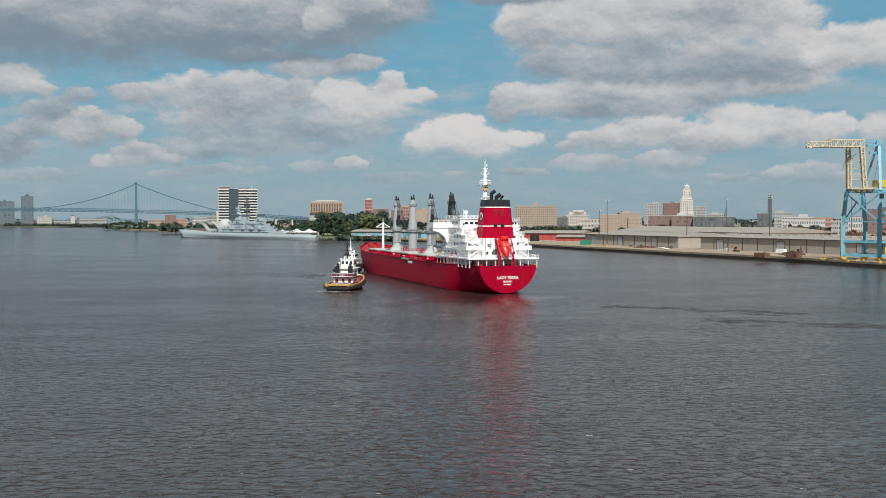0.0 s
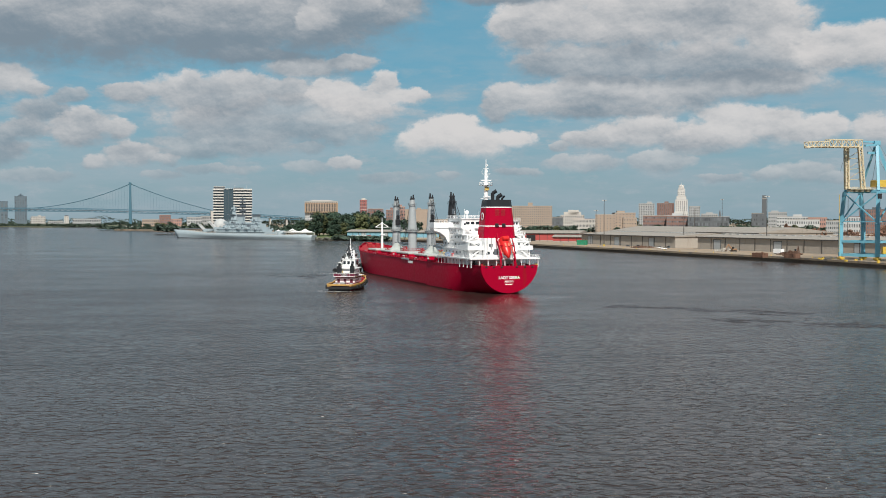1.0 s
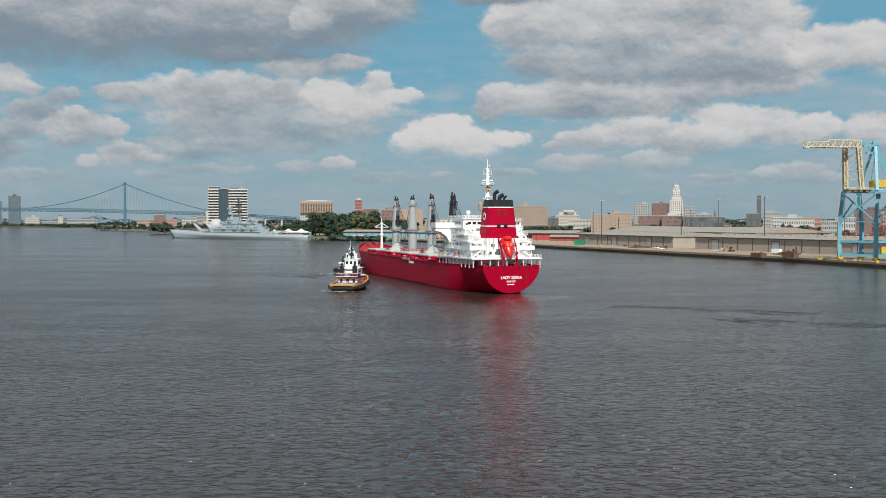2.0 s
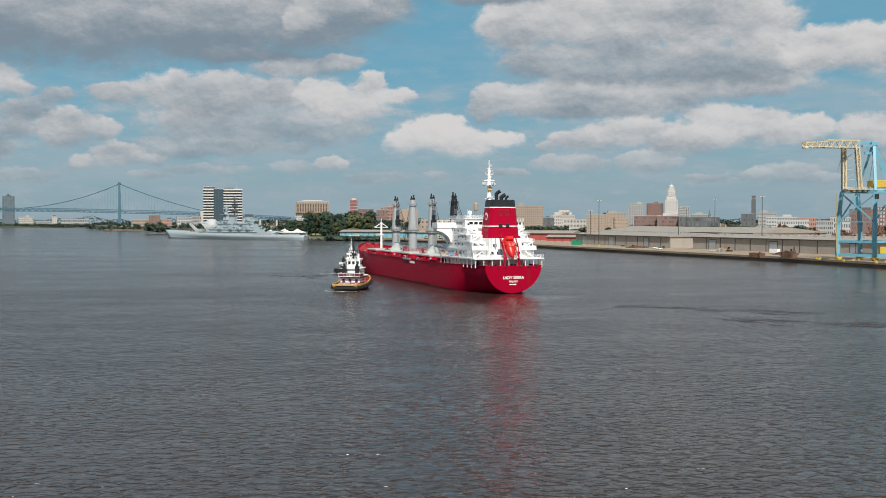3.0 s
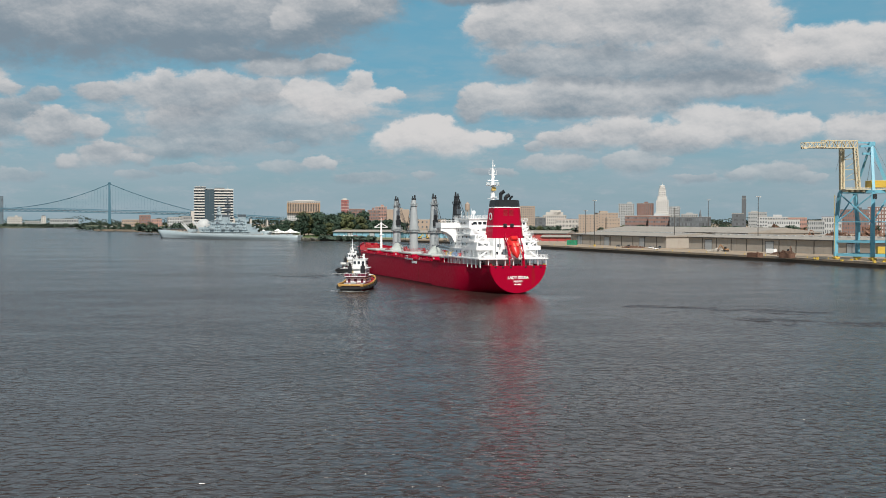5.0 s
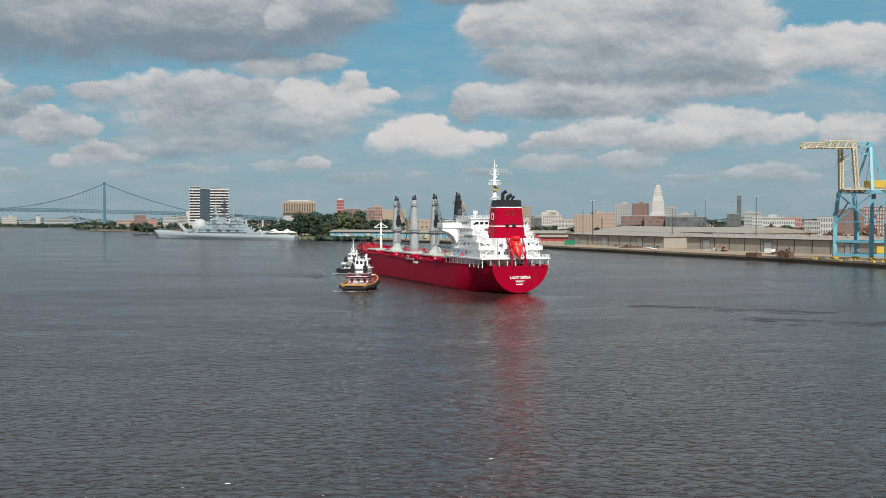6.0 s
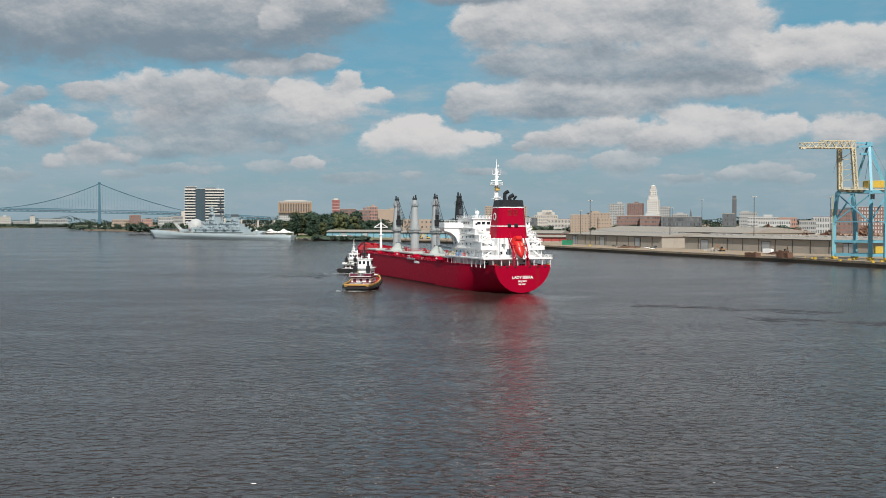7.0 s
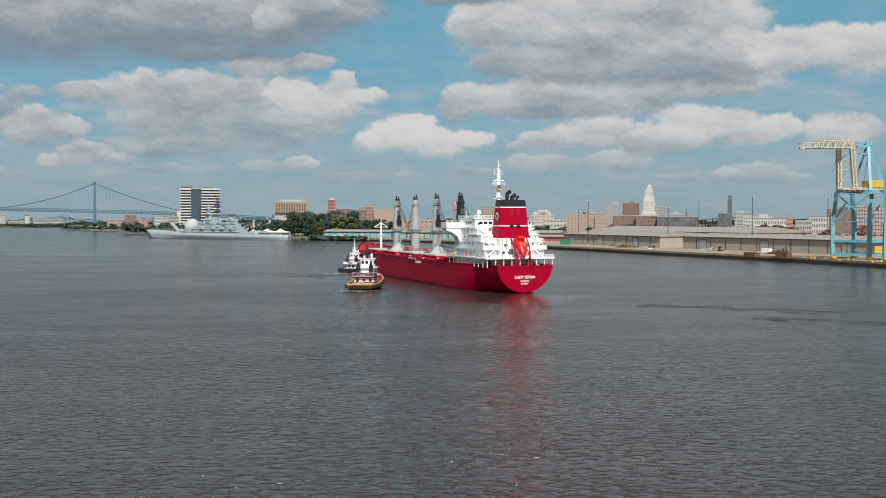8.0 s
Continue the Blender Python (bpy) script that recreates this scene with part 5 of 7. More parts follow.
def gantry_crane():
    c = thing("gantry_crane", "sky blue quay gantry crane with cream lattice boom", "crane", pose(256.5, 687, 3.0))
    A, B, C, D = (-6.3, 9.0), (9.4, -9.5), (25.0, -4.0), (10.0, 15.0)
    portal(c, [A, B, C, D], 3.2, 22.6, 11.6, 42.5, [(1.6, -1.5), (1.0, 1.6), (-2.4, 1.2), (-2.6, -1.6)])
    a1, b1, c1, d1 = (-4.7, 7.5), (10.4, -7.9), (22.6, -2.8), (7.4, 13.4)
    for (p, q) in ((a1, b1), (b1, c1), (c1, d1), (d1, a1)):
        bm = bmesh.new()
        add_beam(bm, (*p, 42.8), (*q, 42.8), 1.6, 2.0)
        part("top_beam", bm, TEAL, c)
    spans = [((*p, 23.5), (*q, 41.5), 0.7) for p, q in ((A, b1), (B, a1), (A, d1), (B, c1))] + [((*p, 24.0), (*q, 24.0), 0.6) for p, q in ((A, B), (B, C), (C, D), (D, A))]
    for p, q, wide in spans:
        bm = bmesh.new()
        add_beam(bm, p, q, wide)
        part("brace", bm, TEAL, c)
    # walkway with machinery
    bm = bmesh.new()
    x0, x1 = -6.5, 24.0
    add_box(bm, x0, x1, -6.5, 1.0, 43.8, 44.2)
    add_rail(bm, [(x0, -6.5, 44.2), (x1, -6.5, 44.2)], 1.1), add_rail(bm, [(x0, 1, 44.2), (x1, 1, 44.2)], 1.1)
    for x in np.arange(x0, x1, 3.6):
        add_box(bm, x, x + 2.0, -5.5, -1.0, 42.4, 43.8, 0.2)
    part("walkway", bm, CREAM, c, "cream rusted walkway")
    bm = bmesh.new()
    add_box(bm, 9.5, 25.5, -6.0, 3.0, 45.2, 49.6, 0.15)
    for x in np.arange(10.5, 25, 1.6):
        add_box(bm, x, x + 0.15, -6.08, -6.0, 45.4, 49.4)
    part("machinery_house", bm, YELLOW, c, "yellow machinery house")
    bm = bmesh.new()
    add_box(bm, 9.5, 12.0, -9.5, -7.0, 38.0, 41.2, 0.2)
    part("cab", bm, BLACK, c, "dark operator cab")
    # raked blue frame to the apex
    bm = bmesh.new()
    apex = (13.0, 2.0, 72.2)
    for p in (b1, c1):
        add_beam(bm, (*p, 43), apex, 1.7, 1.9)
    add_beam(bm, (*d1, 43), (12.5, 4.0, 70.5), 1.0), add_beam(bm, (4.0, -2.0, 70.8), (15.0, 2.5, 71.8), 1.5, 1.2), add_beam(bm, (4.0, 2.0, 73.6), (15.0, 2.5, 73.2), 1.0)
    add_beam(bm, (6.5, 0, 66.5), (13.2, 1.8, 66.5), 1.1, 1.3), add_box(bm, 11.0, 14.8, 0.4, 3.8, 71.2, 74.0, 0.2)
    part("apex_frame", bm, TEAL, c)
    # cream tower and boom
    bm = bmesh.new()
    lattice(bm, (-4.6, 4.2, 44), (-5.2, 4.0, 69.6), 1.9, 2.4, 8, 0.42)
    lattice(bm, (3.0, -2.4, 44), (1.2, -1.6, 69.6), 2.0, 2.4, 8, 0.42)
    for z in (50, 56.5, 63):
        add_beam(bm, (-4.8, 4.0, z), (2.8, -2.0, z + 0.3), 0.45), add_beam(bm, (-4.8, 4, z), (2.8, -2, z + 6), 0.32)
    part("tower", bm, CREAM, c, "cream lattice tower")
    bm = bmesh.new()
    lattice(bm, (-39.0, -22.5, 70.2), (-23.0, -13.0, 71.2), 3.0, 2.8, 5, 0.38)
    lattice(bm, (-23.0, -13.0, 71.6), (2.5, 1.5, 72.4), 3.2, 4.2, 8, 0.42)
    add_box(bm, -40.0, -37.0, -24.0, -21.5, 67.9, 69.2, 0.1)
    part("boom", bm, CREAM, c, "cream rusted lattice boom")
    bm = bmesh.new()
    add_beam(bm, (-39.0, -22.5, 68.6), (2.5, 1.5, 69.8), 1.2, 0.7)
    for k in range(9):
        p = Vector((-39.0, -22.5, 68.7)).lerp(Vector((2.5, 1.5, 69.9)), k / 8)
        add_box(bm, p.x - 0.3, p.x + 0.3, p.y - 2.0, p.y + 2.0, p.z - 0.3, p.z + 0.2)
    part("boom_rail", bm, CREAM, c)
    bm = bmesh.new()
    for p, q in (((8, 1.5, 71), (21, -1, 50)), ((13, 2, 66), (10, 1, 49)), ((-6, 4, 66), (-8.5, 5, 55)), ((14.6, 2, 72), (27, 0, 48))):
        add_beam(bm, p, q, 0.16)
    part("cable", bm, STEEL, c)
    bm = bmesh.new()
    for z in np.arange(5, 40, 4.0):
        add_beam(bm, (A[0] - 1.4, A[1] - 1, z), (A[0] - 1.4, A[1] - 1, z + 4), 0.25)
    add_box(bm, 14, 22, -6.5, -4.0, 4.2, 8.6, 0.15)
    part("cable_drum_house", bm, YELLOW, c)
    return c


def portal_crane():
    c = thing("gantry_crane", "sky blue portal of a second quay crane", "crane", pose(274.8, 650, 3.0))
    A, B, C, D = (-7.3, 9.0), (7.2, -9.5), (25.0, -4.0), (10.0, 15.0)
    portal(c, [A, B, C, D], 3.2, 22.6, 11.6, 55.0, [(0.2, -0.2), (0.2, 0.2), (-0.4, 0.2), (-0.4, -0.2)])
    bm = bmesh.new()
    for p, q in ((A, B), (B, C), (C, D), (D, A)):
        add_beam(bm, (*p, 54), (*q, 54), 1.8, 2.2)
    part("top_beam", bm, TEAL, c)
    return c


gantry_crane()
portal_crane()


# ---------------------------------------------------------------- quay
def along(line, step):
    out, carry = [], 0.0
    for (x0, y0), (x1, y1) in zip(line, line[1:]):
        n = math.hypot(x1 - x0, y1 - y0)
        while carry < n:
            k = carry / n
            out.append((x0 + (x1 - x0) * k, y0 + (y1 - y0) * k, math.degrees(math.atan2(y1 - y0, x1 - x0))))
            carry += step
        carry -= n
    return out


quay = thing("quay_wall", "dark timber faced quay wall with concrete cap", "quay", kind="structure")
visible = quay_edge[1:]
visible = [(285, 570)] + visible
for (x0, y0), (x1, y1) in zip(visible, visible[1:]):
    bm = bmesh.new()
    L = math.hypot(x1 - x0, y1 - y0)
    add_box(bm, 0, L, -0.4, 1.6, 1.9, 3.4, 0.06)
    cap = part("cap", bm, GROUND, quay, "weathered concrete cap")
    cap.matrix_basis = pose(x0, y0, 0, 0, 0, math.degrees(math.atan2(y1 - y0, x1 - x0)))
    # sheeting darker than the piles, so that the gaps between them are dark
    bm = bmesh.new()
    add_box(bm, 0, L, 0.15, 0.5, -1.5, 2.2)
    face = part("sheeting", bm, TIMBER, quay)
    face.matrix_basis = cap.matrix_basis.copy()
bm = bmesh.new()
add_box(bm, -0.5, 0.5, -0.9, 0.1, -2.0, 2.7)
pile = bpy.data.meshes.new("pile")
bm.to_mesh(pile), bm.free()
pile.materials.append(PILE)
for x, y, a in along(visible[:7], 3.3):
    share("pile", pile, quay, pose(x, y, 0, 0, 0, a) @ pose(0, -0.12, 0))
bm = bmesh.new()
add_tube(bm, (0, 0, 0), (0, 0, 0.55), 0.3, 0.25, 10), add_tube(bm, (0, 0, 0.55), (0, 0, 0.85), 0.42, 0.4, 10)
bollard = bpy.data.meshes.new("bollard")
bm.to_mesh(bollard), bm.free()
bollard.materials.append(YELLOW)
for x, y, a in along(visible[:6], 22.0):
    b = thing("bollard", "yellow cast mooring bollard on the quay cap", "bollard", pose(x + 0.4, y + 0.2, 3.45), group="bollards along the quay")
    share("post", bollard, b, Matrix())


# ---------------------------------------------------------------- sheds
def shed(name, label, x, y, turn, length, depth, eave, rise, wall, roof, doors=(), bay=9.0, ridge=0.5, door_w=6.5, door_h=6.8, dark_door=None):
    """Long shed: origin at its front corner on the ground, front along +x, depth along +y."""
    s = thing(name, label, "warehouse", pose(x, y, 3.0, 0, 0, turn))
    bm = bmesh.new()
    lo = [(0, 0), (length, 0), (length, depth), (0, depth)]
    add_prism(bm, lo, -0.3, eave)
    n = int(length / 1.1)
    part("wall", bm, wall, s)
    bm = bmesh.new()
    r = depth * ridge
    prof = [(-1.2, eave + 0.02), (r, eave + rise), (depth + 1.0, eave + 0.02), (depth + 1.0, eave - 0.4), (-1.2, eave - 0.4)]
    f0 = [bm.verts.new((-1.0, a, b)) for a, b in prof]
    f1 = [bm.verts.new((length + 1.0, a, b)) for a, b in prof]
    bm.faces.new(f0), bm.faces.new(f1[::-1])
    for i in range(5):
        bm.faces.new((f0[(i + 1) % 5], f0[i], f1[i], f1[(i + 1) % 5]))
    bmesh.ops.recalc_face_normals(bm, faces=bm.faces)
    part("roof", bm, roof, s)
    bm = bmesh.new()
    add_box(bm, -1.05, length + 1.05, -1.3, -1.15, eave - 0.75, eave + 0.06)
    part("gutter", bm, DARK_TRIM, s, "dark bronze gutter")
    me = bpy.data.meshes.new("downpipe")
    bm = bmesh.new()
    add_box(bm, -0.22, 0.22, -0.35, -0.02, 0, eave - 0.4)
    bm.to_mesh(me), bm.free()
    me.materials.append(DARK_TRIM)
    k = bay
    while k < length - 2:
        share("downpipe", me, s, pose(k, 0, 0))
        k += bay
    rib = bpy.data.meshes.new("cladding_rib")
    bm = bmesh.new()
    for i in range(int(length / 0.9)):
        add_box(bm, i * 0.9, i * 0.9 + 0.18, -0.07, 0.0, 0.9, eave - 0.4)
    bm.to_mesh(rib), bm.free()
    rib.materials.append(wall)
    tagged(share("cladding_rib", rib, s, Matrix()), kind="stuff")
    for d in doors:
        bm = bmesh.new()
        add_box(bm, d, d + door_w, -0.16, -0.08, 0, door_h)
        for i in range(10):
            add_box(bm, d + 0.1, d + door_w - 0.1, -0.22, -0.16, i * door_h / 10, i * door_h / 10 + door_h / 16)
        part("roller_door", bm, dark_door or SHUTTER, s)
        bm = bmesh.new()
        add_box(bm, d - 0.35, d - 0.02, -0.3, -0.08, 0, door_h + 0.4), add_box(bm, d + door_w + 0.02, d + door_w + 0.35, -0.3, -0.08, 0, door_h + 0.4)
        add_box(bm, d - 0.35, d + door_w + 0.35, -0.3, -0.08, door_h + 0.02, door_h + 0.4)
        part("door_frame", bm, DARK_TRIM, s)
    bm = bmesh.new()
    add_box(bm, 0, length, -0.1, -0.02, 0, 0.9)
    part("plinth", bm, CONCRETE, s)
    return s


def heading(x0, y0, x1, y1):
    return math.degrees(math.atan2(y1 - y0, x1 - x0))


near_shed = shed("warehouse", "long beige corrugated quay warehouse with flat pale roof", 219, 945, heading(219, 945, 325, 700), 268, 62, 10.4, 2.6, SHED, SHED_ROOF, doors=(22, 96, 180), bay=18.5, door_w=9, door_h=8)
back_shed = shed("warehouse", "beige corrugated warehouse with three grey roller doors", 144, 1128, heading(144, 1128, 205, 968), 171, 70, 10.0, 3.0, SHED, SHED_ROOF, doors=(14, 66, 128), bay=19.5, door_w=9, door_h=8)
shed("warehouse", "beige warehouse with pale ridge roof set back from the quay", 262, 1130, heading(219, 945, 325, 700), 95, 90, 12.0, 5.0, SHED, SHED_ROOF)
shed("warehouse", "pale roofed warehouse set behind the others", 205, 1330, heading(144, 1128, 205, 968), 190, 80, 11.0, 5.5, SHED, SHED_ROOF)
# no opening is cut: the bay's inner shade is a black door panel
red_shed = shed("warehouse", "faded red shed, its open bay a panel painted black as shade", 88, 1268, -20, 72, 50, 9.0, 3.0, RED_SHED, SHED_ROOF, doors=(12,), door_w=10, door_h=6.5, dark_door=BLACK)
shed("warehouse", "low faded red lean-to beside the red shed", 124, 1215, -24, 34, 16, 5.6, 2.2, RED_SHED, SHED_ROOF)
blue_a = shed("warehouse", "faded blue river shed with white trim", -122, 1478, -14, 92, 36, 8.0, 2.6, BLUE_SHED, SHED_ROOF, doors=(20, 50), bay=8)
blue_b = shed("warehouse", "pale blue river shed with low roof", -28, 1436, -18, 80, 36, 7.5, 2.4, BLUE_SHED, SHED_ROOF, doors=(30,), bay=8)

# skylight strips on the near roofs
bm = bmesh.new()
for i in range(26):
    add_box(bm, 6 + i * 9.6, 10 + i * 9.6, 20, 21.2, 12.3, 12.9)
part("skylight", bm, OFFICE, near_shed, "white skylights")
bm = bmesh.new()
for i in range(30):
    add_box(bm, 4 + i * 5.4, 7 + i * 5.4, 28, 29, 12.5, 13.2)
part("skylight", bm, OFFICE, back_shed, "white skylights")


# ---------------------------------------------------------------- yard things
def light_pole(x, y, h):
    p = thing("light_pole", "tall dark steel yard light pole with lamp heads", "light pole", pose(x, y, 3.0), group="yard light poles")
    bm = bmesh.new()
    add_box(bm, -0.9, 0.9, -0.9, 0.9, -0.2, 1.6, 0.1)
    part("base", bm, YELLOW, p)
    bm = bmesh.new()
    add_tube(bm, (0, 0, 1.6), (0, 0, h), 0.42, 0.22, 8)
    part("pole", bm, DARK_TRIM, p)
    bm = bmesh.new()
    add_tube(bm, (0, 0, h - 0.2), (0, 0, h), 1.5, 1.5, 8)
    part("lamp_ring", bm, STEEL, p)
    for k in range(6):
        a = k * math.pi / 3
        bm = bmesh.new()
        add_box(bm, 1.6 * math.cos(a) - 0.45, 1.6 * math.cos(a) + 0.45, 1.6 * math.sin(a) - 0.45, 1.6 * math.sin(a) + 0.45, h - 0.9, h - 0.1)
        part("lamp_head", bm, OFFICE, p)


for x, y, h in ((152, 1030, 43), (216, 985, 36), (331, 1300, 48), (262, 892, 44), (371, 1010, 46), (156, 1110, 34), (345, 1500, 40)):
    light_pole(x, y, h)


def car(x, y, turn, paint, label, tall=0.0):
    c = thing("car", label, "car", pose(x, y, 3.0, 0, 0, turn), group="parked cars")
    bm = bmesh.new()
    add_prism(bm, [(-2.3, -0.9), (2.3, -0.9), (2.3, 0.9), (-2.3, 0.9)], 0.45, 1.05 + tall * 0.4, top=[(-2.2, -0.85), (2.2, -0.85), (2.2, 0.85), (-2.2, 0.85)])
    part("body", bm, paint, c)
    bm = bmesh.new()
    add_prism(bm, [(-1.6, -0.82), (0.9, -0.82), (0.9, 0.82), (-1.6, 0.82)], 1.05 + tall * 0.4, 1.55 + tall, top=[(-1.3, -0.7), (0.4, -0.7), (0.4, 0.7), (-1.3, 0.7)])
    part("cabin", bm, GLASS, c)
    for wx in (-1.45, 1.45):
        for wy in (-0.85, 0.85):
            bm = bmesh.new()
            add_tube(bm, (wx, wy - 0.12, 0.36), (wx, wy + 0.12, 0.36), 0.36, seg=12)
            part("wheel", bm, RUBBER, c)


for x, y, tn, paint, lab, tall in ((178, 1000, 112, BLACK, "black parked pickup truck on the quay", 0.5), (190, 962, 20, WHITE, "white parked car on the dusty quay", 0),
                                   (196, 955, 100, SLATE, "dark grey parked van on the quay", 0.6), (186, 925, 15, WHITE, "white parked car at the quay side", 0),
                                   (172, 1018, 110, SLATE, "dark parked car by the warehouse", 0.1)):
    car(x, y, tn, paint, lab, tall)


def open_box(name, label, x, y, turn, w, d, h, paint, seed):
    """A scrap skip with posts and a ragged load."""
    rnd = random.Random(seed)
    b = thing(name, label, "skip", pose(x, y, 3.0, 0, 0, turn))
    bm = bmesh.new()
    t = 0.25
    add_box(bm, -w / 2, w / 2, -d / 2, d / 2, 0, t)
    for a in ((-w / 2, w / 2, -d / 2, -d / 2 + t), (-w / 2, w / 2, d / 2 - t, d / 2), (-w / 2, -w / 2 + t, -d / 2 + t, d / 2 - t), (w / 2 - t, w / 2, -d / 2 + t, d / 2 - t)):
        add_box(bm, *a, t, h)
    for k in np.arange(-w / 2, w / 2, 1.0):
        add_box(bm, k, k + 0.25, -d / 2 - 0.15, -d / 2, 0, h + rnd.random() * 0.5)
    part("tub", bm, paint, b)
    bm = bmesh.new()
    for _ in range(40):
        c = Vector((rnd.uniform(-w / 2, w / 2) * 0.85, rnd.uniform(-d / 2, d / 2) * 0.8, h * rnd.uniform(0.5, 1.05)))
        add_beam(bm, c, c + Vector((rnd.gauss(0, 1.2), rnd.gauss(0, 1), rnd.gauss(0, 0.4))), 0.3, 0.5)
    part("scrap_load", bm, RUST, b)


open_box("scrap_skip", "rusty steel scrap skip filled to the brim", 213, 742, -65, 10.5, 4.5, 2.9, RUST, 1)
open_box("scrap_skip", "rusty steel scrap skip with ragged load", 230, 728, -62, 10.0, 4.5, 3.0, RUST, 2)
open_box("dumpster", "green steel dumpster by the warehouse", 139, 1085, -30, 9.5, 4, 4.6, mat("green_dumpster_paint", (0.03, 0.26, 0.14), 0.5), 3)
bm = bmesh.new()
add_box(bm, -4, 4, -1.5, 1.5, 0.4, 3.6, 0.1), add_box(bm, -3.4, -2.0, -1.6, -1.5, 0.5, 2.6), add_box(bm, 0.5, 3.0, -1.6, -1.5, 1.6, 2.8)
trailer = thing("site_trailer", "white site office trailer on the quay", "trailer", pose(247, 812, 3.0, 0, 0, -60))
part("body", bm, WHITE, trailer)
bm = bmesh.new()
for k in (-3, 3):
    add_box(bm, k - 0.4, k + 0.4, -1.2, 1.2, 0, 0.4)
part("skid", bm, DARK_TRIM, trailer)


def excavator(x, y, turn, paint, label):
    e = thing("excavator", label, "excavator", pose(x, y, 3.0, 0, 0, turn))
    bm = bmesh.new()
    for s in (-1, 1):
        add_prism(bm, [(-2.2, s * 1.2 - 0.35), (2.2, s * 1.2 - 0.35), (2.2, s * 1.2 + 0.35), (-2.2, s * 1.2 + 0.35)], 0, 0.95, top=[(-1.9, s * 1.2 - 0.35), (1.9, s * 1.2 - 0.35), (1.9, s * 1.2 + 0.35), (-1.9, s * 1.2 + 0.35)])
    part("track", bm, RUBBER, e)
    bm = bmesh.new()
    add_box(bm, -2.4, 1.4, -1.4, 1.4, 1.0, 2.3, 0.15)
    part("body", bm, paint, e)
    bm = bmesh.new()
    add_box(bm, 0.2, 1.7, 0.2, 1.4, 2.3, 3.7, 0.1)
    part("cab", bm, GLASS, e)
    bm = bmesh.new()
    add_beam(bm, (1.2, -0.4, 2.0), (4.6, -0.4, 5.6), 0.55, 0.8), add_beam(bm, (4.6, -0.4, 5.6), (6.8, -0.4, 2.6), 0.45, 0.6)
    part("arm", bm, paint, e)
    bm = bmesh.new()
    for k in range(5):
        a = k * 1.2566
        add_beam(bm, (6.8, -0.4, 2.6), (6.8 + 0.9 * math.cos(a), -0.4 + 0.9 * math.sin(a), 1.6), 0.25)
        add_beam(bm, (6.8 + 0.9 * math.cos(a), -0.4 + 0.9 * math.sin(a), 1.6), (6.8 + 0.3 * math.cos(a), -0.4 + 0.3 * math.sin(a), 0.7), 0.22)
    part("grab", bm, RUST, e)


excavator(229, 868, 200, mat("orange_rusted_paint", (0.30, 0.17, 0.09), 0.6, stain=(0.2, 0.09, 0.05)), "orange rusted scrap excavator with grab")
excavator(258, 806, 60, RUST, "rusty brown scrap excavator beside the shed")
for i, (x, y) in enumerate(((-8, 1405), (2, 1398), (10, 1392))):
    excavator(x, y, 40 + 70 * i, YELLOW, "yellow excavator on the far quay")


def rubble(x, y, r, h, n, seed, material, label, size=0.9, name="rubble_heap"):
    rnd = random.Random(seed)
    bm = bmesh.new()
    for _ in range(n):
        k, a = rnd.random() ** 0.6, rnd.random() * 6.283
        px, py = r * k * math.cos(a), r * 0.6 * k * math.sin(a)
        z = h * (1 - k) * rnd.random() ** 0.4
        s = size * (0.4 + rnd.random())
        q = Euler((rnd.random() * 3, rnd.random() * 3, rnd.random() * 3)).to_matrix().to_4x4()
        v = add_box(bm, -s, s, -s * 0.6, s * 0.6, -s * 0.35, s * 0.35)
        bmesh.ops.transform(bm, matrix=Matrix.Translation((px, py, z)) @ q, verts=v)
    ob = tagged(part(name, bm, material), label, "heap", kind="stuff")
    ob.matrix_basis = pose(x, y, 3.0)


rubble(222, 872, 7, 2.4, 90, 4, CONCRETE, "pale broken concrete heap on the quay")
rubble(178, 978, 10, 1.0, 60, 5, RUST, "low rusty scrap line on the quay")
rubble(250, 795, 9, 2.6, 110, 6, RUST, "rusty scrap heap beside the skips", 0.8)
for i in range(6):
    rubble(340 + i * 27, 1090 - i * 12, 27, 21 - (i % 3) * 3, 460, 20 + i, RUST, "tall brown scrap metal heap behind the warehouse", 1.5, "scrap_heap")
rnd = random.Random(9)
block = pane_mesh(1.6, 1.0, YELLOW, 0.6)
for i in range(9):
    x, y = 236 + rnd.random() * 22, 716 - i * 9
    b = thing("barrier_block", "yellow concrete barrier block on the quay", "barrier", pose(x - i * -1.5, y, 3.5, 0, 0, rnd.random() * 90), group="quay barrier blocks")
    share("block", block, b, Matrix())

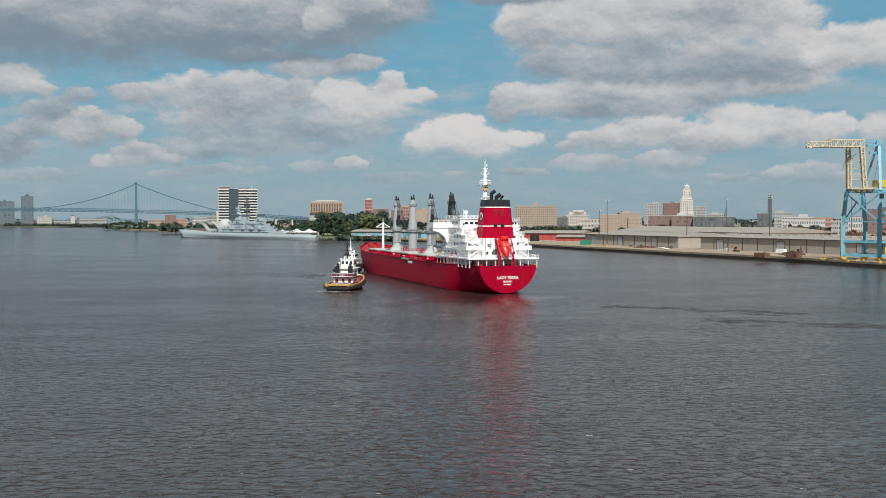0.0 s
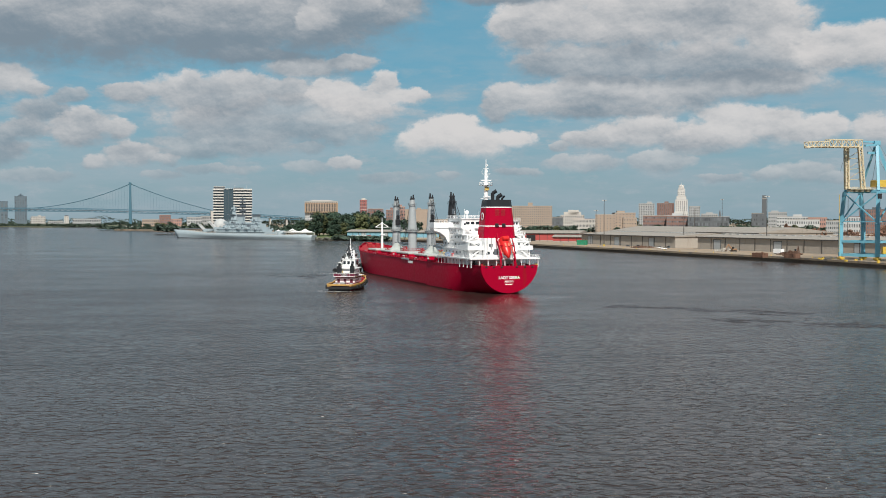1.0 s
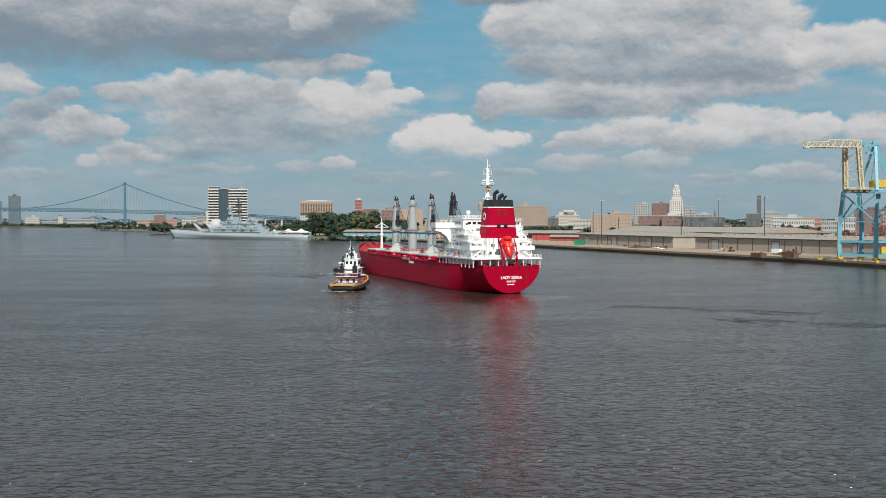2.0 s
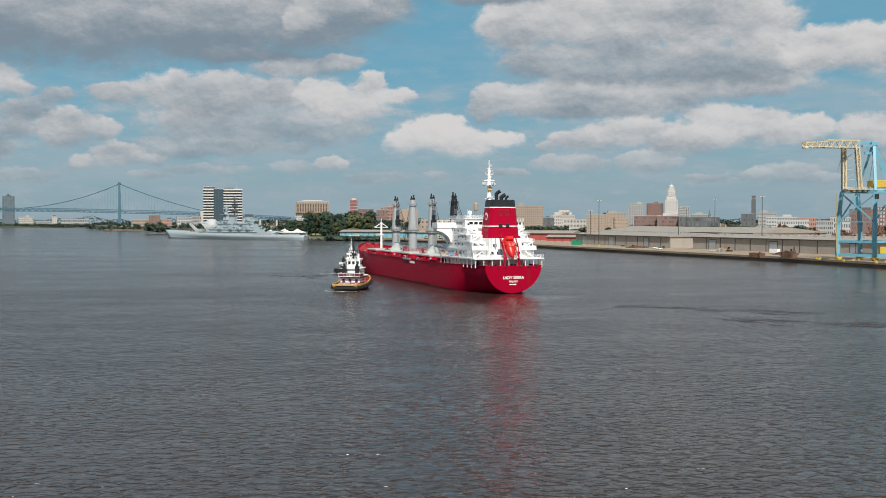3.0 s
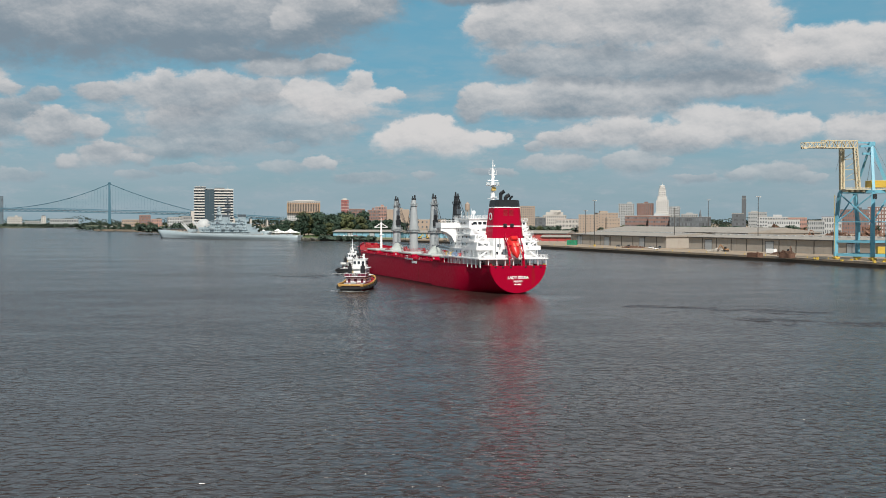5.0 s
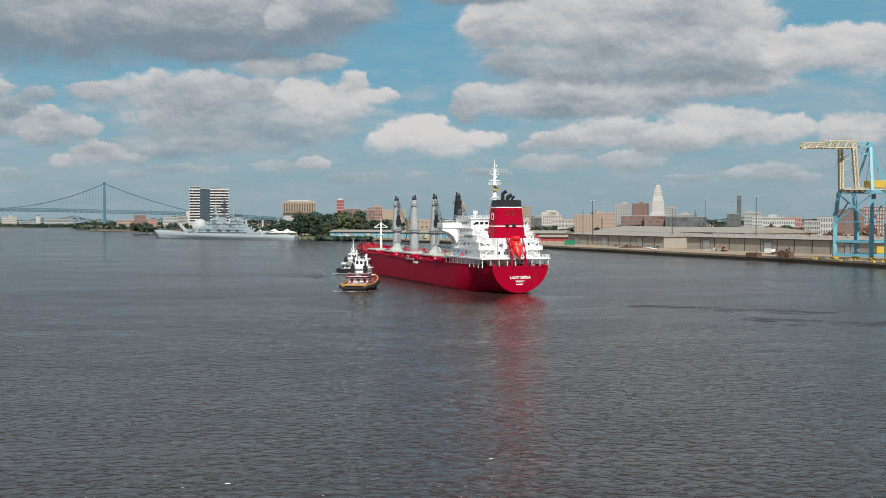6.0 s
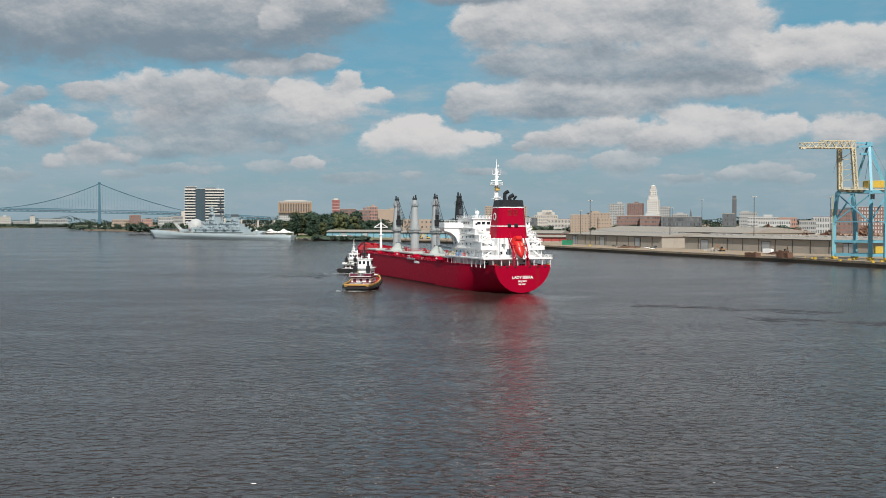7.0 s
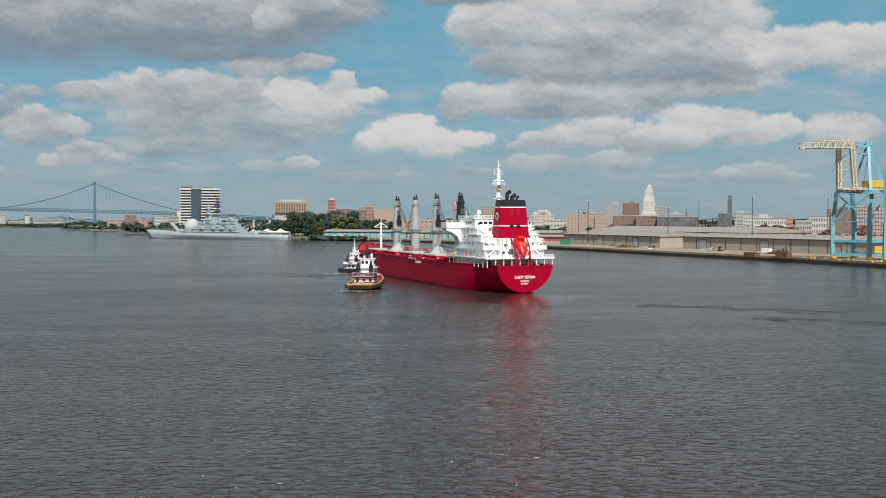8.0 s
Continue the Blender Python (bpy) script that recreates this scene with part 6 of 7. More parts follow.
# ---------------------------------------------------------------- suspension bridge
def bridge():
    b = thing("suspension_bridge", "pale blue steel suspension bridge across the river", "bridge", pose(-767, 2781, 0, 0, 0, 14.5))

    def deck(x):
        return 44.5 + 4.5 * (1 - ((x + 266) / 266.0) ** 2) if x < 0 else 44.5 - 0.016 * x - 0.00006 * x * x

    def cable(x):
        if x < 0:
            return deck(-266) + 3 + (114 - deck(-266) - 3) * ((x + 266) / 266.0) ** 2
        return 114 - (114 - 47) * (x / 205.0) + -5.0 * (1 - (2 * x / 205 - 1) ** 2)
    for tx in (0, -532):
        tower = new("tower")
        tower.parent = b
        for s in (-14, 14):
            bm = bmesh.new()
            add_prism(bm, [(tx - 3.6, s - 3.5), (tx + 3.6, s - 3.5), (tx + 3.6, s + 3.5), (tx - 3.6, s + 3.5)], 8, 114, top=[(tx - 2.2, s - 2.6), (tx + 2.2, s - 2.6), (tx + 2.2, s + 2.6), (tx - 2.2, s + 2.6)])
            add_box(bm, tx - 3.2, tx + 3.2, s - 3, s + 3, 114, 117)
            part("tower_leg", bm, BRIDGE_BLUE, tower)
        for z in (30, 58, 84, 108):
            bm = bmesh.new()
            add_beam(bm, (tx, -14, z), (tx, 14, z), 3, 4)
            if z < 100:
                add_beam(bm, (tx, -14, z), (tx, 14, z + 25), 1.6), add_beam(bm, (tx, 14, z), (tx, -14, z + 25), 1.6)
            part("cross_brace", bm, BRIDGE_BLUE, tower)
        bm = bmesh.new()
        add_box(bm, tx - 13, tx + 13, -24, 24, -4, 8, 0.5)
        part("pier", bm, STONE, b, "pale stone river pier")
    xs = [x for x in range(-532, 431, 14)]
    bm = bmesh.new()
    for a, c in zip(xs, xs[1:]):
        add_beam(bm, (a, 0, deck(a)), (c, 0, deck(c)), 26, 1.4)
    part("roadway", bm, SLATE, b)
    for s in (-13.5, 13.5):
        bm = bmesh.new()
        for i, (a, c) in enumerate(zip(xs, xs[1:])):
            add_beam(bm, (a, s, deck(a) + 4.2), (c, s, deck(c) + 4.2), 0.9, 1.4), add_beam(bm, (a, s, deck(a) - 3.4), (c, s, deck(c) - 3.4), 0.9, 1.7)
            m = (a + c) / 2
            add_beam(bm, (a, s, deck(a) - 3.4), (m, s, deck(m) + 4.2), 1.0), add_beam(bm, (m, s, deck(m) + 4.2), (c, s, deck(c) - 3.4), 1.0)
            add_beam(bm, (a, s, deck(a) - 3.4), (a, s, deck(a) + 4.2), 0.9)
        part("stiffening_truss", bm, BRIDGE_BLUE, b)
        bm = bmesh.new()
        cs = list(range(-532, 206, 7))
        for a, c in zip(cs, cs[1:]):
            if a < 206 and c <= 206:
                add_tube(bm, (a, s, cable(a)), (c, s, cable(c)), 0.75, seg=6)
        part("main_cable", bm, BRIDGE_BLUE, b)
        for x in range(-525, 200, 7):
            if cable(x) > deck(x) + 5 and abs(x) > 3:
                bm = bmesh.new()
                add_beam(bm, (x, s, deck(x) + 4), (x, s, cable(x)), 0.14)
                part("hanger", bm, BRIDGE_BLUE, b)
    for x in range(220, 431, 42):
        bm = bmesh.new()
        add_box(bm, x - 2, x + 2, -12, 12, 0, deck(x) - 3.5)
        part("approach_pier", bm, STONE, b)
    bm = bmesh.new()
    add_box(bm, 196, 216, -16, 16, 0, 47)
    part("anchorage", bm, STONE, b)
    bm = bmesh.new()
    for x in range(-520, 420, 35):
        add_beam(bm, (x, -13.5, deck(x) + 4), (x, -13.5, deck(x) + 12), 0.3)
    part("lamp_post", bm, BRIDGE_BLUE, b)


bridge()


# ---------------------------------------------------------------- moored battleship
def battleship():
    L = 270.0
    s = thing("battleship", "grey museum battleship moored at the far bank", "warship", pose(-166, 1466, 0, 0, 0, 53.4))
    ys = [0, 3, 8, 20, 50, 90, 130, 165, 195, 220, 240, 255, 264, L]

    def half(y, u):
        w = lerp_table([(0, 5.0), (12, 10.5), (60, 16), (150, 16.4), (190, 13), (225, 7.5), (250, 3.6), (L, 0.3)], y)
        return w * (0.72 + 0.28 * u) if y < 150 else w * (0.62 + 0.38 * u)

    def top(y):
        return lerp_table([(0, 6.4), (120, 7.0), (190, 8.2), (L, 12.2)], y)
    us = [0, 0.22, 0.5, 1.0]
    bm = bmesh.new()
    grid = [[[bm.verts.new((k * half(y, u), y + (9 * (u - 0.3) if y > 263 else 0) - (2.5 * u if y == 0 else 0), -2 + (top(y) + 2) * u)) for u in us] for k in (-1, 1)] for y in ys]
    for i in range(len(ys) - 1):
        for k in (0, 1):
            for j in range(3):
                f = bm.faces.new((grid[i][k][j], grid[i + 1][k][j], grid[i + 1][k][j + 1], grid[i][k][j + 1]))
                f.material_index, f.smooth = (1 if j == 0 else 0), True
    bm.faces.new(grid[0][0] + grid[0][1][::-1]), bm.faces.new(grid[-1][0] + grid[-1][1][::-1])
    for i in range(len(ys) - 1):
        bm.faces.new((grid[i][0][3], grid[i][1][3], grid[i + 1][1][3], grid[i + 1][0][3])).material_index = 2
    bmesh.ops.recalc_face_normals(bm, faces=bm.faces)
    part("hull", bm, [HAZE_GREY, NAVY_DARK, CONCRETE], s)

    def turret(y, z, turn, lift):
        t = new("gun_turret")
        t.parent, t.matrix_basis = s, pose(0, y, z, 0, 0, turn)
        bm = bmesh.new()
        add_tube(bm, (0, 0, -2.5), (0, 0, 0.3), 5.6, seg=20)
        add_prism(bm, [(-5.2, -7.5), (5.2, -7.5), (5.6, 1), (3.6, 6.6), (-3.6, 6.6), (-5.6, 1)], 0.3, 3.4, top=[(-4.9, -7.3), (4.9, -7.3), (5.2, 1), (3.3, 4.6), (-3.3, 4.6), (-5.2, 1)])
        part("gunhouse", bm, HAZE_GREY, t)
        # barrels paler than the gunhouse: sunlight on them is put into the colour
        for x in (-2.5, 0, 2.5):
            bm = bmesh.new()
            add_tube(bm, (x, 5.5, 1.9), (x, 5.5 + 16.5 * math.cos(lift), 1.9 + 16.5 * math.sin(lift)), 0.72, 0.5, 10)
            part("gun_barrel", bm, OFFICE, t, "gun barrel coloured pale as if sunlit")
    turret(204, 9.8, 0, 0.62), turret(182, 12.8, 0, 0.62), turret(58, 8.6, 180, 0.1)
    tiers = [(13, 78, 176, 7, 10), (11, 84, 172, 10, 13.2), (9, 90, 166, 13.2, 16.4), (7.5, 92, 132, 16.4, 21), (5, 98, 112, 21, 25), (6.5, 134, 163, 16.4, 21), (5, 140, 158, 21, 26), (3.4, 143, 155, 26, 33), (5.2, 144, 156, 33, 34), (2.6, 146, 153, 34, 39)]
    for hw, a, b, z0, z1 in tiers:
        bm = bmesh.new()
        add_prism(bm, [(-hw, a + 2), (-hw + 2, a), (hw - 2, a), (hw, a + 2), (hw, b - 3), (hw - 3, b), (-hw + 3, b), (-hw, b - 3)], z0, z1)
        add_prism(bm, [(-hw - 0.8, a), (hw + 0.8, a), (hw + 0.8, b), (-hw - 0.8, b)], z1, z1 + 0.35)
        part("superstructure", bm, HAZE_GREY, s)
    for y in (136, 106):
        bm = bmesh.new()
        add_prism(bm, [(-3, y - 5), (3, y - 5), (3, y + 5), (-3, y + 5)], 16, 31, top=[(-2.7, y - 5.5), (2.7, y - 5.5), (2.7, y + 4), (-2.7, y + 4)])
        add_prism(bm, [(-3, y - 5.8), (3, y - 5.8), (3, y + 4.3), (-3, y + 4.3)], 31, 34, mi=1)
        part("funnel", bm, [HAZE_GREY, NAVY_DARK], s)
    bm = bmesh.new()
    add_tube(bm, (0, 132, 30), (0, 132, 60), 1.3, 0.5, 8)
    for z, w in ((38, 6), (44, 7), (50, 5), (54, 3)):
        add_beam(bm, (-w, 132, z), (w, 132, z), 0.9), add_box(bm, -2.8, 2.8, 129, 135, z + 0.3, z + 2.8)
    for k in (-1, 1):
        add_beam(bm, (k * 3, 128, 30), (0, 132, 50), 0.6)
    part("mast", bm, NAVY_DARK, s, "dark lattice mast with radar")
    bm = bmesh.new()
    add_tube(bm, (0, 149, 39), (0, 149, 46), 1.6, 1.1, 10), add_box(bm, -5, 5, 148, 150, 41, 43.5, 0.3), add_tube(bm, (0, 149, 46), (0, 149, 52), 0.3, 0.15, 6)
    add_tube(bm, (0, 98, 19), (0, 98, 27), 1.4, 1.2, 10), add_box(bm, -4.5, 4.5, 97, 99, 24, 26.5, 0.3), add_tube(bm, (0, 114, 31), (0, 114, 44), 0.5, 0.2, 6)
    part("fire_director", bm, HAZE_GREY, s)
    bm = bmesh.new()
    for k in (-1, 1):
        for y in (96, 112, 128, 150):
            add_box(bm, k * 11.6 - 2.4, k * 11.6 + 2.4, y - 3.2, y + 3.2, 13.2, 16.2, 0.3)
            add_tube(bm, (k * 13.6, y, 15), (k * 17.5, y + 1, 16.2), 0.3, 0.22, 6)
        for y in range(84, 172, 9):
            add_box(bm, k * 10.2 - 0.9, k * 10.2 + 0.9, y, y + 2.4, 13.4, 15.6, 0.2), add_ball(bm, (k * 8.0, y + 4, 17.4), 1.1, u=8, v=5)
    part("secondary_gun", bm, HAZE_GREY, s)
    bm = bmesh.new()
    add_rail(bm, [(-9, 10, 6.5), (-15, 60, 6.8), (-15.6, 84, 7)], 1.2, 0.06, 5), add_rail(bm, [(-13, 176, 8.0), (-7, 226, 10), (-2, 262, 12)], 1.2, 0.06, 5)
    add_tube(bm, (0, -1, 6.4), (0, -3, 14), 0.15, 0.1, 5)
    for z in (0, 1):
        add_box(bm, -3.5, 3.5, 14 + 12 * z, 19 + 12 * z, 6.5, 7.8, 0.2)
    part("deck_fitting", bm, HAZE_GREY, s)
    bm = bmesh.new()
    add_tube(bm, (0, 262, 11.8), (0, 262, 19), 0.16, 0.1, 5)
    part("jackstaff", bm, HAZE_GREY, s)
    rnd = random.Random(31)
    for k in range(90):
        hw, a, b2, z0, z1 = tiers[rnd.randrange(0, 6)]
        x, y, q = -rnd.uniform(0.3, 1.0) * hw, rnd.uniform(a + 2, b2 - 2), 0.6 + 1.3 * rnd.random()
        bm = bmesh.new()
        add_box(bm, x - q, x + q, y - q * 1.3, y + q * 1.3, z1 + 0.3, z1 + 0.9 + 2.4 * rnd.random(), 0.1)
        if k % 4 == 0:
            add_tube(bm, (x, y, z1 + 1), (x, y, z1 + 5 + 5 * rnd.random()), 0.22, 0.12, 5)
        part("deck_locker", bm, NAVY_DARK if k % 3 == 0 else HAZE_GREY, s)
    pane = pane_mesh(1.3, 1.1, NAVY_DARK)
    sup = [c for c in s.children if c.name.startswith("superstructure")]
    for ob, (hw, a, b, z0, z1) in zip(sup, tiers):
        for y in np.arange(a + 4, b - 3, 4.4):
            share("porthole", pane, ob, pose(-hw, y, (z0 + z1) / 2 + 0.3, 0, 0, 90))


battleship()


def marquee(x, y, w, d, h, turn):
    t = thing("marquee", "white peaked event tent on the pier", "tent", pose(x, y, 3.0, 0, 0, turn), group="marquees on the pier")
    bm = bmesh.new()
    n = max(1, round(w / 20))
    for i in range(n):
        c = (-w / 2 + (i + 0.5) * w / n, 0)
        q = w / n / 2
        ring = [bm.verts.new((c[0] + sx * q, sy * d / 2, h)) for sx, sy in ((-1, -1), (1, -1), (1, 1), (-1, 1))]
        mid = [bm.verts.new((c[0] + sx * q * 0.35, sy * d / 2 * 0.35, h + 2.4)) for sx, sy in ((-1, -1), (1, -1), (1, 1), (-1, 1))]
        tip = bm.verts.new((c[0], 0, h + 5.2))
        for k in range(4):
            bm.faces.new((ring[k], ring[(k + 1) % 4], mid[(k + 1) % 4], mid[k])), bm.faces.new((mid[k], mid[(k + 1) % 4], tip))
        bm.faces.new(ring[::-1])
    part("canopy", bm, TENT, t)
    bm = bmesh.new()
    for i in range(int(w / 3)):
        px = -w / 2 + (i + 0.5) * 3
        add_beam(bm, (px, -d / 2, 0), (px, -d / 2, h), 0.3)
    for sx in (-1, 1):
        add_beam(bm, (sx * w / 2, d / 2, 0), (sx * w / 2, d / 2, h), 0.3)
    part("tent_pole", bm, TAN, t)
    bm = bmesh.new()
    add_box(bm, -w / 2 + 0.5, w / 2 - 0.5, d / 2 - 0.3, d / 2 - 0.2, 0, h - 0.5)
    part("side_wall", bm, TENT, t)


pier = bmesh.new()
add_box(pier, -60, 60, -12, 12, -3, 3)
deck = tagged(part("pier", pier, CONCRETE), "concrete mooring pier beside the battleship", "pier", kind="structure")
deck.matrix_basis = pose(-214, 1550, 0, 0, 0, -32)
marquee(-232, 1557, 38, 14, 5.0, -30)
marquee(-194, 1540, 44, 16, 6.2, -30)

# ---------------------------------------------------------------- city
PANES = {}


def window_mesh(w, h, glass):
    key = (round(w, 2), round(h, 2), glass.name)
    if key not in PANES:
        PANES[key] = pane_mesh(w, h, glass, 0.18)
    return PANES[key]


def building(name, label, x, y, w, d, h, turn, wall, floors=0, bays=0, win=(0.5, 0.5), roof=None, glass=None, penthouse=(), flank=True, parapet=0.8, base=3.0, bands=None):
    """A block with its front along x at y = 0: walls, roof with parapet, rooftop plant and single windows."""
    b = thing(name, label, "building", pose(x, y, base, 0, 0, turn))
    bm = bmesh.new()
    add_box(bm, -w / 2, w / 2, 0, d, -1, h)
    body = part("wall", bm, wall, b)
    bm = bmesh.new()
    add_box(bm, -w / 2 - 0.2, w / 2 + 0.2, -0.2, 0.3, h, h + parapet), add_box(bm, -w / 2 - 0.2, w / 2 + 0.2, d - 0.3, d + 0.2, h, h + parapet)
    add_box(bm, -w / 2 - 0.2, -w / 2 + 0.3, 0.3, d - 0.3, h, h + parapet), add_box(bm, w / 2 - 0.3, w / 2 + 0.2, 0.3, d - 0.3, h, h + parapet)
    add_box(bm, -w / 2 + 0.3, w / 2 - 0.3, 0.3, d - 0.3, h, h + 0.3)
    part("roof", bm, roof or CONCRETE, b)
    for px, pw, pd, ph in penthouse:
        bm = bmesh.new()
        add_box(bm, px - pw / 2, px + pw / 2, d * 0.3, d * 0.3 + pd, h + 0.3, h + ph, 0.1)
        part("rooftop_plant", bm, roof or wall, b)
    if floors and bays:
        fw, fh = w / bays, h / floors
        me = window_mesh(fw * win[0], fh * win[1], glass or CITY_GLASS)
        for i in range(bays):
            for j in range(floors):
                share("window", me, body, pose(-w / 2 + (i + 0.5) * fw, 0, (j + 0.5) * fh))
        if flank:
            n = max(1, round(d / fw))
            sx = 1 if x < 0 else -1
            for i in range(n):
                for j in range(floors):
                    share("window", me, body, pose(sx * w / 2, (i + 0.5) * d / n, (j + 0.5) * fh, 0, 0, 90))
        if bands:
            for j in range(3, floors):
                bm = bmesh.new()
                add_box(bm, -w / 2 - 0.4, w / 2 + 0.4, -0.4, 0.2, j * fh - 0.35, j * fh + 0.35)
                part("stone_band", bm, bands, b)
    return b


building("tower_block", "apartment tower on the far bank, tinted blue grey for haze", -1407, 3560, 67.3, 26, 78.2, 21.6, BLUE_GREY, 22, 6, (0.5, 0.5), roof=BLUE_GREY, penthouse=((4, 10, 10, 6),))
building("tower_block", "stepped apartment tower, tinted blue grey for haze", -1330, 3560, 37.3, 26, 94.4, 20.5, BLUE_GREY, 26, 5, (0.5, 0.5), roof=BLUE_GREY, penthouse=((0, 16, 12, 5), (0, 6, 6, 9)))
building("apartment_building", "cream riverside apartment block with flat roof", -1268, 3540, 44.0, 30, 29.3, 19.7, STONE, 5, 9, (0.5, 0.5), penthouse=((4, 8, 8, 5),))
building("tower_block", "pale concrete silo tower on the far bank", -1178, 3540, 13.7, 14, 31.1, 18.4, STONE, 5, 2, (0.3, 0.3), roof=SLATE, penthouse=((0, 10, 8, 3),))
building("factory", "grey low factory on the far bank", -1120, 3560, 86.3, 40, 22.1, 17.5, MID_GREY, 2, 12, (0.6, 0.5))
building("factory", "pale low factory on the far bank", -1214, 3545, 47.7, 30, 14.9, 18.9, MID_GREY, 2, 8, (0.5, 0.5))
building("apartment_building", "dull brick waterfront building beneath the bridge", -661, 2700, 26.7, 24, 32.6, 13.8, BRICK, 5, 8, (0.5, 0.5))
building("apartment_building", "tan waterfront building beside the bridge", -701, 2720, 40.2, 24, 21.6, 14.4, TAN, 3, 9, (0.5, 0.5))
building("apartment_building", "low brick waterfront block", -619, 2640, 24.8, 24, 23.0, 13.2, PINK_BRICK, 3, 6, (0.5, 0.5))
building("office_building", "white low waterfront office building", -546, 2500, 32.3, 26, 27.0, 16.3, OFFICE, 4, 9, (0.6, 0.5))
building("office_building", "grey low waterfront office building", -524, 2520, 22.6, 26, 29.5, 15.7, MID_GREY, 4, 6, (0.6, 0.5))
building("apartment_building", "ochre panelled building with white base", -234, 2232, 65.4, 34, 58.6, 6.0, OFFICE, 14, 15, (0.55, 0.5))
building("brick_tower", "red brick clock tower with pale stone bands", -177, 2651, 17.5, 18, 68.8, 3.8, RED_BRICK, 9, 4, (0.45, 0.45), roof=STONE, penthouse=((0, 9, 9, 4),), bands=STONE)
building("loft_building", "dark brick loft building by the clock tower", -150, 2680, 38.1, 30, 47.5, 3.2, BRICK, 6, 10, (0.6, 0.6))
building("loft_building", "pinkish brick loft building with many windows", -91, 2640, 26.8, 30, 52.5, 2.0, PINK_BRICK, 7, 7, (0.6, 0.6), penthouse=((3, 7, 7, 5),))
building("loft_building", "red brick loft building with roof house", -108, 2600, 26.4, 30, 44.2, 2.4, BRICK, 6, 7, (0.6, 0.6), penthouse=((0, 6, 6, 6),))
building("office_building", "beige plain walled civic building", -50, 2600, 52.8, 40, 45.5, 1.1, TAN, 0, 0, (0.5, 0.5), penthouse=((6, 10, 8, 4),))
building("office_building", "beige plain low building behind the ship", 21, 2550, 77.7, 40, 22.0, -0.5, TAN, 2, 8, (0.4, 0.4))
building("apartment_building", "long tan brick apartment slab with roof house", 180, 2150, 80.6, 20, 48.6, -4.8, TAN, 11, 20, (0.42, 0.5), penthouse=((-2, 9, 8, 7),))
building("office_building", "dark glass low office block", 231, 2150, 20.6, 24, 26.8, -6.1, SLATE, 4, 6, (0.8, 0.6))
building("civic_building", "pale stone civic building with stepped roof", 278, 2300, 48.7, 40, 31.5, -6.9, STONE, 5, 12, (0.4, 0.6), penthouse=((0, 36, 16, 7), (2, 22, 12, 11)))
building("hospital_building", "white long building with red tiled top", 269, 2050, 42.3, 26, 23.6, -7.5, STONE, 3, 16, (0.5, 0.5), roof=PINK_BRICK)
building("prison_building", "tan concrete block with small windows", 298, 1980, 35.8, 34, 31.7, -8.6, TAN, 7, 6, (0.3, 0.3))
building("prison_building", "tan concrete block with stepped wings", 338, 2010, 37.3, 36, 34.9, -1.5, TAN, 7, 6, (0.3, 0.3), penthouse=((-6, 14, 12, 4),))
building("prison_building", "lower tan concrete wing", 333, 1930, 23.2, 26, 25.7, -5.8, TAN, 4, 5, (0.3, 0.3))
building("tower_block", "dark grey concrete tower block", 583, 3100, 43.3, 34, 65.1, -10.6, MID_GREY, 14, 9, (0.55, 0.55), penthouse=((8, 14, 10, 6),))
building("tower_block", "pinkish brick tower block", 637, 3120, 41.9, 34, 66.9, -21.5, BRICK, 13, 7, (0.3, 0.8), penthouse=((3, 10, 10, 5),))
building("office_building", "wide brick office building with dark bands", 430, 2200, 47.2, 36, 30.2, -11.1, BRICK, 4, 12, (0.7, 0.45))
building("office_building", "brick office building with white roof plant", 463, 2150, 41.7, 36, 30.1, -12.1, BRICK, 4, 9, (0.7, 0.45), roof=OFFICE, penthouse=((0, 20, 12, 5),))
building("office_building", "dark blue glass office building", 511, 2100, 76.7, 40, 27.8, -13.7, SLATE, 3, 24, (0.8, 0.6))
building("office_building", "dark grey flat tower behind the stone hall", 670, 2900, 28.7, 30, 55.2, -13.0, MID_GREY, 8, 6, (0.6, 0.5))
building("office_building", "grey low office with roof plant", 660, 2700, 40.0, 30, 35.3, -13.7, MID_GREY, 4, 8, (0.6, 0.5), penthouse=((0, 16, 10, 4),))
building("office_building", "blue grey office block", 691, 2400, 25.8, 30, 35.5, -16.1, SLATE, 4, 6, (0.6, 0.5))
building("observation_tower", "slender dark tower with slanted top", 752, 2560, 10.0, 10, 69.9, -16.4, SLATE, 0, 0, (0.5, 0.5), penthouse=((0, 9, 4, 8),))
building("hospital_building", "grey hospital block with roof plant", 734, 2400, 38.5, 36, 37.9, -17.0, MID_GREY, 5, 10, (0.6, 0.4), penthouse=((-6, 16, 10, 4),))
building("hospital_building", "pale hospital block behind the warehouses", 734, 2300, 62.3, 36, 28.0, -17.7, OFFICE, 4, 12, (0.6, 0.4), penthouse=((10, 18, 12, 5),))
building("hospital_building", "white long low hospital wing", 707, 2150, 60.2, 30, 22.4, -18.2, OFFICE, 2, 14, (0.5, 0.4))
building("office_building", "pinkish low building by the hospital", 769, 2250, 36.8, 30, 26.8, -18.9, PINK_BRICK, 3, 10, (0.5, 0.5))
building("row_building", "brick and white banded low rise", 649, 1750, 30.0, 30, 27.5, -20.4, OFFICE, 3, 12, (0.5, 0.6), roof=BRICK)
building("apartment_building", "brick and white apartment block with dark roof line", 706, 1800, 44.3, 34, 39.4, -21.4, BRICK, 6, 12, (0.5, 0.6), roof=SLATE, penthouse=((4, 14, 12, 4),))
building("apartment_building", "brick apartment block with pale window bays", 781, 1850, 60.6, 34, 44.5, -22.9, BRICK, 7, 14, (0.5, 0.6), glass=OFFICE)
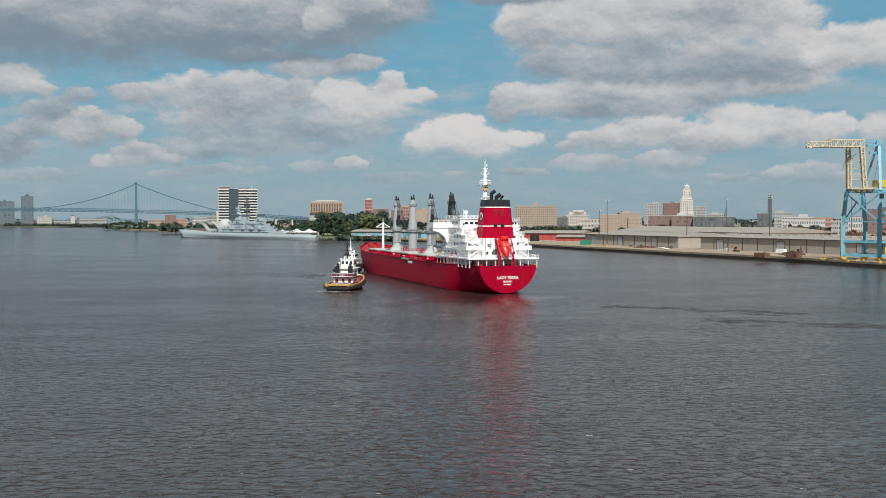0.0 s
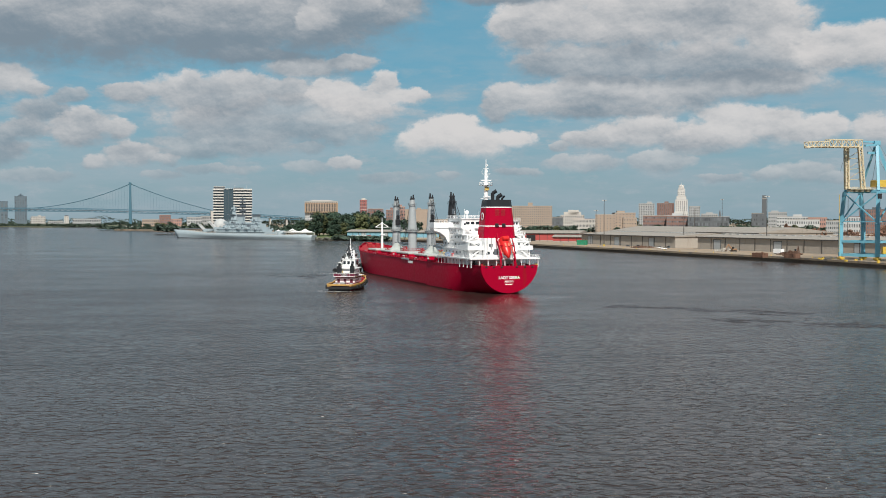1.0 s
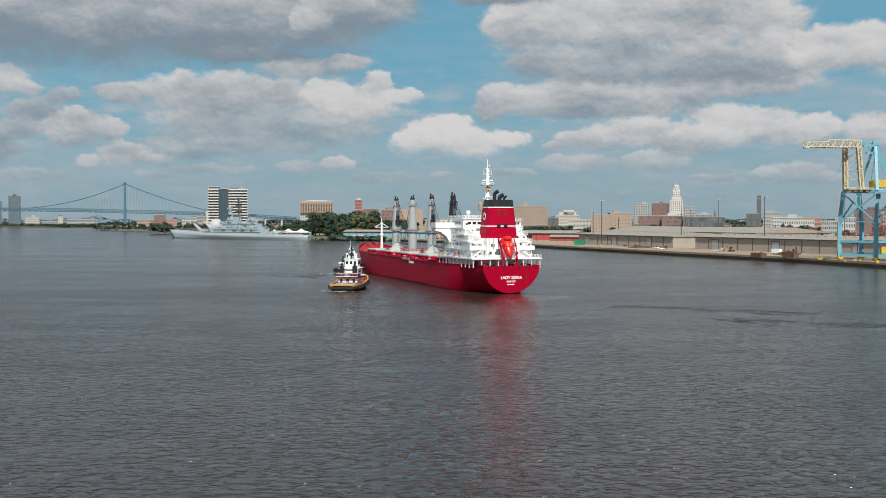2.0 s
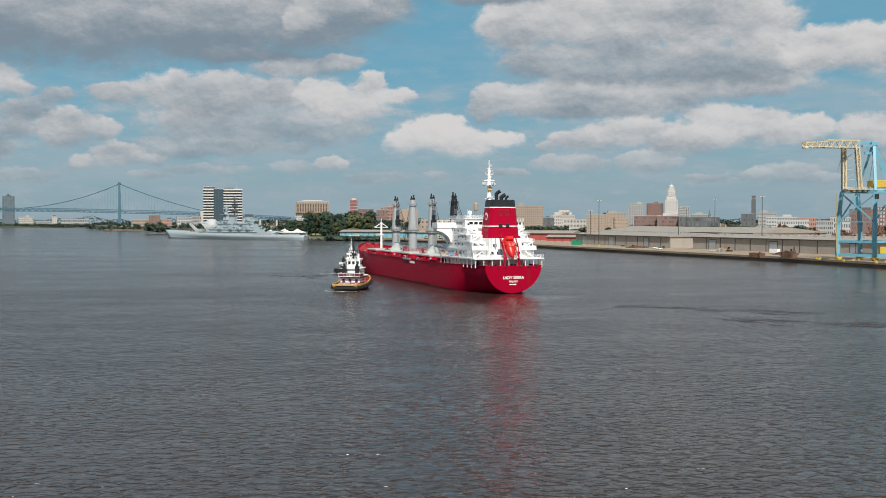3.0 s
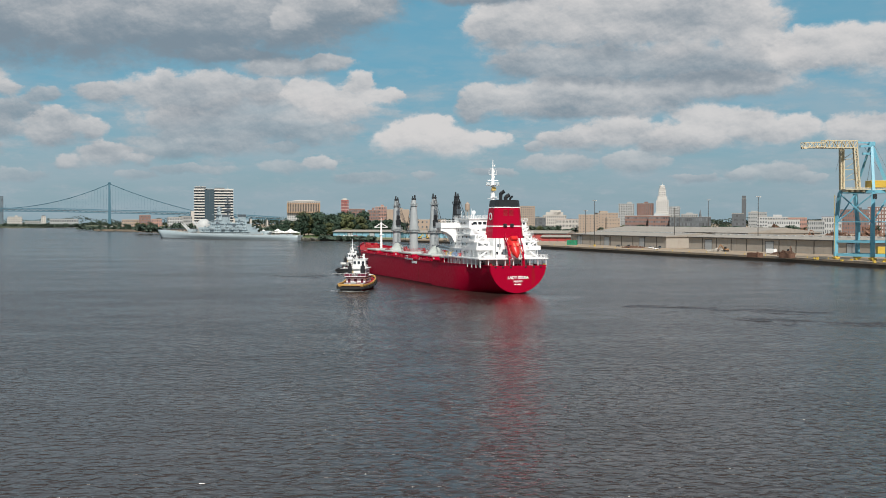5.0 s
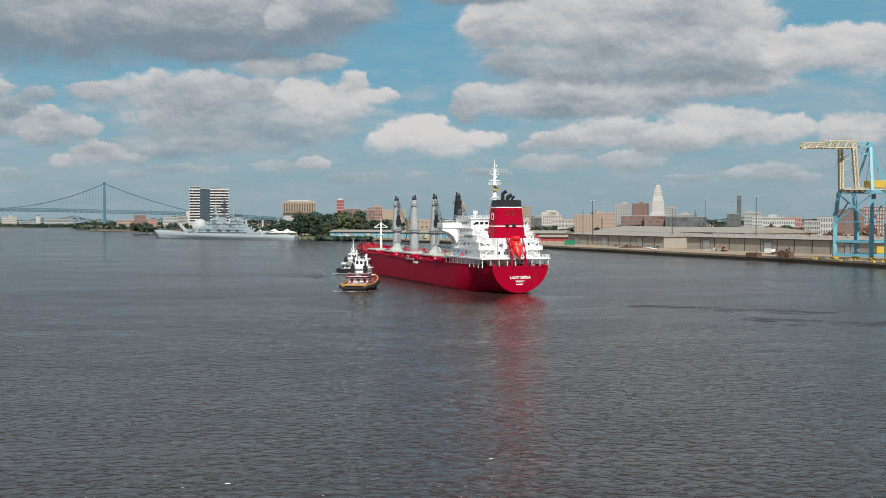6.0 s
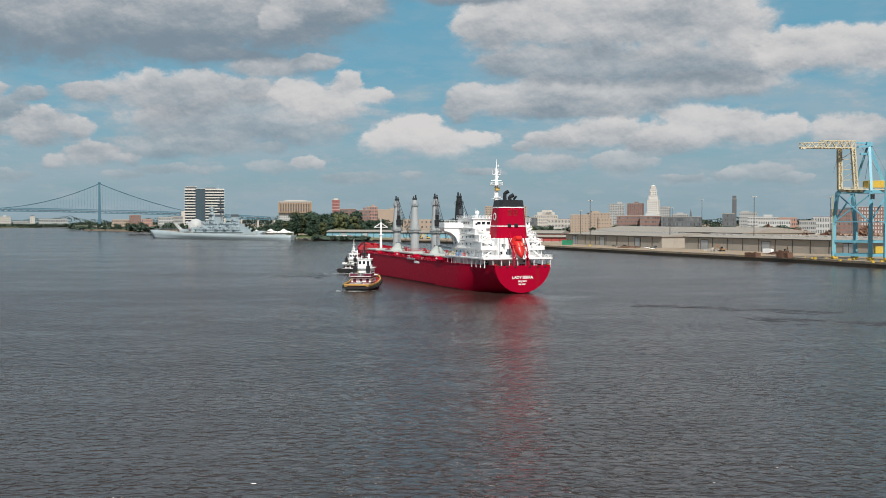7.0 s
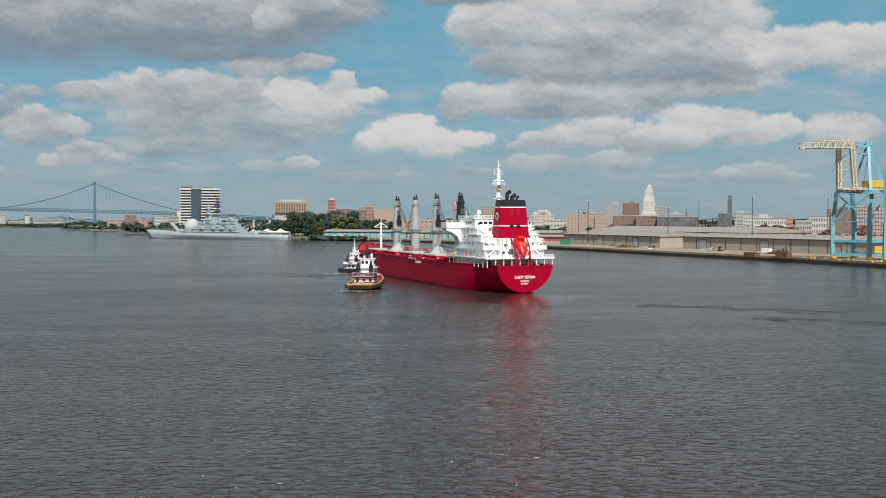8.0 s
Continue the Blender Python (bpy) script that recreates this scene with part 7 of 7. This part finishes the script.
building("office_building", "white glazed low building beside the scrap yard", 606, 1700, 24.4, 30, 21.4, -19.6, MID_GREY, 3, 9, (0.6, 0.5))


def striped_tower():
    """White office tower with dark ribbon windows and a glass strip."""
    b = thing("office_tower", "white office tower with dark ribbon windows and glass strip", "building", pose(-456, 2475, 3, 0, 0, 10.4))
    w, d, h, n = 86.0, 30.0, 90.0, 15
    bm = bmesh.new()
    add_box(bm, -w / 2 + 0.8, w / 2 - 0.8, 0.8, d - 0.8, -1, h - 1)
    part("window_band", bm, GLASS, b, "dark ribbon glazing")
    fh = h / n
    for j in range(n):
        z = j * fh
        for x0, x1 in ((-w / 2, -19.5), (1.5, w / 2)):
            bm = bmesh.new()
            add_box(bm, x0, x1, 0, 1.2, z + fh * 0.58, z + fh, 0.05)
            part("white_band", bm, PALE_STONE, b)
        bm = bmesh.new()
        add_box(bm, w / 2 - 1.2, w / 2, 1.2, d, z + fh * 0.58, z + fh)
        part("white_band", bm, PALE_STONE, b)
    bm = bmesh.new()
    add_box(bm, -19.5, 1.5, -0.6, 1.0, 0, h - 2)
    strip = part("glass_strip", bm, mat("blue_grey_glass", (0.05, 0.08, 0.10), 0.15), b)
    bm = bmesh.new()
    for k in range(7):
        add_box(bm, -19.5 + k * 3.5 - 0.12, -19.5 + k * 3.5 + 0.12, -0.85, -0.6, 0, h - 2)
    part("mullion", bm, SLATE, b)
    bm = bmesh.new()
    add_box(bm, -w / 2, w / 2, 0, d, h, h + 0.7)
    for x in (-36, -30, 5, 30):
        add_tube(bm, (x, 12, h + 1), (x, 12, h + 9), 0.25, 0.12, 5)
    part("roof", bm, PALE_STONE, b)
    for x0, x1, y0, y1, z1, m in ((-41, -17, 3, 20, 5.0, SLATE), (-42, -16, 2, 21, 5.6, PALE_STONE), (2, 24, 6, 18, 3.2, SLATE)):
        bm = bmesh.new()
        add_box(bm, x0, x1, y0, y1, h + (0.7 if m is SLATE else 5.0), h + z1, 0.05)
        part("rooftop_plant", bm, m, b)


striped_tower()


def ochre_top():
    """Upper storeys of the waterfront apartments: ochre fins over deep windows."""
    x, y, turn = -234, 2229, 6.0
    b = thing("rooftop_storey", "ochre finned upper storeys of a waterfront building", "building", pose(x, y, 41, 0, 0, turn))
    w = 65.0
    bm = bmesh.new()
    add_box(bm, -w / 2, w / 2, -1.0, 30, 0, 17)
    part("glazing", bm, GLASS, b)
    fin = bpy.data.meshes.new("fin")
    bm = bmesh.new()
    add_box(bm, -0.9, 0.9, -2.0, -1.0, 0, 17)
    bm.to_mesh(fin), bm.free()
    fin.materials.append(TAN)
    for k in range(20):
        share("fin", fin, b, pose(-w / 2 + (k + 0.5) * w / 20, 0, 0))
    bm = bmesh.new()
    add_box(bm, -w / 2 - 0.5, -w / 2 + 2.5, -2.2, -0.9, 0, 17), add_box(bm, w / 2 - 2.5, w / 2 + 0.5, -2.2, -0.9, 0, 17), add_box(bm, -w / 2, w / 2, -1.6, -0.95, 7.8, 9.0), add_box(bm, -w / 2 - 0.5, w / 2 + 0.5, -2.4, 30.5, 16.2, 18.2), add_box(bm, -w / 2 - 0.5, w / 2 + 0.5, -2.3, 30.5, -1.2, 0.6)
    part("copper_frame", bm, COPPER, b)
    bm = bmesh.new()
    add_box(bm, -18, 20, 6, 22, 18.2, 24), add_box(bm, -22, 24, 5, 23, 22.4, 23.0)
    part("rooftop_plant", bm, PALE_STONE, b)


ochre_top()


def stepped_hall():
    """Stone city tower: block, setbacks, colonnaded lantern and cupola."""
    b = thing("city_hall", "pale stone stepped city hall tower with lantern", "building", pose(533, 2434, 3, 0, 0, -12.4))
    tiers = [(15, 0, 38), (13.5, 38, 66), (10.5, 66, 74), (8.0, 74, 88), (6.6, 88, 92), (4.8, 92, 97)]
    for hw, z0, z1 in tiers:
        bm = bmesh.new()
        add_box(bm, -hw, hw, 14 - hw, 14 + hw, z0, z1, 0.3)
        add_box(bm, -hw - 0.5, hw + 0.5, 13.5 - hw, 14.5 + hw, z1 - 0.9, z1, 0.1)
        stage = part("stage", bm, PALE_STONE, b)
        body = stage if z0 == 0 else body
    me = window_mesh(1.9, 2.6, CITY_GLASS)
    for hw, z0, z1, nb in ((15, 8, 38, 7), (13.5, 40, 66, 6), (8.0, 75, 87, 3)):
        for i in range(nb):
            for j in range(int((z1 - z0) / 4.6)):
                x = -hw + (i + 0.5) * 2 * hw / nb
                share("window", me, body, pose(x, 14 - hw, z0 + 2.5 + j * 4.6)), share("window", me, body, pose(-hw, 14 + x, z0 + 2.5 + j * 4.6, 0, 0, 90))
    bm = bmesh.new()
    for k in range(8):
        a = k * math.pi / 4
        add_tube(bm, (5.2 * math.cos(a), 14 + 5.2 * math.sin(a), 92), (5.2 * math.cos(a), 14 + 5.2 * math.sin(a), 98), 0.6, seg=6)
    add_tube(bm, (0, 14, 97), (0, 14, 99), 4.2, 2.0, 8), add_tube(bm, (0, 14, 99), (0, 14, 104), 0.4, 0.15, 6)
    part("lantern", bm, PALE_STONE, b)


stepped_hall()

tank = thing("water_tower", "beige round water tower behind the town", "water tower", pose(102, 2400, 3))
bm = bmesh.new()
add_tube(bm, (0, 0, 44), (0, 0, 56), 5.0, 5.0, 18), add_tube(bm, (0, 0, 56), (0, 0, 60.5), 5.0, 0.8, 18), add_tube(bm, (0, 0, 40), (0, 0, 44), 2.5, 5.0, 18)
part("tank", bm, TAN, tank)
for k in range(6):
    bm = bmesh.new()
    a = k * math.pi / 3
    add_tube(bm, (5.2 * math.cos(a), 5.2 * math.sin(a), -1), (4.4 * math.cos(a), 4.4 * math.sin(a), 44), 0.6, seg=6)
    part("leg", bm, MID_GREY, tank)

spire = thing("church_spire", "thin dark church spire", "church", pose(650, 2560, 3, 0, 0, 0))
bm = bmesh.new()
add_prism(bm, [(-4, -4), (4, -4), (4, 4), (-4, 4)], 0, 22), add_prism(bm, [(-3.6, -3.6), (3.6, -3.6), (3.6, 3.6), (-3.6, 3.6)], 22, 46, top=[(-0.2, -0.2), (0.2, -0.2), (0.2, 0.2), (-0.2, 0.2)])
part("steeple", bm, SLATE, spire)

dome = thing("dome_building", "white dome beside a low waterfront hall", "building", pose(-358, 1830, 3))
bm = bmesh.new()
add_ball(bm, (0, 0, 12), 12, 12, 13, 20, 12)
part("dome", bm, OFFICE, dome)
bm = bmesh.new()
add_tube(bm, (0, 0, -1), (0, 0, 12), 12.2, 12.2, 20)
part("drum", bm, STONE, dome)
hall = thing("waterfront_hall", "low tan waterfront hall with flat grey roof", "building", pose(-392, 1800, 3, 0, 0, 12))
bm = bmesh.new()
add_box(bm, -26, 26, 0, 26, 0, 8)
part("wall", bm, TAN, hall)
bm = bmesh.new()
add_box(bm, -27, 27, -1, 27, 8, 8.9, 0.1)
part("roof", bm, SLATE, hall)
pane = pane_mesh(3.0, 2.0)
for k in range(9):
    share("window", pane, hall, pose(-22 + k * 5.5, 0, 5.2))


# ---------------------------------------------------------------- trees
def tree_meshes(seed, height, spread, leaves, leaf):
    """Trunk with limbs, and a crown of many tilted leaf sprays grouped on the limbs."""
    rnd = random.Random(seed)
    trunk = bmesh.new()
    add_tube(trunk, (0, 0, -0.5), (0.2, 0.1, height * 0.45), 0.45, 0.28, 7)
    tips = []
    for k in range(9):
        a = k * 2.4 + rnd.random()
        z0 = height * (0.25 + 0.25 * rnd.random())
        tip = Vector((spread * (0.35 + 0.5 * rnd.random()) * math.cos(a), spread * (0.35 + 0.5 * rnd.random()) * math.sin(a), height * (0.45 + 0.48 * rnd.random())))
        add_tube(trunk, (0.1, 0, z0), tip, 0.2, 0.06, 5)
        tips.append((tip, spread * (0.28 + 0.2 * rnd.random())))
    tips.append((Vector((0, 0, height * 0.88)), spread * 0.42)), tips.append((Vector((0, 0, height * 0.6)), spread * 0.6))
    tips += [(Vector((spread * 0.4 * math.cos(k * 1.3), spread * 0.4 * math.sin(k * 1.3), height * 0.3)), spread * 0.35) for k in range(5)]
    crown = bmesh.new()
    for _ in range(leaves):
        c, r = tips[rnd.randrange(len(tips))]
        d = Vector((rnd.gauss(0, 1), rnd.gauss(0, 1), rnd.gauss(0, 0.75))).normalized() * r * (0.55 + 0.5 * rnd.random())
        p = c + d
        n = (d.normalized() + Vector((rnd.gauss(0, 0.45), rnd.gauss(0, 0.45), 0.35 + rnd.gauss(0, 0.3)))).normalized()
        q = n.to_track_quat("Z", "Y").to_matrix()
        s = leaf * (0.6 + 0.8 * rnd.random())
        vs = [crown.verts.new(p + q @ Vector((s * math.cos(k * 1.2566) * (0.6 + 0.7 * rnd.random()), s * math.sin(k * 1.2566) * (0.6 + 0.7 * rnd.random()), 0.25 * s * (k % 2)))) for k in range(5)]
        crown.faces.new(vs)
    return trunk, crown


TREES = []
for i in range(4):
    tk, cr = tree_meshes(40 + i, 15 + 2.5 * i, 6.2 + 0.7 * i, 900, 0.85)
    t = thing("tree", "broad leafy green tree on the river bank", "tree", pose(-150 + 9 * i, 1560, 3), group="trees on the river bank")
    part("trunk", tk, BARK, t), part("crown", cr, LEAF_OLIVE if i == 2 else LEAF, t)
    TREES.append(t)
rnd = random.Random(17)
for i in range(84):
    k = i / 84
    x, y = -205 + 168 * k + rnd.gauss(0, 5), 1580 + rnd.random() * 90 - 40 * k
    s = 0.95 + 0.55 * rnd.random()
    t = copy_thing(TREES[i % 4], pose(x, y, 3, 0, 0, rnd.random() * 360))
    t.scale = (s * 1.1, s * 1.1, s * (0.75 if k < 0.2 else 1.15 if k < 0.7 else 0.75))
# smaller trees between the warehouses and the city
for i in range(20):
    y = 1750 + rnd.random() * 250
    x = y * (0.07 + 0.36 * (i / 20) + rnd.gauss(0, 0.004))
    t = copy_thing(TREES[i % 4], pose(x, y, 3, 0, 0, rnd.random() * 360))
    s = 0.6 + 0.35 * rnd.random()
    t.scale = (s, s, s * 0.8)
for i in range(26):
    x, y = -505 + 110 * rnd.random() - i * 9, 2330 + i * 8 + rnd.random() * 60
    t = copy_thing(TREES[i % 4], pose(x, y, 3, 0, 0, rnd.random() * 360))
    s = 0.6 + 0.4 * rnd.random()
    t.scale = (s, s, s * 0.8)


def far_wood(name, label, line, n, height, seed):
    """An uneven belt of far trees as one mass of leaf sprays."""
    rnd = random.Random(seed)
    bm = bmesh.new()
    (x0, y0), (x1, y1) = line
    for _ in range(n):
        k = rnd.random()
        hump = 0.55 + 0.45 * noise.noise((k * 22.0, seed, 0)) + 0.25 * noise.noise((k * 70.0, seed, 3))
        c = Vector((x0 + (x1 - x0) * k, y0 + (y1 - y0) * k + rnd.gauss(0, 10), height * max(0.15, hump) * rnd.random() ** 0.6))
        q = Euler((rnd.gauss(0.5, 0.6), rnd.gauss(0, 0.6), rnd.random() * 6)).to_matrix()
        s = 1.6 + 1.8 * rnd.random()
        bm.faces.new([bm.verts.new(c + q @ Vector((s * math.cos(j * 1.2566) * (0.6 + 0.7 * rnd.random()), s * math.sin(j * 1.2566) * (0.6 + 0.7 * rnd.random()), 0))) for j in range(5)])
    ob = tagged(part(name, bm, LEAF_FAR), label, "trees", kind="stuff")
    ob.location.z = 2.6


far_wood("far_woods", "dark green belt of trees along the far bank", ((-1390, 3530), (-1000, 3360)), 4000, 11, 1)
far_wood("far_woods", "dark green trees behind the far bank", ((-1900, 3900), (-700, 3900)), 6000, 18, 2)
far_wood("far_woods", "low green bank vegetation under the bridge tower", ((-800, 2640), (-520, 2420)), 2200, 8, 3)
far_wood("far_woods", "far green tree line behind the city", ((-700, 3300), (1500, 3300)), 12000, 34, 4)
far_wood("far_woods", "green trees behind the waterfront", ((-520, 2050), (-150, 1900)), 3500, 20, 5)
far_wood("far_woods", "green trees between city blocks", ((100, 2080), (900, 1950)), 6000, 16, 6)
far_wood("far_woods", "far green tree line closing the river", ((-2200, 4300), (2200, 4300)), 9000, 40, 7)

far_wood("bank_shrubs", "low green shrubs along the park bank", ((-138, 1459), (-64, 1404)), 900, 2.6, 9)

# grass under the park trees and a lawn at the water
bm = bmesh.new()
add_prism(bm, [(-166, 1480), (-60, 1405), (-20, 1440), (-40, 1700), (-215, 1740), (-222, 1690)], 3.0, 3.25)
tagged(part("lawn", bm, mat("lawn_grass", (0.09, 0.13, 0.04), 0.95, vary=0.25, size=6)), "green park lawn at the river bank", "lawn", kind="structure")
# boulders of the bank
BANK_STONE = mat("weedy_bank_stone", (0.15, 0.15, 0.12), 0.9, vary=0.3, size=2, stain=(0.30, 0.29, 0.26), stain_at=0.6)
for i, (a, b) in enumerate((((-167, 1472), (-60, 1396)), ((-235, 1700), (-330, 1900)))):
    r2 = random.Random(60 + i)
    bm = bmesh.new()
    for _ in range(240):
        k = r2.random()
        c = Vector((a[0] + (b[0] - a[0]) * k, a[1] + (b[1] - a[1]) * k - 1.5 + r2.gauss(0, 1.2), 0.6 + 2.4 * r2.random()))
        s = 0.6 + r2.random()
        v = add_box(bm, -s, s, -s * 0.7, s * 0.7, -s * 0.5, s * 0.5)
        bmesh.ops.transform(bm, matrix=Matrix.Translation(c) @ Euler((r2.random(), r2.random(), r2.random() * 3)).to_matrix().to_4x4(), verts=v)
    tagged(part("bank_stones", bm, BANK_STONE), "grey rubble stones along the river bank", "stones", kind="stuff")
# white vans and stalls on the far shore beyond the bow
for i, (x, y, paint) in enumerate(((-104, 1452, WHITE), (-96, 1447, WHITE), (-90, 1444, RED_SHED), (-112, 1457, OFFICE))):
    v = thing("van", "white parked box van on the far shore" if paint is not RED_SHED else "red parked box van on the far shore", "van", pose(x, y, 3.25, 0, 0, -30), group="vans on the far shore")
    bm = bmesh.new()
    add_box(bm, -3.6, 1.6, -1.1, 1.1, 0.6, 3.4, 0.1), add_prism(bm, [(1.6, -1.0), (3.4, -1.0), (3.4, 1.0), (1.6, 1.0)], 0.6, 2.4, top=[(1.6, -0.95), (2.7, -0.95), (2.7, 0.95), (1.6, 0.95)])
    part("body", bm, paint, v)
    for wx in (-2.4, 2.4):
        for wy in (-1.0, 1.0):
            bm = bmesh.new()
            add_tube(bm, (wx, wy - 0.15, 0.45), (wx, wy + 0.15, 0.45), 0.45, seg=10)
            part("wheel", bm, RUBBER, v)


# ---------------------------------------------------------------- what moves
def motions():
    walk(carrier, [(0, pose(24.8, 429.0, 0, 0, 0, 17.0)), (4, pose(23.4, 429.7, 0, 0, 0, 16.96)), (8, pose(22.0, 430.4, 0, 0, 0, 16.92))])
    walk(tug_escort, [(0, pose(-42.4, 446.0, 0, 0, 0, -8.0)), (4, pose(-42.5, 448.0, 0, 0, 0, -8.3)), (8, pose(-42.6, 450.0, 0, 0, 0, -8.6))])
    walk(foam_a, [(0, pose(-42.4, 446.5, 0, 0, 0, -8.0)), (8, pose(-42.6, 450.5, 0, 0, 0, -8.6))])
    walk(tug_bow, [(0, pose(-54.7, 594.0, 0, 0, 0, -15.0)), (4, pose(-54.5, 594.4, 0, 0, 0, -15.0)), (8, pose(-54.3, 594.8, 0, 0, 0, -15.0))])


motions()
